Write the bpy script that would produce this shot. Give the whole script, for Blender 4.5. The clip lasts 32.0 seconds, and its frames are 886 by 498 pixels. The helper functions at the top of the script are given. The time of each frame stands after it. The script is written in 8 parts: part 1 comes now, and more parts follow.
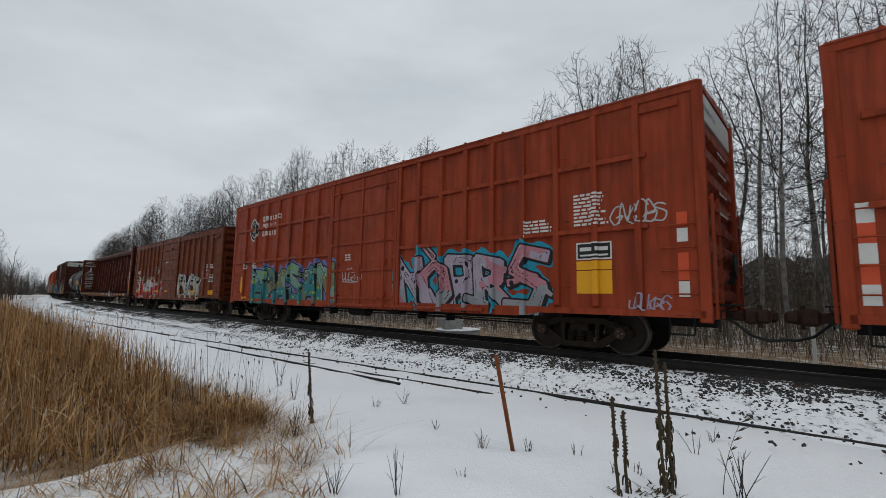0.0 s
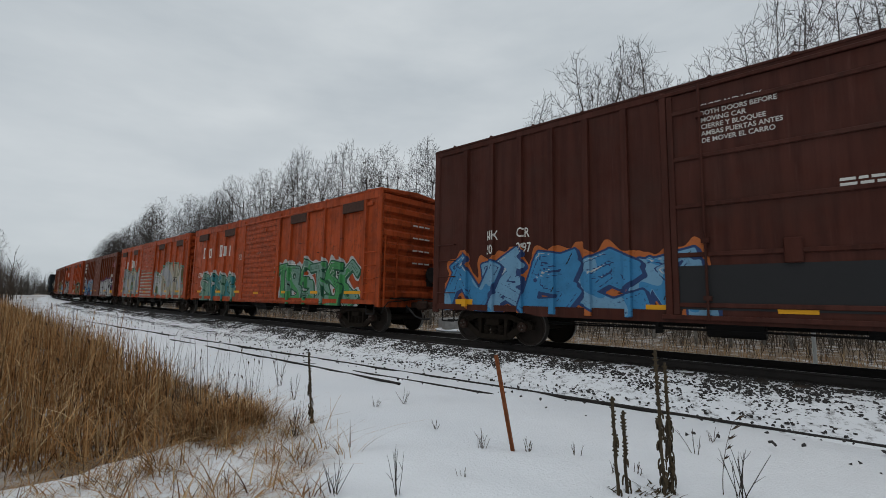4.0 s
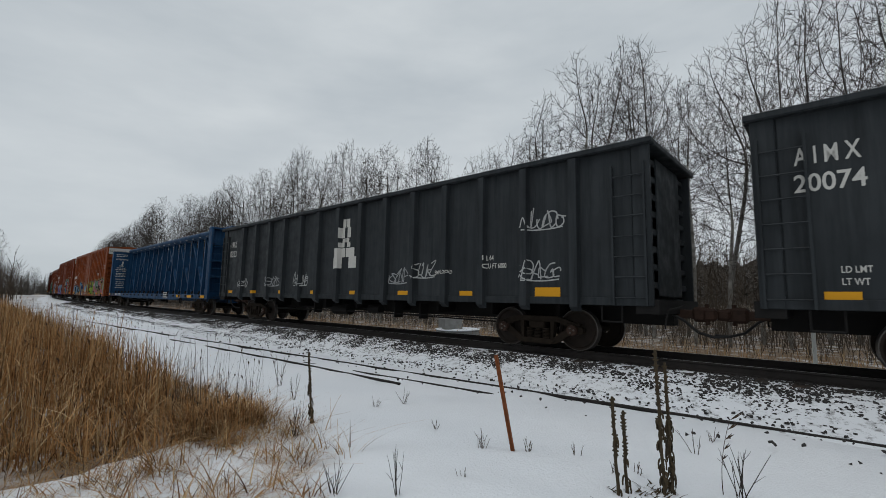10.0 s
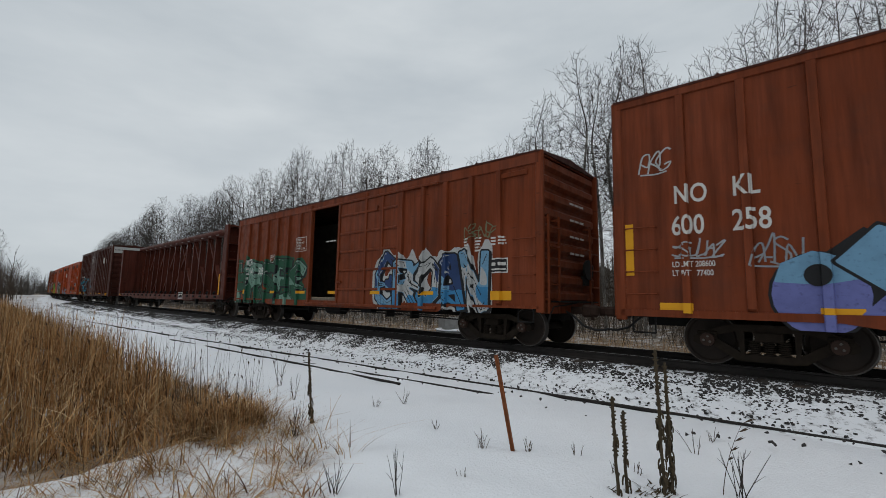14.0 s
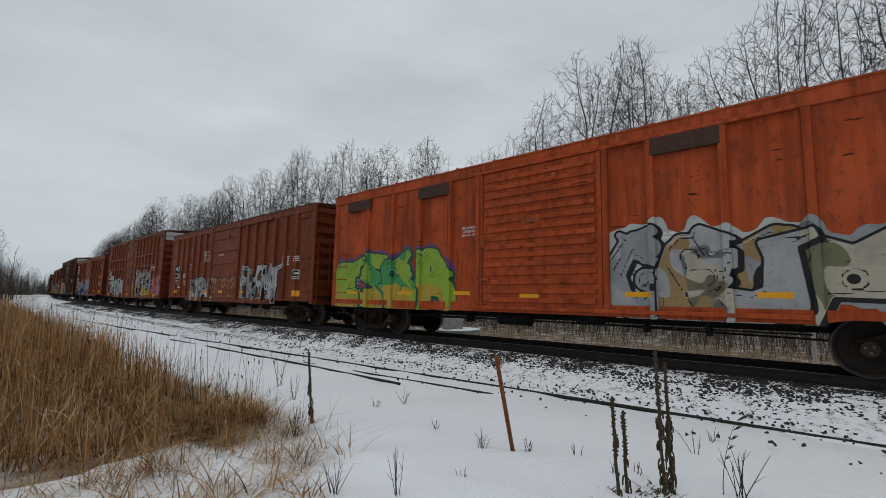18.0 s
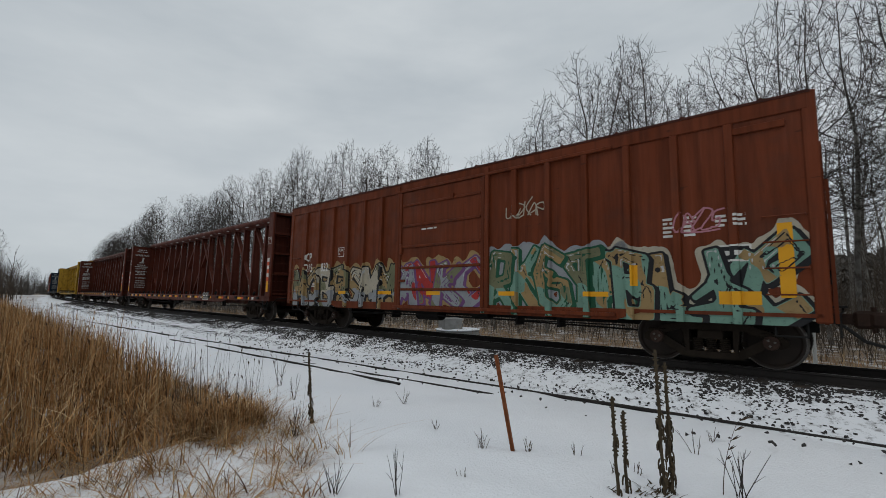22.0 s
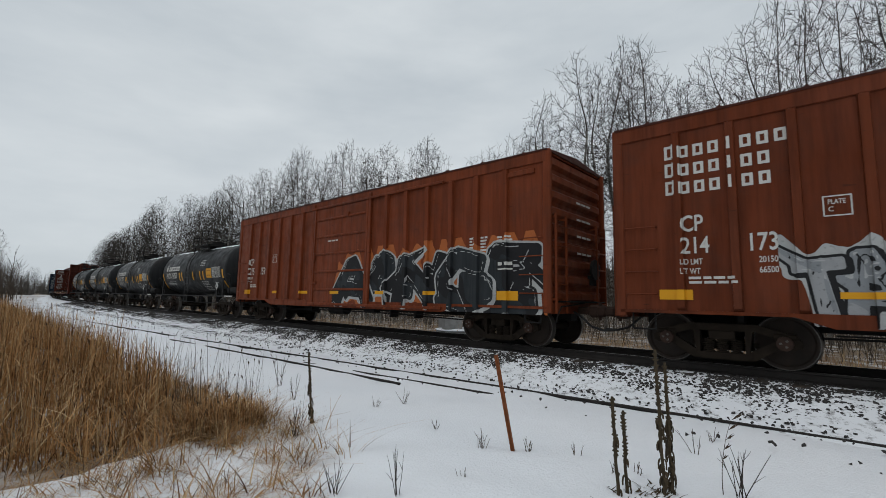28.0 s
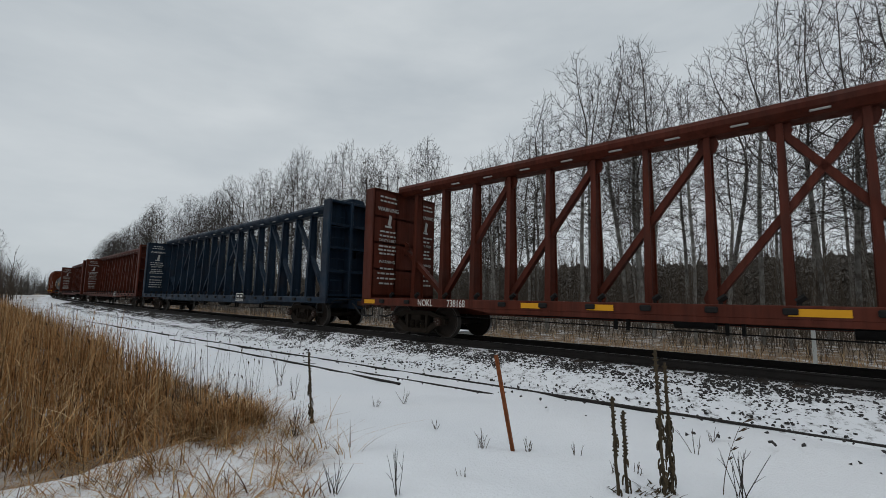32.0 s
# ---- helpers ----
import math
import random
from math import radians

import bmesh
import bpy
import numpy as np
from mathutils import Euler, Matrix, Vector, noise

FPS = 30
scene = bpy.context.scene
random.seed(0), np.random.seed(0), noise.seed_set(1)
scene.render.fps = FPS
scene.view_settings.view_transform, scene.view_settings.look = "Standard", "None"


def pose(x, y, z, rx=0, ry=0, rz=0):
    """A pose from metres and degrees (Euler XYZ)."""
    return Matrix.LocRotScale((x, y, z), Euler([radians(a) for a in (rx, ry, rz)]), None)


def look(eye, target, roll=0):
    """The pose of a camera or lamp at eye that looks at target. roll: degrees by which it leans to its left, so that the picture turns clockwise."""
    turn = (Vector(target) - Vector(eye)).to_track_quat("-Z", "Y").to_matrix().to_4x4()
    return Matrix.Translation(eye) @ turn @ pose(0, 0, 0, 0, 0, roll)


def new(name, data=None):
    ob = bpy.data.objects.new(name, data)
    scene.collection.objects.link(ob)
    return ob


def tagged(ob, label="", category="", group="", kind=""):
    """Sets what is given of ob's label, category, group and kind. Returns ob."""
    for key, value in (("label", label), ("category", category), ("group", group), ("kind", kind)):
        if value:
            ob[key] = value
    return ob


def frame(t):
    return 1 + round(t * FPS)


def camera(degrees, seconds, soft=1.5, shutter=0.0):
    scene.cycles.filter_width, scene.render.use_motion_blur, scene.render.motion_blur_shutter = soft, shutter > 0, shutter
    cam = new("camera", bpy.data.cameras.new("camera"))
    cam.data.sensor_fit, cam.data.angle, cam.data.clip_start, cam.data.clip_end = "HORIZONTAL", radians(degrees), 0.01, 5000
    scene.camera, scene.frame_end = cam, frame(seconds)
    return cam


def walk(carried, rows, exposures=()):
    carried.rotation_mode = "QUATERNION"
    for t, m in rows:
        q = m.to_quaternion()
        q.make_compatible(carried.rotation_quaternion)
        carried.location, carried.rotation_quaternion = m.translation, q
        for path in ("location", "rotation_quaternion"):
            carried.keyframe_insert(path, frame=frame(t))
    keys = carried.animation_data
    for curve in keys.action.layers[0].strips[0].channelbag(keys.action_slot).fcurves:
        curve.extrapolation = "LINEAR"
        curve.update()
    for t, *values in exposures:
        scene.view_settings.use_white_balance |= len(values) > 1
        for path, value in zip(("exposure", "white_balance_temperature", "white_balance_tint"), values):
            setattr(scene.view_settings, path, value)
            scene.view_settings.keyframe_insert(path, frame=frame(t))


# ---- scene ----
# Camera on a tripod beside the line; x to the right, y ahead, z = 0 at the rail head.
EYE_Z = 1.324
cam = camera(90.15, 32.0, soft=0.6, shutter=0.02)
CAM_POSE = pose(0, 0, EYE_Z, 90) @ pose(0, 0, 0, 5.473) @ pose(0, 0, 0, 0, 0, 0.173)
EXPOSURE = -0.02
walk(cam, [(0.0, CAM_POSE), (32.0, CAM_POSE)], exposures=[(t, EXPOSURE + stops) for t, stops in (
    (0.0, 0.16), (1.0, 0.13), (2.0, 0.09), (3.0, 0.03), (4.5, 0.08), (6.0, 0.10), (8.0, 0.06), (9.0, 0.02), (10.5, 0.06), (12.0, 0.02), (13.5, 0.09),
    (17.0, 0.06), (20.0, 0.04), (23.0, 0.0), (25.0, 0.03), (28.0, 0.16), (29.0, 0.13), (30.0, 0.06), (32.0, 0.03))])

# World: heavy overcast over a cold winter sky.
world = bpy.data.worlds.new("overcast_sky")
scene.world = world
world.use_nodes = True
wn, wl = world.node_tree.nodes, world.node_tree.links
bg = wn["Background"]
sky = wn.new("ShaderNodeTexSky")
sky.sky_type, sky.sun_disc = "NISHITA", False
sky.sun_elevation, sky.sun_rotation = radians(62), radians(205)
coord = wn.new("ShaderNodeTexCoord")
mapping = wn.new("ShaderNodeMapping")
mapping.inputs["Scale"].default_value = (1.0, 1.0, 3.2)
cloud = wn.new("ShaderNodeTexNoise")
cloud.inputs["Scale"].default_value, cloud.inputs["Detail"].default_value = 1.7, 5.0
cloud.inputs["Roughness"].default_value = 0.55
ramp = wn.new("ShaderNodeValToRGB")
ramp.color_ramp.elements[0].position, ramp.color_ramp.elements[0].color = 0.30, (5.0, 5.55, 6.0, 1)
ramp.color_ramp.elements[1].position, ramp.color_ramp.elements[1].color = 0.72, (7.14, 7.6, 7.87, 1)
mix = wn.new("ShaderNodeMix")
mix.data_type = "RGBA"
mix.inputs[0].default_value = 0.96
wl.new(coord.outputs["Generated"], mapping.inputs["Vector"])
wl.new(mapping.outputs["Vector"], cloud.inputs["Vector"])
wl.new(cloud.outputs["Fac"], ramp.inputs["Fac"])
wl.new(sky.outputs["Color"], mix.inputs[6])
wl.new(ramp.outputs["Color"], mix.inputs[7])
wl.new(mix.outputs[2], bg.inputs["Color"])
bg.inputs["Strength"].default_value = 0.088
sun = new("sun", bpy.data.lights.new("sun", "SUN"))
sun.data.energy, sun.data.angle, sun.data.color = 0.5, radians(40), (1.0, 0.97, 0.93)
sun.matrix_world = look((-11, -10, 50), (0, 14, 0))


# ---- building blocks ----
class Mesh:
    """Collects plain solids; z up, x along the thing."""

    def __init__(self):
        self.v, self.f, self.m = [], [], []

    def add(self, verts, faces, mi=0):
        n = len(self.v)
        self.v.extend(verts)
        self.f.extend([tuple(i + n for i in f) for f in faces])
        self.m.extend([mi] * len(faces))
        return self

    def box(self, x0, x1, y0, y1, z0, z1, mi=0, c=0.0):
        if c <= 0:
            v = [(x, y, z) for x in (x0, x1) for y in (y0, y1) for z in (z0, z1)]
            return self.add(v, [(0, 1, 3, 2), (4, 6, 7, 5), (0, 4, 5, 1), (2, 3, 7, 6), (0, 2, 6, 4), (1, 5, 7, 3)], mi)
        pts = [(x0 + c, y0), (x1 - c, y0), (x1, y0 + c), (x1, y1 - c), (x1 - c, y1), (x0 + c, y1), (x0, y1 - c), (x0, y0 + c)]
        inner = [(min(max(x, x0 + c), x1 - c), min(max(y, y0 + c), y1 - c)) for x, y in pts]
        v = [(x, y, z0) for x, y in inner] + [(x, y, z0 + c) for x, y in pts] + [(x, y, z1 - c) for x, y in pts] + [(x, y, z1) for x, y in inner]
        f = [tuple(range(7, -1, -1)), tuple(range(24, 32))]
        for k in range(3):
            for i in range(8):
                j = (i + 1) % 8
                f.append((k * 8 + i, k * 8 + j, k * 8 + 8 + j, k * 8 + 8 + i))
        return self.add(v, f, mi)

    def hat(self, x, w, y, d, z0, z1, mi=0):
        """An upright hat-section rib on the plane y, standing out by d (signed)."""
        a, b = w / 2, w / 2 * 0.80
        v = [(x - a, y, z0), (x - b, y + d, z0 + abs(d) * 0.6), (x + b, y + d, z0 + abs(d) * 0.6), (x + a, y, z0),
             (x - a, y, z1), (x - b, y + d, z1 - abs(d) * 0.4), (x + b, y + d, z1 - abs(d) * 0.4), (x + a, y, z1)]
        f = [(0, 1, 5, 4), (1, 2, 6, 5), (2, 3, 7, 6), (0, 3, 2, 1), (4, 5, 6, 7)]
        if d > 0:
            f = [q[::-1] for q in f]
        return self.add(v, f, mi)

    def cyl(self, p0, p1, r0, r1=None, n=12, mi=0, caps=True):
        r1 = r0 if r1 is None else r1
        p0, p1 = Vector(p0), Vector(p1)
        d = (p1 - p0).normalized()
        a = d.orthogonal().normalized()
        b = d.cross(a)
        v = []
        for p, r in ((p0, r0), (p1, r1)):
            v += [tuple(p + (a * math.cos(k) + b * math.sin(k)) * r) for k in [2 * math.pi * i / n for i in range(n)]]
        f = [(i, (i + 1) % n, n + (i + 1) % n, n + i) for i in range(n)]
        if caps:
            f += [tuple(range(n - 1, -1, -1)), tuple(range(n, 2 * n))]
        return self.add(v, f, mi)

    def tube(self, pts, r, n=6, mi=0):
        for a, b in zip(pts, pts[1:]):
            self.cyl(a, b, r, r, n, mi)
        return self

    def lathe(self, prof, axis, centre, n=24, mi=0, caps=False):
        """Turns (along, radius) pairs round an axis ('x' or 'y') through centre."""
        v = []
        for a, r in prof:
            for i in range(n):
                k = 2 * math.pi * i / n
                c, s = math.cos(k) * r, math.sin(k) * r
                v.append((centre[0] + a, centre[1] + c, centre[2] + s) if axis == "x" else (centre[0] + s, centre[1] + a, centre[2] + c))
        f = []
        for k in range(len(prof) - 1):
            for i in range(n):
                j = (i + 1) % n
                f.append((k * n + i, k * n + j, k * n + n + j, k * n + n + i))
        if caps and prof[0][1] > 1e-4:
            f.append(tuple(range(n - 1, -1, -1)))
        if caps and prof[-1][1] > 1e-4:
            f.append(tuple(range((len(prof) - 1) * n, len(prof) * n)))
        return self.add(v, f, mi)

    def plate(self, pts, y0, y1, mi=0):
        """A flat outline in x and z, from y0 to y1."""
        n = len(pts)
        v = [(x, y0, z) for x, z in pts] + [(x, y1, z) for x, z in pts]
        f = [tuple(range(n)), tuple(range(2 * n - 1, n - 1, -1))] + [(i, n + i, n + (i + 1) % n, (i + 1) % n) for i in range(n)]
        return self.add(v, f, mi)

    def data(self, name, mats, smooth=False):
        me = bpy.data.meshes.new(name)
        me.from_pydata(self.v, [], self.f)
        for m in mats if isinstance(mats, (list, tuple)) else [mats]:
            me.materials.append(m)
        if any(self.m):
            me.polygons.foreach_set("material_index", self.m)
        if smooth:
            me.polygons.foreach_set("use_smooth", [True] * len(self.f))
            me.set_sharp_from_angle(angle=radians(35))
        me.update()
        return me


def part(name, mesh, mats, parent=None, label="", at=None, smooth=False):
    """Links a collected mesh (or ready mesh data) as one object under its thing."""
    data = mesh.data(name, mats, smooth) if isinstance(mesh, Mesh) else mesh
    ob = new(name, data)
    ob.parent = parent
    if at is not None:
        ob.matrix_basis = at
    if label:
        ob["label"] = label
    return ob


def thing(name, label, category, group="", kind="", at=None):
    ob = new(name)
    ob.empty_display_size = 0.3
    if at is not None:
        ob.matrix_basis = at
    return tagged(ob, label, category, group, kind)


# ---- the line of the track; s runs backwards along the train, u towards the camera ----
DS = 0.25
S0 = -760.0
_s = np.arange(S0, 900.0, DS)
_k = -0.000648 - 5.11e-6 * np.clip(_s, -20, 170)
_k = np.where(_s > 170, _k * np.clip((260 - _s) / 90, 0, 1), _k)
_i0 = int(round(-S0 / DS))
_th = np.cumsum(_k) * DS
_th += 2.41316 - _th[_i0]
_x = np.cumsum(np.cos(_th)) * DS
_y = np.cumsum(np.sin(_th)) * DS
_x, _y = _x - _x[_i0], _y - _y[_i0] + 13.7786
CANT = 0.02486


def track(s):
    return float(np.interp(s, _s, _x)), float(np.interp(s, _s, _y)), float(np.interp(s, _s, _th))


def beside(s, u, z=0.0):
    """A place at s along the track, u metres from its middle towards the camera."""
    x, y, th = track(s)
    return Vector((x - math.sin(th) * u, y + math.cos(th) * u, z))


def track_offset(x, y):
    """How far points lie from the middle of the track, with a sign (towards the camera +), and s."""
    x, y = np.atleast_1d(x), np.atleast_1d(y)
    u, s = np.empty(x.shape), np.empty(x.shape)
    sx, sy, st, ss = _x[::8], _y[::8], _th[::8], _s[::8]
    for a in range(0, x.size, 4000):
        xs, ys = x[a:a + 4000], y[a:a + 4000]
        i = np.argmin((xs[:, None] - sx) ** 2 + (ys[:, None] - sy) ** 2, axis=1)
        u[a:a + 4000] = -(xs - sx[i]) * np.sin(st[i]) + (ys - sy[i]) * np.cos(st[i])
        s[a:a + 4000] = ss[i]
    return u, s


def smooth_step(a, b, x):
    k = np.clip((x - a) / (b - a), 0, 1)
    return k * k * (3 - 2 * k)

# ---- materials ----
def nodes_of(name):
    m = bpy.data.materials.new(name)
    m.use_nodes = True
    return m, m.node_tree.nodes, m.node_tree.links, m.node_tree.nodes["Principled BSDF"]


def tex_noise(n, l, vec, scale, detail=4.0, rough=0.55):
    t = n.new("ShaderNodeTexNoise")
    t.inputs["Scale"].default_value, t.inputs["Detail"].default_value, t.inputs["Roughness"].default_value = scale, detail, rough
    l.new(vec, t.inputs["Vector"])
    return t.outputs["Fac"]


def tone(n, l, fac, lo, hi, a=0.0, b=1.0):
    r = n.new("ShaderNodeMapRange")
    for i, v in enumerate((lo, hi, a, b)):
        r.inputs[i + 1].default_value = v
    l.new(fac, r.inputs[0])
    return r.outputs[0]


def blend(n, l, fac, a, b, mode="MIX"):
    x = n.new("ShaderNodeMix")
    x.data_type, x.blend_type = "RGBA", mode
    for sock, v in ((x.inputs[0], fac), (x.inputs[6], a), (x.inputs[7], b)):
        if isinstance(v, (tuple, list)):
            sock.default_value = (*v[:3], 1)
        elif isinstance(v, (int, float)):
            sock.default_value = v
        else:
            l.new(v, sock)
    return x.outputs[2]


def place_vec(n, l, scale=(1, 1, 1), spread=40.0):
    """Object coordinates, shifted by a random step from object to object."""
    c = n.new("ShaderNodeTexCoord")
    i = n.new("ShaderNodeObjectInfo")
    k = n.new("ShaderNodeMath")
    k.operation = "MULTIPLY"
    k.inputs[1].default_value = spread
    l.new(i.outputs["Random"], k.inputs[0])
    a = n.new("ShaderNodeVectorMath")
    l.new(c.outputs["Object"], a.inputs[0])
    l.new(k.outputs[0], a.inputs[1])
    m = n.new("ShaderNodeMapping")
    m.inputs["Scale"].default_value = scale
    l.new(a.outputs[0], m.inputs["Vector"])
    return m.outputs["Vector"]


def bump(n, l, b, height, strength, dist=0.02):
    t = n.new("ShaderNodeBump")
    t.inputs["Strength"].default_value, t.inputs["Distance"].default_value = strength, dist
    l.new(height, t.inputs["Height"])
    l.new(t.outputs["Normal"], b.inputs["Normal"])


def car_paint(name, base, grime=(0.035, 0.022, 0.017), fade=0.35, rust=0.45, rough=0.5, rust_col=(0.09, 0.03, 0.014), scars=0.0, chips=0.0):
    """Freight-car paint: chalky fading, rain streaks, rust specks, road grime."""
    m, n, l, b = nodes_of(name)
    v = place_vec(n, l)
    streak = place_vec(n, l, (5.0, 5.0, 0.35))
    pale = tuple(min(1, c * 1.5 + 0.02) for c in base)
    dark = tuple(c * 0.5 for c in base)
    col = blend(n, l, tone(n, l, tex_noise(n, l, v, 0.55, 5), 0.38, 0.68, 0, fade), base, pale)
    col = blend(n, l, tone(n, l, tex_noise(n, l, streak, 1.1, 6, 0.65), 0.42, 0.70, 0, 0.8), col, dark)
    col = blend(n, l, tone(n, l, tex_noise(n, l, streak, 2.6, 4, 0.6), 0.6, 0.8, 0, 0.35), col, pale)
    col = blend(n, l, tone(n, l, tex_noise(n, l, v, 1.6, 8, 0.7), 0.62, 0.72, 0, rust), col, rust_col)
    col = blend(n, l, tone(n, l, tex_noise(n, l, v, 0.9, 7, 0.65), 0.5, 0.8, 0, 0.5), col, grime)
    if scars:
        dash = place_vec(n, l, (1.6, 1.6, 9.0))
        col = blend(n, l, tone(n, l, tex_noise(n, l, dash, 1.3, 3, 0.5), 0.70, 0.73, 0, scars), col, (0.030, 0.012, 0.007))
        drip = place_vec(n, l, (3.2, 3.2, 0.28))
        col = blend(n, l, tone(n, l, tex_noise(n, l, drip, 0.8, 5, 0.6), 0.56, 0.72, 0, scars * 0.8), col, tuple(q * 0.28 for q in base))
    if chips:
        flake = place_vec(n, l, (5.0, 5.0, 2.2))
        col = blend(n, l, tone(n, l, tex_noise(n, l, flake, 1.5, 6, 0.7), 0.565, 0.60, 0, chips), col, (0.075, 0.030, 0.012))
        col = blend(n, l, tone(n, l, tex_noise(n, l, v, 0.8, 6, 0.6), 0.48, 0.70, 0, 0.6), col, tuple(q * 0.45 for q in base))
    l.new(col, b.inputs["Base Color"])
    l.new(tone(n, l, tex_noise(n, l, v, 3.0, 5), 0.3, 0.7, rough - 0.12, rough + 0.22), b.inputs["Roughness"])
    b.inputs["Specular IOR Level"].default_value = 0.12
    bump(n, l, b, tex_noise(n, l, v, 9.0, 5), 0.12, 0.01)
    return m


def plain(name, base, rough=0.7, var=0.25, scale=6.0, metal=0.0, bump_k=0.15, base2=None, spec=0.3):
    m, n, l, b = nodes_of(name)
    v = place_vec(n, l)
    b2 = base2 or tuple(c * (1 - var) for c in base)
    col = blend(n, l, tone(n, l, tex_noise(n, l, v, scale, 5, 0.6), 0.35, 0.68), base, b2)
    col = blend(n, l, tone(n, l, tex_noise(n, l, v, scale * 0.17, 3), 0.4, 0.7, 0, 0.45), col, tuple(c * (1 - var * 0.8) for c in base))
    l.new(col, b.inputs["Base Color"])
    b.inputs["Roughness"].default_value, b.inputs["Metallic"].default_value = rough, metal
    b.inputs["Specular IOR Level"].default_value = spec
    bump(n, l, b, tex_noise(n, l, v, scale * 3, 4), bump_k, 0.01)
    return m


def worn_paint(name, base, under=None, wear=0.3):
    """Thin sprayed or stencilled paint: patchy, a little transparent to the wear below."""
    m, n, l, b = nodes_of(name)
    v = place_vec(n, l, spread=0.0)
    dark = under or tuple(c * 0.6 for c in base)
    col = blend(n, l, tone(n, l, tex_noise(n, l, v, 2.2, 6, 0.65), 0.45, 0.75, 0, wear), base, dark)
    col = blend(n, l, tone(n, l, tex_noise(n, l, v, 14.0, 4, 0.6), 0.58, 0.72, 0, wear), col, tuple(c * 0.45 for c in base))
    l.new(col, b.inputs["Base Color"])
    b.inputs["Roughness"].default_value = 0.6
    b.inputs["Specular IOR Level"].default_value = 0.25
    return m


def snow_mat(name, dirt=0.0):
    m, n, l, b = nodes_of(name)
    c = n.new("ShaderNodeTexCoord")
    v = c.outputs["Object"]
    col = blend(n, l, tone(n, l, tex_noise(n, l, v, 0.35, 4), 0.35, 0.7), (0.80, 0.815, 0.84), (0.74, 0.765, 0.80))
    if dirt:
        col = blend(n, l, tone(n, l, tex_noise(n, l, v, 7.0, 8, 0.7), 0.60 - dirt * 0.1, 0.66, 0, dirt), col, (0.06, 0.055, 0.05))
    l.new(col, b.inputs["Base Color"])
    b.inputs["Roughness"].default_value = 0.75
    b.inputs["Specular IOR Level"].default_value = 0.2
    b.inputs["Subsurface Weight"].default_value = 0.0
    h = blend(n, l, 0.5, tex_noise(n, l, v, 5.0, 6), tex_noise(n, l, v, 40.0, 3))
    bump(n, l, b, h, 0.25, 0.03)
    return m


P = {
    "red": car_paint("red_car_paint", (0.222, 0.034, 0.0115), fade=0.25, rust=0.4, scars=0.5),
    "brown": car_paint("mineral_brown_car_paint", (0.112, 0.0238, 0.0068), fade=0.25, rust=0.4, scars=0.5),
    "redbrown": car_paint("red_brown_car_paint", (0.146, 0.0310, 0.0092), fade=0.3, rust=0.4, scars=0.5),
    "maroon": car_paint("dark_maroon_car_paint", (0.052, 0.0145, 0.009), fade=0.25, rust=0.25, scars=0.25),
    "orange": car_paint("faded_orange_red_car_paint", (0.335, 0.056, 0.0135), fade=0.3, rust=0.65, scars=1.0, chips=0.45),
    "rustorange": car_paint("rusty_orange_brown_car_paint", (0.215, 0.051, 0.0125), fade=0.25, rust=0.6, scars=0.9, chips=0.3),
    "beam": car_paint("maroon_beam_paint", (0.074, 0.0165, 0.0085), fade=0.3, rust=0.5, scars=0.6),
    "blue": car_paint("blue_beam_paint", (0.010, 0.046, 0.108), fade=0.3, rust=0.5, scars=0.9, grime=(0.02, 0.018, 0.018), rust_col=(0.05, 0.03, 0.02)),
    "navy": car_paint("navy_beam_paint", (0.009, 0.020, 0.036), fade=0.3, rust=0.2, scars=0.5),
    "yellow": car_paint("yellow_beam_paint", (0.410, 0.245, 0.028), fade=0.2, rust=0.8, scars=0.5, rust_col=(0.09, 0.040, 0.015), chips=0.85),
    "charcoal": car_paint("charcoal_gondola_paint", (0.0255, 0.0295, 0.0325), fade=0.3, rust=0.03, grime=(0.018, 0.019, 0.021)),
    "tank": car_paint("black_tank_paint", (0.0085, 0.0095, 0.0103), fade=0.3, rust=0.03, rough=0.42),
}
UNDER = plain("grimy_black_underframe", (0.0065, 0.0055, 0.005), 0.8, 0.4, 8.0)
TRUCK = plain("grimy_cast_steel", (0.024, 0.0175, 0.0125), 0.9, 0.5, 6.0, spec=0.12)
WHEEL = plain("dark_wheel_steel", (0.026, 0.017, 0.012), 0.72, 0.5, 3.0, 0.1)
TREAD = plain("bright_wheel_rim", (0.120, 0.110, 0.100), 0.4, 0.3, 6.0, 0.6)
RUSTY = plain("rusty_steel", (0.040, 0.019, 0.0115), 0.8, 0.5, 12.0)
LADDER = plain("worn_black_ladder_steel", (0.030, 0.029, 0.028), 0.55, 0.4, 8.0)
HOSE = plain("black_rubber", (0.015, 0.015, 0.015), 0.6, 0.2)
WHITE = worn_paint("white_stencil_paint", (0.50, 0.49, 0.46), wear=0.35)
OFFWHITE = worn_paint("off_white_panel_paint", (0.42, 0.42, 0.40), wear=0.3)
PLACARD_INK = worn_paint("brown_placard_ink", (0.20, 0.085, 0.010), wear=0.2)
YELLOW = worn_paint("yellow_reflector", (0.58, 0.27, 0.008), wear=0.15)
ORANGEREF = worn_paint("red_orange_reflector", (0.45, 0.06, 0.02), wear=0.15)
BLACK = worn_paint("black_stencil_paint", (0.012, 0.012, 0.013), wear=0.2)
RUSTPLATE = plain("bare_rusty_plate", (0.065, 0.030, 0.020), 0.85, 0.45, 9.0)
WOOD = plain("weathered_board", (0.300, 0.240, 0.170), 0.85, 0.5, 5.0)
INSIDE = plain("scuffed_car_lining", (0.200, 0.170, 0.130), 0.85, 0.5, 5.0)
SNOW = snow_mat("fresh_snow")
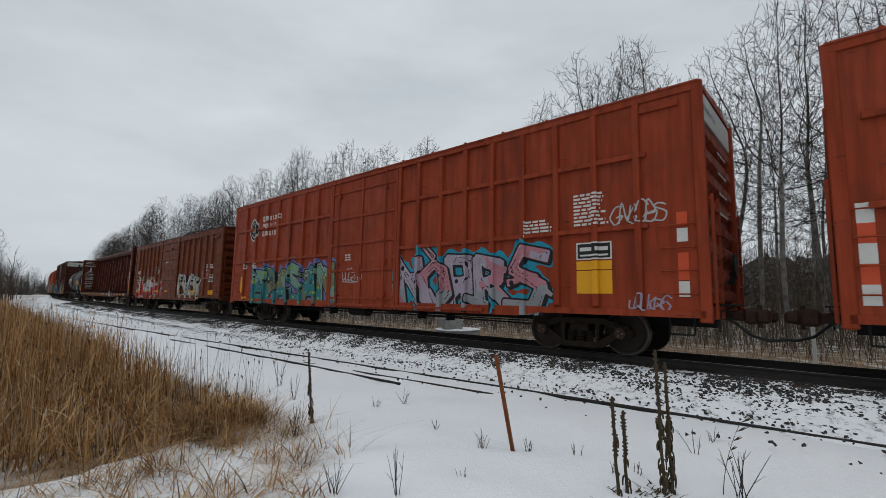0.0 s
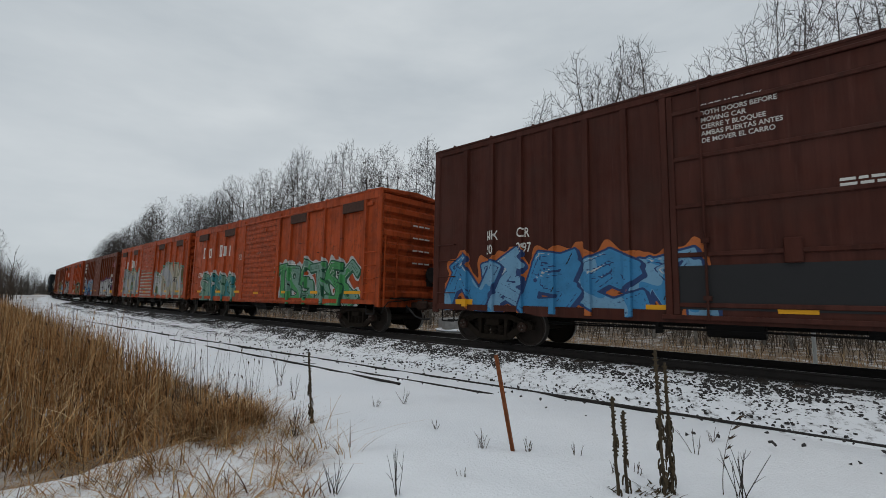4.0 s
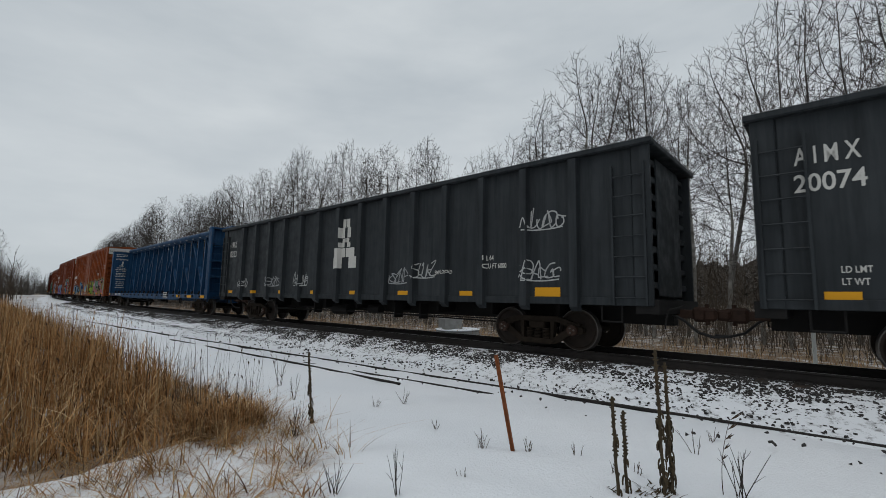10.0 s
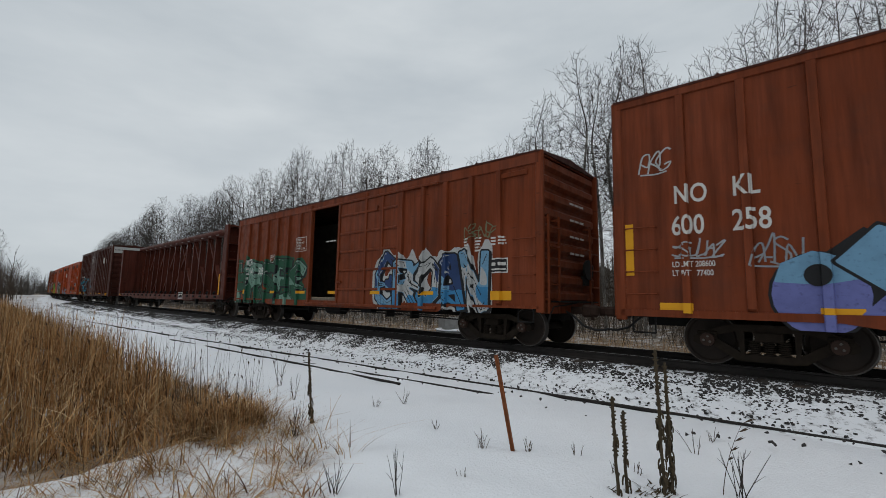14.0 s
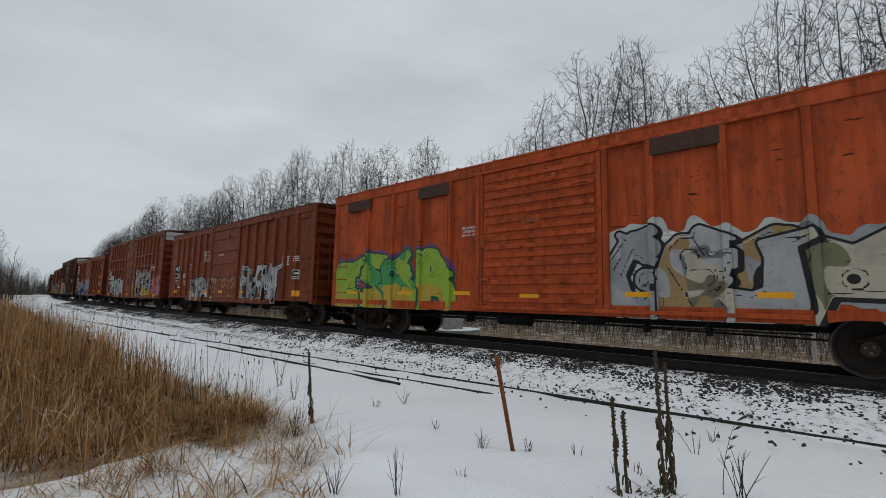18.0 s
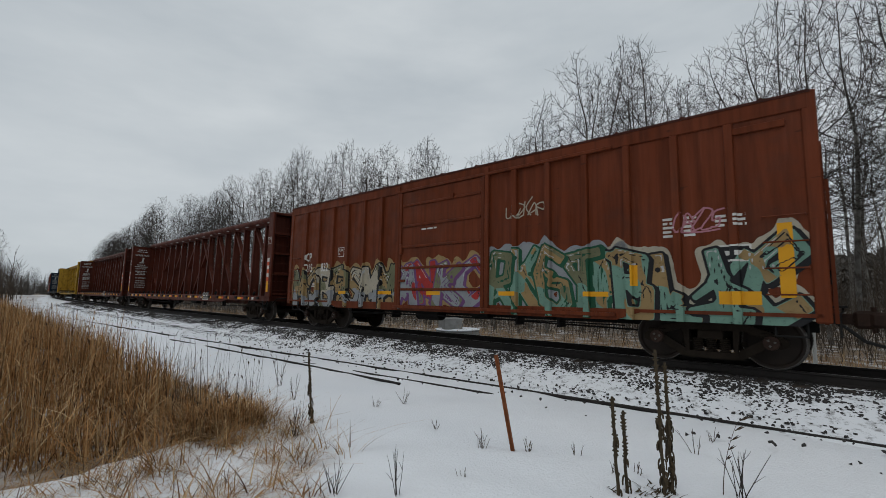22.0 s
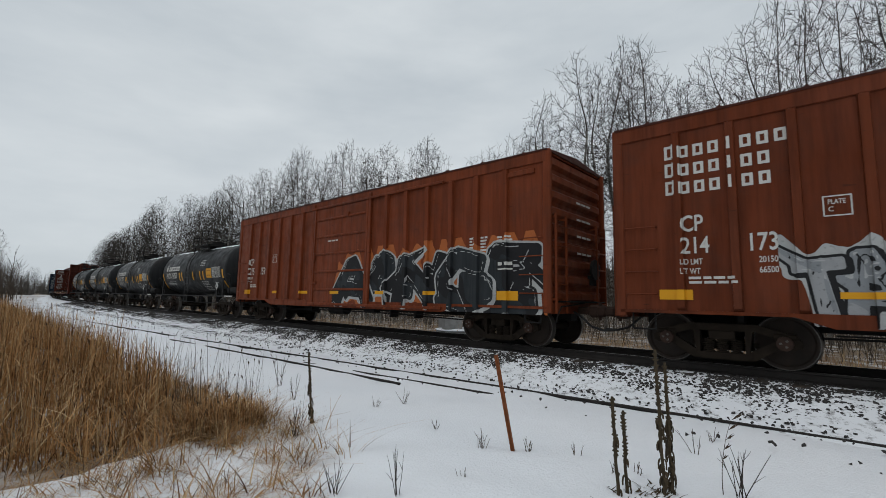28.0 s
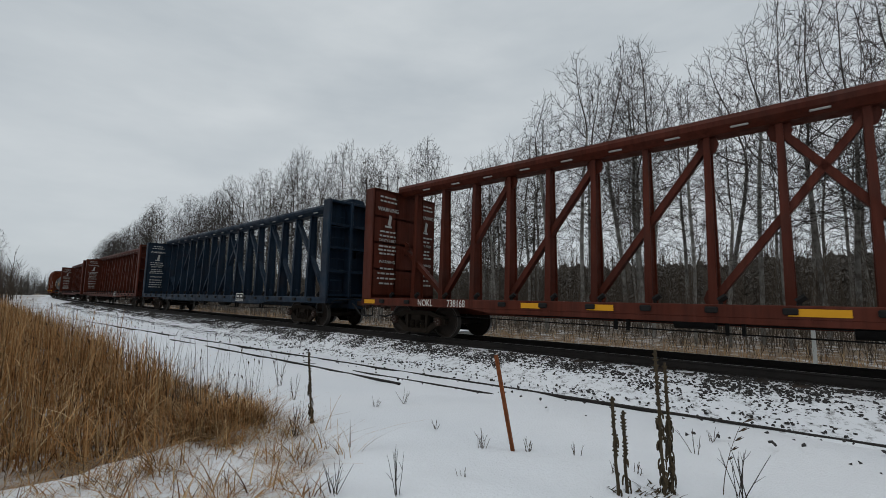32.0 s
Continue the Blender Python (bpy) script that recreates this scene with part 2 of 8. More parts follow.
SPRAY = {k: worn_paint("spray_" + k, tuple(q * 0.56 for q in c), wear=0.7) for k, c in dict(
    white=(0.62, 0.63, 0.62), grey=(0.36, 0.38, 0.40), silver=(0.48, 0.49, 0.50), black=(0.014, 0.014, 0.016), blue=(0.06, 0.30, 0.58),
    sky=(0.22, 0.45, 0.66), navy=(0.03, 0.07, 0.20), teal=(0.03, 0.24, 0.27), cyan=(0.02, 0.36, 0.52), green=(0.08, 0.38, 0.12),
    dkgreen=(0.015, 0.11, 0.055), lime=(0.36, 0.56, 0.06), olive=(0.22, 0.22, 0.12), yellow=(0.62, 0.44, 0.06), tan=(0.42, 0.28, 0.12),
    orange=(0.62, 0.17, 0.04), red=(0.50, 0.035, 0.03), pink=(0.60, 0.25, 0.30), lilac=(0.50, 0.42, 0.52), purple=(0.20, 0.08, 0.22),
    violet=(0.20, 0.22, 0.55), cream=(0.58, 0.52, 0.40), mint=(0.22, 0.40, 0.31)).items()}


def straw_mat(name, tones, rough=0.85):
    """Blades that differ from stalk to stalk."""
    m, n, l, b = nodes_of(name)
    g = n.new("ShaderNodeNewGeometry")
    r = n.new("ShaderNodeValToRGB")
    e = r.color_ramp.elements
    e[0].color, e[1].color = (*tones[0], 1), (*tones[-1], 1)
    for i, c in enumerate(tones[1:-1]):
        k = e.new((i + 1) / (len(tones) - 1))
        k.color = (*c, 1)
    l.new(g.outputs["Random Per Island"], r.inputs["Fac"])
    c = n.new("ShaderNodeTexCoord")
    col = blend(n, l, tone(n, l, tex_noise(n, l, c.outputs["Object"], 1.1, 3), 0.35, 0.65, 0, 0.22), r.outputs["Color"], tuple(q * 0.6 for q in tones[0]))
    l.new(col, b.inputs["Base Color"])
    b.inputs["Roughness"].default_value = rough
    b.inputs["Specular IOR Level"].default_value = 0.15
    return m

# ---- ground, track bed, rails ----
def wave(x, y, k, seed=0.0):
    return noise.noise(Vector((x * k + seed, y * k - seed, seed * 1.7)))


def ground_height(x, y):
    """Snowy flat beside the line; lower, rougher ground beyond it."""
    x, y = np.atleast_1d(np.asarray(x, float)), np.atleast_1d(np.asarray(y, float))
    u, s = track_offset(x, y)
    z = np.full(x.shape, -0.50)
    z -= 0.45 * smooth_step(-3.4, -7.0, u)
    z -= 0.15 * smooth_step(6.3, 9.0, u) * smooth_step(-6.0, -1.0, s)
    z -= 0.30 * (1 - smooth_step(1.5, 2.4, np.abs(u)))
    near = np.hypot(x, y) < 60
    for i in np.nonzero(near)[0]:
        z[i] += 0.05 * wave(x[i], y[i], 0.55) + 0.028 * wave(x[i], y[i], 1.7, 3.1)
        if u[i] > 6.2:
            z[i] += 0.07 * wave(x[i], y[i], 1.3, 9.0)
    return z


def spaced(lo, hi, fine, far):
    """Grid lines: fine within lo..hi, then ever wider out to far."""
    mid = list(np.arange(lo, hi + fine / 2, fine))
    step, a, b = fine, mid[0], mid[-1]
    left, right = [], []
    while a > -far:
        step *= 1.16
        a, b = a - step, b + step
        left.append(a), right.append(b)
    return np.array(left[::-1] + mid + right)


def ground_mat():
    m, n, l, b = nodes_of("snowy_ground")
    c = n.new("ShaderNodeTexCoord")
    v = c.outputs["Object"]
    snow = blend(n, l, tone(n, l, tex_noise(n, l, v, 0.3, 4), 0.35, 0.7), (0.80, 0.815, 0.84), (0.73, 0.755, 0.79))
    # bare brown litter shows through the thin snow beyond the line
    geo = n.new("ShaderNodeAttribute")
    geo.attribute_name = "litter"
    lit = tone(n, l, tex_noise(n, l, v, 1.6, 8, 0.7), 0.30, 0.50)
    k = n.new("ShaderNodeMath")
    k.operation = "MULTIPLY"
    l.new(lit, k.inputs[0])
    l.new(geo.outputs["Fac"], k.inputs[1])
    litter = blend(n, l, tex_noise(n, l, v, 9.0, 5), (0.13, 0.085, 0.05), (0.23, 0.17, 0.11))
    l.new(blend(n, l, k.outputs[0], snow, litter), b.inputs["Base Color"])
    b.inputs["Roughness"].default_value = 0.8
    b.inputs["Specular IOR Level"].default_value = 0.15
    h = blend(n, l, 0.45, tex_noise(n, l, v, 4.0, 6), tex_noise(n, l, v, 34.0, 4))
    bump(n, l, b, h, 0.6, 0.05)
    return m


def build_ground():
    gx, gy = spaced(-14, 8, 0.16, 2600), spaced(1.5, 13, 0.16, 2600)
    X, Y = np.meshgrid(gx, gy)
    X, Y = X.ravel(), Y.ravel()
    Z = ground_height(X, Y)
    w = len(gx)
    faces = [(j * w + i, j * w + i + 1, (j + 1) * w + i + 1, (j + 1) * w + i) for j in range(len(gy) - 1) for i in range(w - 1)]
    me = bpy.data.meshes.new("ground")
    me.from_pydata(np.stack([X, Y, Z], 1).tolist(), [], faces)
    u, s = track_offset(X, Y)
    far = smooth_step(-3.5, -7.0, u)
    reeds = smooth_step(7.2, 8.0, u) * smooth_step(-3.4, -1.6, s)
    at = me.attributes.new("litter", "FLOAT", "POINT")
    at.data.foreach_set("value", np.maximum(far * 0.97, reeds).astype(np.float32))
    me.materials.append(ground_mat())
    me.polygons.foreach_set("use_smooth", [True] * len(faces))
    return tagged(new("ground", me), "snow-covered flat ground with brown litter beyond the line", "ground", kind="structure")


build_ground()

STONE = plain("dark_ballast_stone", (0.050, 0.046, 0.044), 0.85, 0.45, 14.0)
SNOWY_BALLAST = snow_mat("trodden_snow_on_ballast", 0.75)
RAILSIDE = plain("dark_rail_steel", (0.022, 0.018, 0.016), 0.75, 0.4, 5.0)
RAILTOP = plain("worn_rail_head", (0.20, 0.19, 0.18), 0.35, 0.3, 5.0, 0.8)
TIE = plain("creosoted_tie", (0.045, 0.034, 0.026), 0.9, 0.4, 8.0)


def canted(u, z):
    """Across the track: the bed leans with the curve."""
    return u * math.cos(CANT) - z * math.sin(CANT), z * math.cos(CANT) + u * math.sin(CANT)


def sweep(profile, s_list, lumps=0.0):
    v, f = [], []
    n = len(profile)
    for s in s_list:
        for u, z in profile:
            cu, cz = canted(u, z)
            p = beside(s, cu, cz)
            if lumps:
                p.z += lumps * wave(p.x, p.y, 2.2, 5.0)
            v.append(tuple(p))
    for k in range(len(s_list) - 1):
        for i in range(n - 1):
            f.append((k * n + i, k * n + i + 1, (k + 1) * n + i + 1, (k + 1) * n + i))
    return v, f


S_NEAR = list(np.arange(-26, 30, 0.5)) + list(np.arange(30, 190, 2.0))
S_ALL = list(np.arange(-740, -26, 14.0)) + S_NEAR + list(np.arange(190, 890, 14.0))
bed = Mesh()
bed.add(*sweep([(-4.0, -0.95), (-3.2, -0.62), (-2.1, -0.27), (-1.35, -0.22), (-0.95, -0.19), (-0.5, -0.24), (0.5, -0.24),
                (0.78, -0.20), (1.0, -0.165), (1.4, -0.19), (1.9, -0.30), (2.4, -0.45), (2.75, -0.53), (3.1, -0.68)], S_ALL, 0.03))
tagged(part("track_bed", bed, SNOWY_BALLAST, smooth=True), "ballast shoulder dusted with snow", "track bed", kind="structure")


def rail_line(name, u0, label):
    h = 0.036
    prof = [(-0.07, -0.172), (-0.07, -0.155), (-0.015, -0.135), (-0.012, -0.045), (-h, -0.032), (-h, -0.006), (-h + 0.008, 0.0),
            (h - 0.008, 0.0), (h, -0.006), (h, -0.032), (0.012, -0.045), (0.015, -0.135), (0.07, -0.155), (0.07, -0.172)]
    m = Mesh()
    v, f = sweep([(u0 + a, z) for a, z in prof], S_ALL)
    m.add(v, f)
    n = len(prof) - 1
    m.m = [1 if i % n == 6 else 0 for i in range(len(f))]
    return tagged(part(name, m, [RAILSIDE, RAILTOP]), label, "rail", "rails of the line", kind="structure")


rail_line("rail", 0.753, "dark steel rail with a worn head")
rail_line("rail", -0.753, "dark steel rail with a worn head")

# ties: their dark ends show here and there through the snow
tie_mesh = Mesh().box(-1.28, 1.28, -0.11, 0.11, -0.34, -0.172, 0, 0.012).data("tie", TIE)
for k in range(150):
    s = -24 + k * 0.53
    p = beside(s, 0, 0)
    th = track(s)[2]
    t = tagged(new("tie", tie_mesh), "dark creosoted wooden tie under the rails", "railway tie", "ties of the line", "structure")
    t.matrix_basis = Matrix.Translation(p) @ pose(0, 0, 0, 0, 0, math.degrees(th) + 90) @ pose(0, 0, 0, 0, -math.degrees(CANT))


def rock(rng, r):
    """One angular stone."""
    q = [Vector((rng.uniform(-1, 1), rng.uniform(-1, 1), rng.uniform(-0.6, 0.6))).normalized() for _ in range(9)]
    bm = bmesh.new()
    for d in q:
        bm.verts.new(d * r * rng.uniform(0.7, 1.15))
    h = bmesh.ops.convex_hull(bm, input=bm.verts)
    bmesh.ops.delete(bm, geom=list({e for e in h["geom_interior"] + h["geom_unused"] if isinstance(e, bmesh.types.BMVert)}), context="VERTS")
    bm.verts.index_update()
    v, f = [tuple(x.co) for x in bm.verts], [tuple(x.index for x in y.verts) for y in bm.faces]
    bm.free()
    return v, f


def build_stones():
    rng = random.Random(5)
    kinds = [rock(rng, 1.0) for _ in range(12)]
    m = Mesh()
    bed_u = [0.82, 1.0, 1.4, 1.9, 2.4, 2.9, 3.4]
    bed_z = [-0.185, -0.165, -0.19, -0.30, -0.47, -0.52, -0.52]
    for k in range(54000):
        s = -13 + 75 * rng.random() ** 1.2
        u = min(max(rng.gauss(1.72, 0.48), 0.86), 3.3) if rng.random() < 0.988 else rng.uniform(2.4, 4.2)
        if wave(s * 1.2, u * 1.2, 0.8, 2.0) < -0.25 and rng.random() < 0.6:
            continue
        z = float(np.interp(u, bed_u, bed_z))
        cu, cz = canted(u, z)
        p = beside(s, cu, cz)
        p.z += 0.03 * wave(p.x, p.y, 2.2, 5.0)
        r = rng.uniform(0.013, 0.034) * (1.25 if rng.random() < 0.1 else 1.0)
        rot = Euler((rng.uniform(-0.4, 0.4), rng.uniform(-0.4, 0.4), rng.uniform(0, 6.28))).to_matrix()
        v, f = kinds[rng.randrange(12)]
        p.z += r * 0.12
        m.add([tuple(p + rot @ (Vector(a) * r)) for a in v], f)
    ob = part("ballast_stones", m, STONE)
    tagged(ob, "dark crushed stones poking through the snow beside the rail", "ballast", kind="stuff")


build_stones()


def loose_rail(pts, label):
    """An old rail left lying in the snow."""
    prof = [(-0.065, -0.02), (-0.065, 0.0), (-0.02, 0.02), (-0.015, 0.09), (-0.035, 0.100), (-0.033, 0.120), (0.033, 0.120), (0.035, 0.100),
            (0.015, 0.09), (0.02, 0.02), (0.065, 0.0), (0.065, -0.02)]
    m = Mesh()
    P_ = [Vector(p) for p in pts]
    n = len(prof)
    v = []
    for i, p in enumerate(P_):
        d = (P_[min(i + 1, len(P_) - 1)] - P_[max(i - 1, 0)]).normalized()
        side = Vector((-d.y, d.x, 0))
        v += [tuple(p + side * a + Vector((0, 0, z - 0.05))) for a, z in prof]
    f = [(k * n + i, k * n + (i + 1) % n, (k + 1) * n + (i + 1) % n, (k + 1) * n + i) for k in range(len(P_) - 1) for i in range(n)]
    f += [tuple(range(n)), tuple(range((len(P_) - 1) * n, len(P_) * n))[::-1]]
    m.add(v, f)
    return tagged(part("loose_rail", m, RAILSIDE), label, "rail", "old rails lying in the snow")


def along(s0, u0, s1, u1, bow=0.0, n=60, dz=0.0):
    out = []
    for i in range(n + 1):
        k = i / n
        s, u = s0 + (s1 - s0) * k, u0 + (u1 - u0) * k + bow * 4 * k * (1 - k)
        p = beside(s, u)
        out.append((p.x, p.y, -0.5 + 0.015 * wave(p.x, p.y, 0.3) + dz))
    return out


loose_rail(along(-20.0, 2.1, 26.0, 5.0, 0.02, 100, -0.040), "long dark old rail lying in the snow beside the ballast")
loose_rail(along(-2.6, 4.2, 9.4, 4.62, -0.06, 40, -0.043), "shorter dark old rail lying half sunk in snow")
loose_rail(along(-4.6, 3.62, 1.2, 4.02, 0.0, 30, -0.066), "old rail almost buried in the snow")

# ---- freight cars: x forwards, -y towards the camera, z = 0 at the rail head ----
WHEEL_R = 0.455


def bogie_sets():
    """Shared meshes of a three-piece bogie."""
    out = {}
    m = Mesh()
    # cast frame as bars round three openings
    m.plate([(-1.12, 0.50), (-0.95, 0.61), (-0.52, 0.74), (0.52, 0.74), (0.95, 0.61), (1.12, 0.50), (1.08, 0.43), (0.50, 0.615), (-0.50, 0.615), (-1.08, 0.43)], -0.06, 0.06)
    for k in (-1, 1):
        m.plate([(k * 1.12, 0.40), (k * 1.12, 0.50), (k * 0.74, 0.57), (k * 0.76, 0.44), (k * 0.80, 0.36), (k * 1.04, 0.36)][::k], -0.075, 0.07)
        m.plate([(k * 0.88, 0.40), (k * 0.78, 0.50), (k * 0.40, 0.26), (k * 0.36, 0.12), (k * 0.48, 0.13)][::k], -0.055, 0.055)
        m.plate([(k * 0.45, 0.64), (k * 0.345, 0.64), (k * 0.345, 0.20), (k * 0.40, 0.20)][::k], -0.07, 0.07)
        m.box(min(k * 1.06, k * 0.74), max(k * 1.06, k * 0.74), -0.09, 0.08, 0.53, 0.61, 0, 0.02)
    m.plate([(-0.46, 0.20), (-0.36, 0.12), (0.36, 0.12), (0.46, 0.20), (0.36, 0.235), (-0.36, 0.235)], -0.08, 0.08)
    out["side_frame"] = m.data("side_frame", TRUCK)
    prof = []
    for i in range(7):
        prof += [(0.236 + i * 0.034, 0.062), (0.244 + i * 0.034, 0.092), (0.258 + i * 0.034, 0.092), (0.266 + i * 0.034, 0.062)]
    v, f, n = [], [], 12
    for z, r in prof:
        v += [(math.cos(6.2832 * k / n) * r, math.sin(6.2832 * k / n) * r, z) for k in range(n)]
    for i in range(len(prof) - 1):
        f += [(i * n + k, i * n + (k + 1) % n, (i + 1) * n + (k + 1) % n, (i + 1) * n + k) for k in range(n)]
    out["spring"] = Mesh().add(v, f).data("spring", TRUCK)
    m = Mesh()
    m.box(-0.2, 0.2, -1.12, 1.12, 0.46, 0.62, 0, 0.02)
    m.cyl((0, 0, 0.6), (0, 0, 0.70), 0.18, 0.18, 16)
    for k in (-1, 1):
        m.box(k * 0.48 - 0.04, k * 0.48 + 0.04, -0.85, 0.85, 0.34, 0.42)
        m.cyl((k * 0.46, -0.7, 0.38), (k * 0.46, 0.7, 0.38), 0.03, 0.03, 6)
    out["bogie"] = m.data("bogie", TRUCK)
    m = Mesh()
    for k in (-1, 1):
        y = k * 0.76
        ra, rb = (WHEEL_R, WHEEL_R + 0.024) if k < 0 else (WHEEL_R + 0.024, WHEEL_R)
        m.lathe([(-0.045, 0.375), (-0.066, 0.40), (-0.066, ra - 0.014)], "y", (0, y, 0), 40, 0)
        m.lathe([(-0.066, ra - 0.014), (-0.064, ra), (0.064, rb), (0.066, rb - 0.014)], "y", (0, y, 0), 40, 1)
        m.lathe([(0.066, rb - 0.014), (0.066, 0.40), (0.045, 0.375)], "y", (0, y, 0), 40, 0)
        m.lathe([(-0.03, 0.385), (-0.035, 0.20), (-0.055, 0.12), (0.055, 0.12), (0.035, 0.2), (0.03, 0.385)], "y", (0, y, 0), 40, 0)
    m.cyl((0, -1.14, 0), (0, 1.14, 0), 0.085, 0.085, 14)
    for k in (-1, 1):
        m.cyl((0, k * 1.06, 0), (0, k * 1.17, 0), 0.125, 0.115, 14, 2)
        for i in range(3):
            a = 2.094 * i
            m.cyl((0.055 * math.cos(a), k * 1.16, 0.055 * math.sin(a)), (0.055 * math.cos(a), k * 1.19, 0.055 * math.sin(a)), 0.02, 0.02, 6, 1)
    out["wheelset"] = m.data("wheelset", [WHEEL, TREAD, RUSTY], True)
    return out


BOGIE = bogie_sets()
WHEELSETS = []


def add_bogies(car, centre):
    for k in (-1, 1):
        b = part("bogie", BOGIE["bogie"], None, car, at=pose(k * centre, 0, 0))
        for y in (-1, 1):
            part("side_frame", BOGIE["side_frame"], None, b, at=pose(0, y * 1.02, 0))
            for x in (-0.21, 0.0, 0.21):
                part("spring", BOGIE["spring"], None, b, at=pose(x, y * 1.02, 0))
        for i, x in enumerate((-0.89, 0.89)):
            w = part("wheelset", BOGIE["wheelset"], None, b, at=pose(x, 0, WHEEL_R))
            WHEELSETS.append((i, w))


COUPLER = Mesh()
COUPLER.box(-0.55, 0.30, -0.09, 0.09, 0.78, 0.96, 0, 0.02)
COUPLER.box(0.22, 0.52, -0.17, 0.15, 0.72, 1.02, 0, 0.05)
COUPLER.box(0.42, 0.66, -0.22, -0.06, 0.74, 1.00, 0, 0.05)
COUPLER.box(0.50, 0.74, 0.04, 0.18, 0.76, 0.98, 0, 0.05)
COUPLER.cyl((0.48, -0.1, 0.66), (0.48, -0.1, 1.08), 0.04, 0.04, 8)
COUPLER = COUPLER.data("coupler", RUSTY)
HOSE_MESH = Mesh().tube([(-0.10, -0.32, 0.86), (0.12, -0.34, 0.74), (0.35, -0.30, 0.52), (0.60, -0.22, 0.44), (0.84, -0.14, 0.46)], 0.028, 7).data("air_hose", HOSE)
LEVER = Mesh().tube([(0.10, -0.1, 1.06), (0.10, -0.7, 1.0), (0.06, -1.2, 0.96), (0.06, -1.38, 0.78), (0.06, -1.46, 0.62)], 0.016, 6).data("uncoupling_lever", UNDER)


def add_ends(car, half):
    for k in (0, 180):
        at = pose(0, 0, 0, 0, 0, k) @ pose(half + 0.12, 0, 0)
        part("coupler", COUPLER, None, car, "rusty knuckle coupler", at)
        part("air_hose", HOSE_MESH, None, car, at=at)
        part("uncoupling_lever", LEVER, None, car, at=at)


def rungs(owner, name, mat, a, b, out, zs, r=0.014):
    """Bent-bar rungs, each a part: from a to b (x, y), standing out by the vector out."""
    p0, p1 = (*a, 0), (a[0] + out[0], a[1] + out[1], 0)
    q1, q0 = (b[0] + out[0], b[1] + out[1], 0), (*b, 0)
    me = Mesh().tube([p0, p1, q1, q0], r, 5).data(name, mat)
    for z in zs:
        part(name, me, None, owner, at=pose(0, 0, z))


def stirrup(x, zb):
    return Mesh().tube([(x - 0.2, -1.44, zb + 0.05), (x - 0.2, -1.44, zb - 0.32), (x + 0.2, -1.44, zb - 0.32), (x + 0.2, -1.44, zb + 0.05)], 0.018, 5)


# ---- paint work that follows the ribs ----
class Skin:
    """The camera-side surface of a car: flat plane y with ribs standing out."""

    def __init__(self, y, ribs=(), w=0.1, d=0.05, bulges=()):
        self.y, self.ribs, self.w, self.d, self.bulges = y, sorted(ribs), w, d, bulges

    def out(self, x):
        best = 0.0
        for r in self.ribs:
            a, b = self.w / 2, self.w / 2 * 0.80
            k = abs(x - r)
            if k < a:
                best = max(best, self.d * min(1.0, (a - k) / (a - b)))
        for x0, x1, h in self.bulges:
            if x0 <= x <= x1:
                best = max(best, h)
        return best

    def lines(self, x0, x1, step):
        xs = list(np.linspace(x0, x1, max(2, int((x1 - x0) / step) + 1)))
        e = 0.0015
        for r in self.ribs:
            for k in (-self.w / 2, -self.w / 2 * 0.80, self.w / 2 * 0.80, self.w / 2):
                if x0 < r + k < x1:
                    xs.append(r + k)
        for a, b, h in self.bulges:
            for k in (a - e, a + e, b - e, b + e):
                if x0 < k < x1:
                    xs.append(k)
        xs = sorted(xs)
        keep = [xs[0]]
        for x in xs[1:]:
            if x - keep[-1] > 0.001:
                keep.append(x)
        return np.array(keep)


def flood(mesh, skin, gx, gz, F, off, mi):
    """Fills where F > 0 on the skin, with smooth edges."""
    yo = [skin.y - skin.out(float(x)) - off for x in gx]
    inside = F > 0
    nz, nx = F.shape
    v, f = [], []

    def edge(ia, ja, ib, jb):
        a, b = F[ja, ia], F[jb, ib]
        k = a / (a - b)
        return (gx[ia] + (gx[ib] - gx[ia]) * k, yo[ia] + (yo[ib] - yo[ia]) * k, gz[ja] + (gz[jb] - gz[ja]) * k)

    for j in range(nz - 1):
        i = 0
        while i < nx - 1:
            c = (inside[j, i], inside[j, i + 1], inside[j + 1, i + 1], inside[j + 1, i])
            if all(c):
                k = i + 1
                while k < nx - 1 and inside[j, k + 1] and inside[j + 1, k + 1] and abs(yo[k + 1] - yo[i]) < 1e-5 and abs(yo[k] - yo[i]) < 1e-5:
                    k += 1
                n = len(v)
                v += [(gx[i], yo[i], gz[j]), (gx[k], yo[k], gz[j]), (gx[k], yo[k], gz[j + 1]), (gx[i], yo[i], gz[j + 1])]
                f.append((n, n + 1, n + 2, n + 3))
                i = k
                continue
            if any(c):
                q = [(i, j), (i + 1, j), (i + 1, j + 1), (i, j + 1)]
                n, p = len(v), []
                for a in range(4):
                    b = (a + 1) % 4
                    if c[a]:
                        p.append((gx[q[a][0]], yo[q[a][0]], gz[q[a][1]]))
                    if c[a] != c[b]:
                        p.append(edge(*q[a], *q[b]))
                if len(p) > 2:
                    v += p
                    f.append(tuple(range(n, n + len(p))))
            i += 1
    mesh.add(v, f, mi)


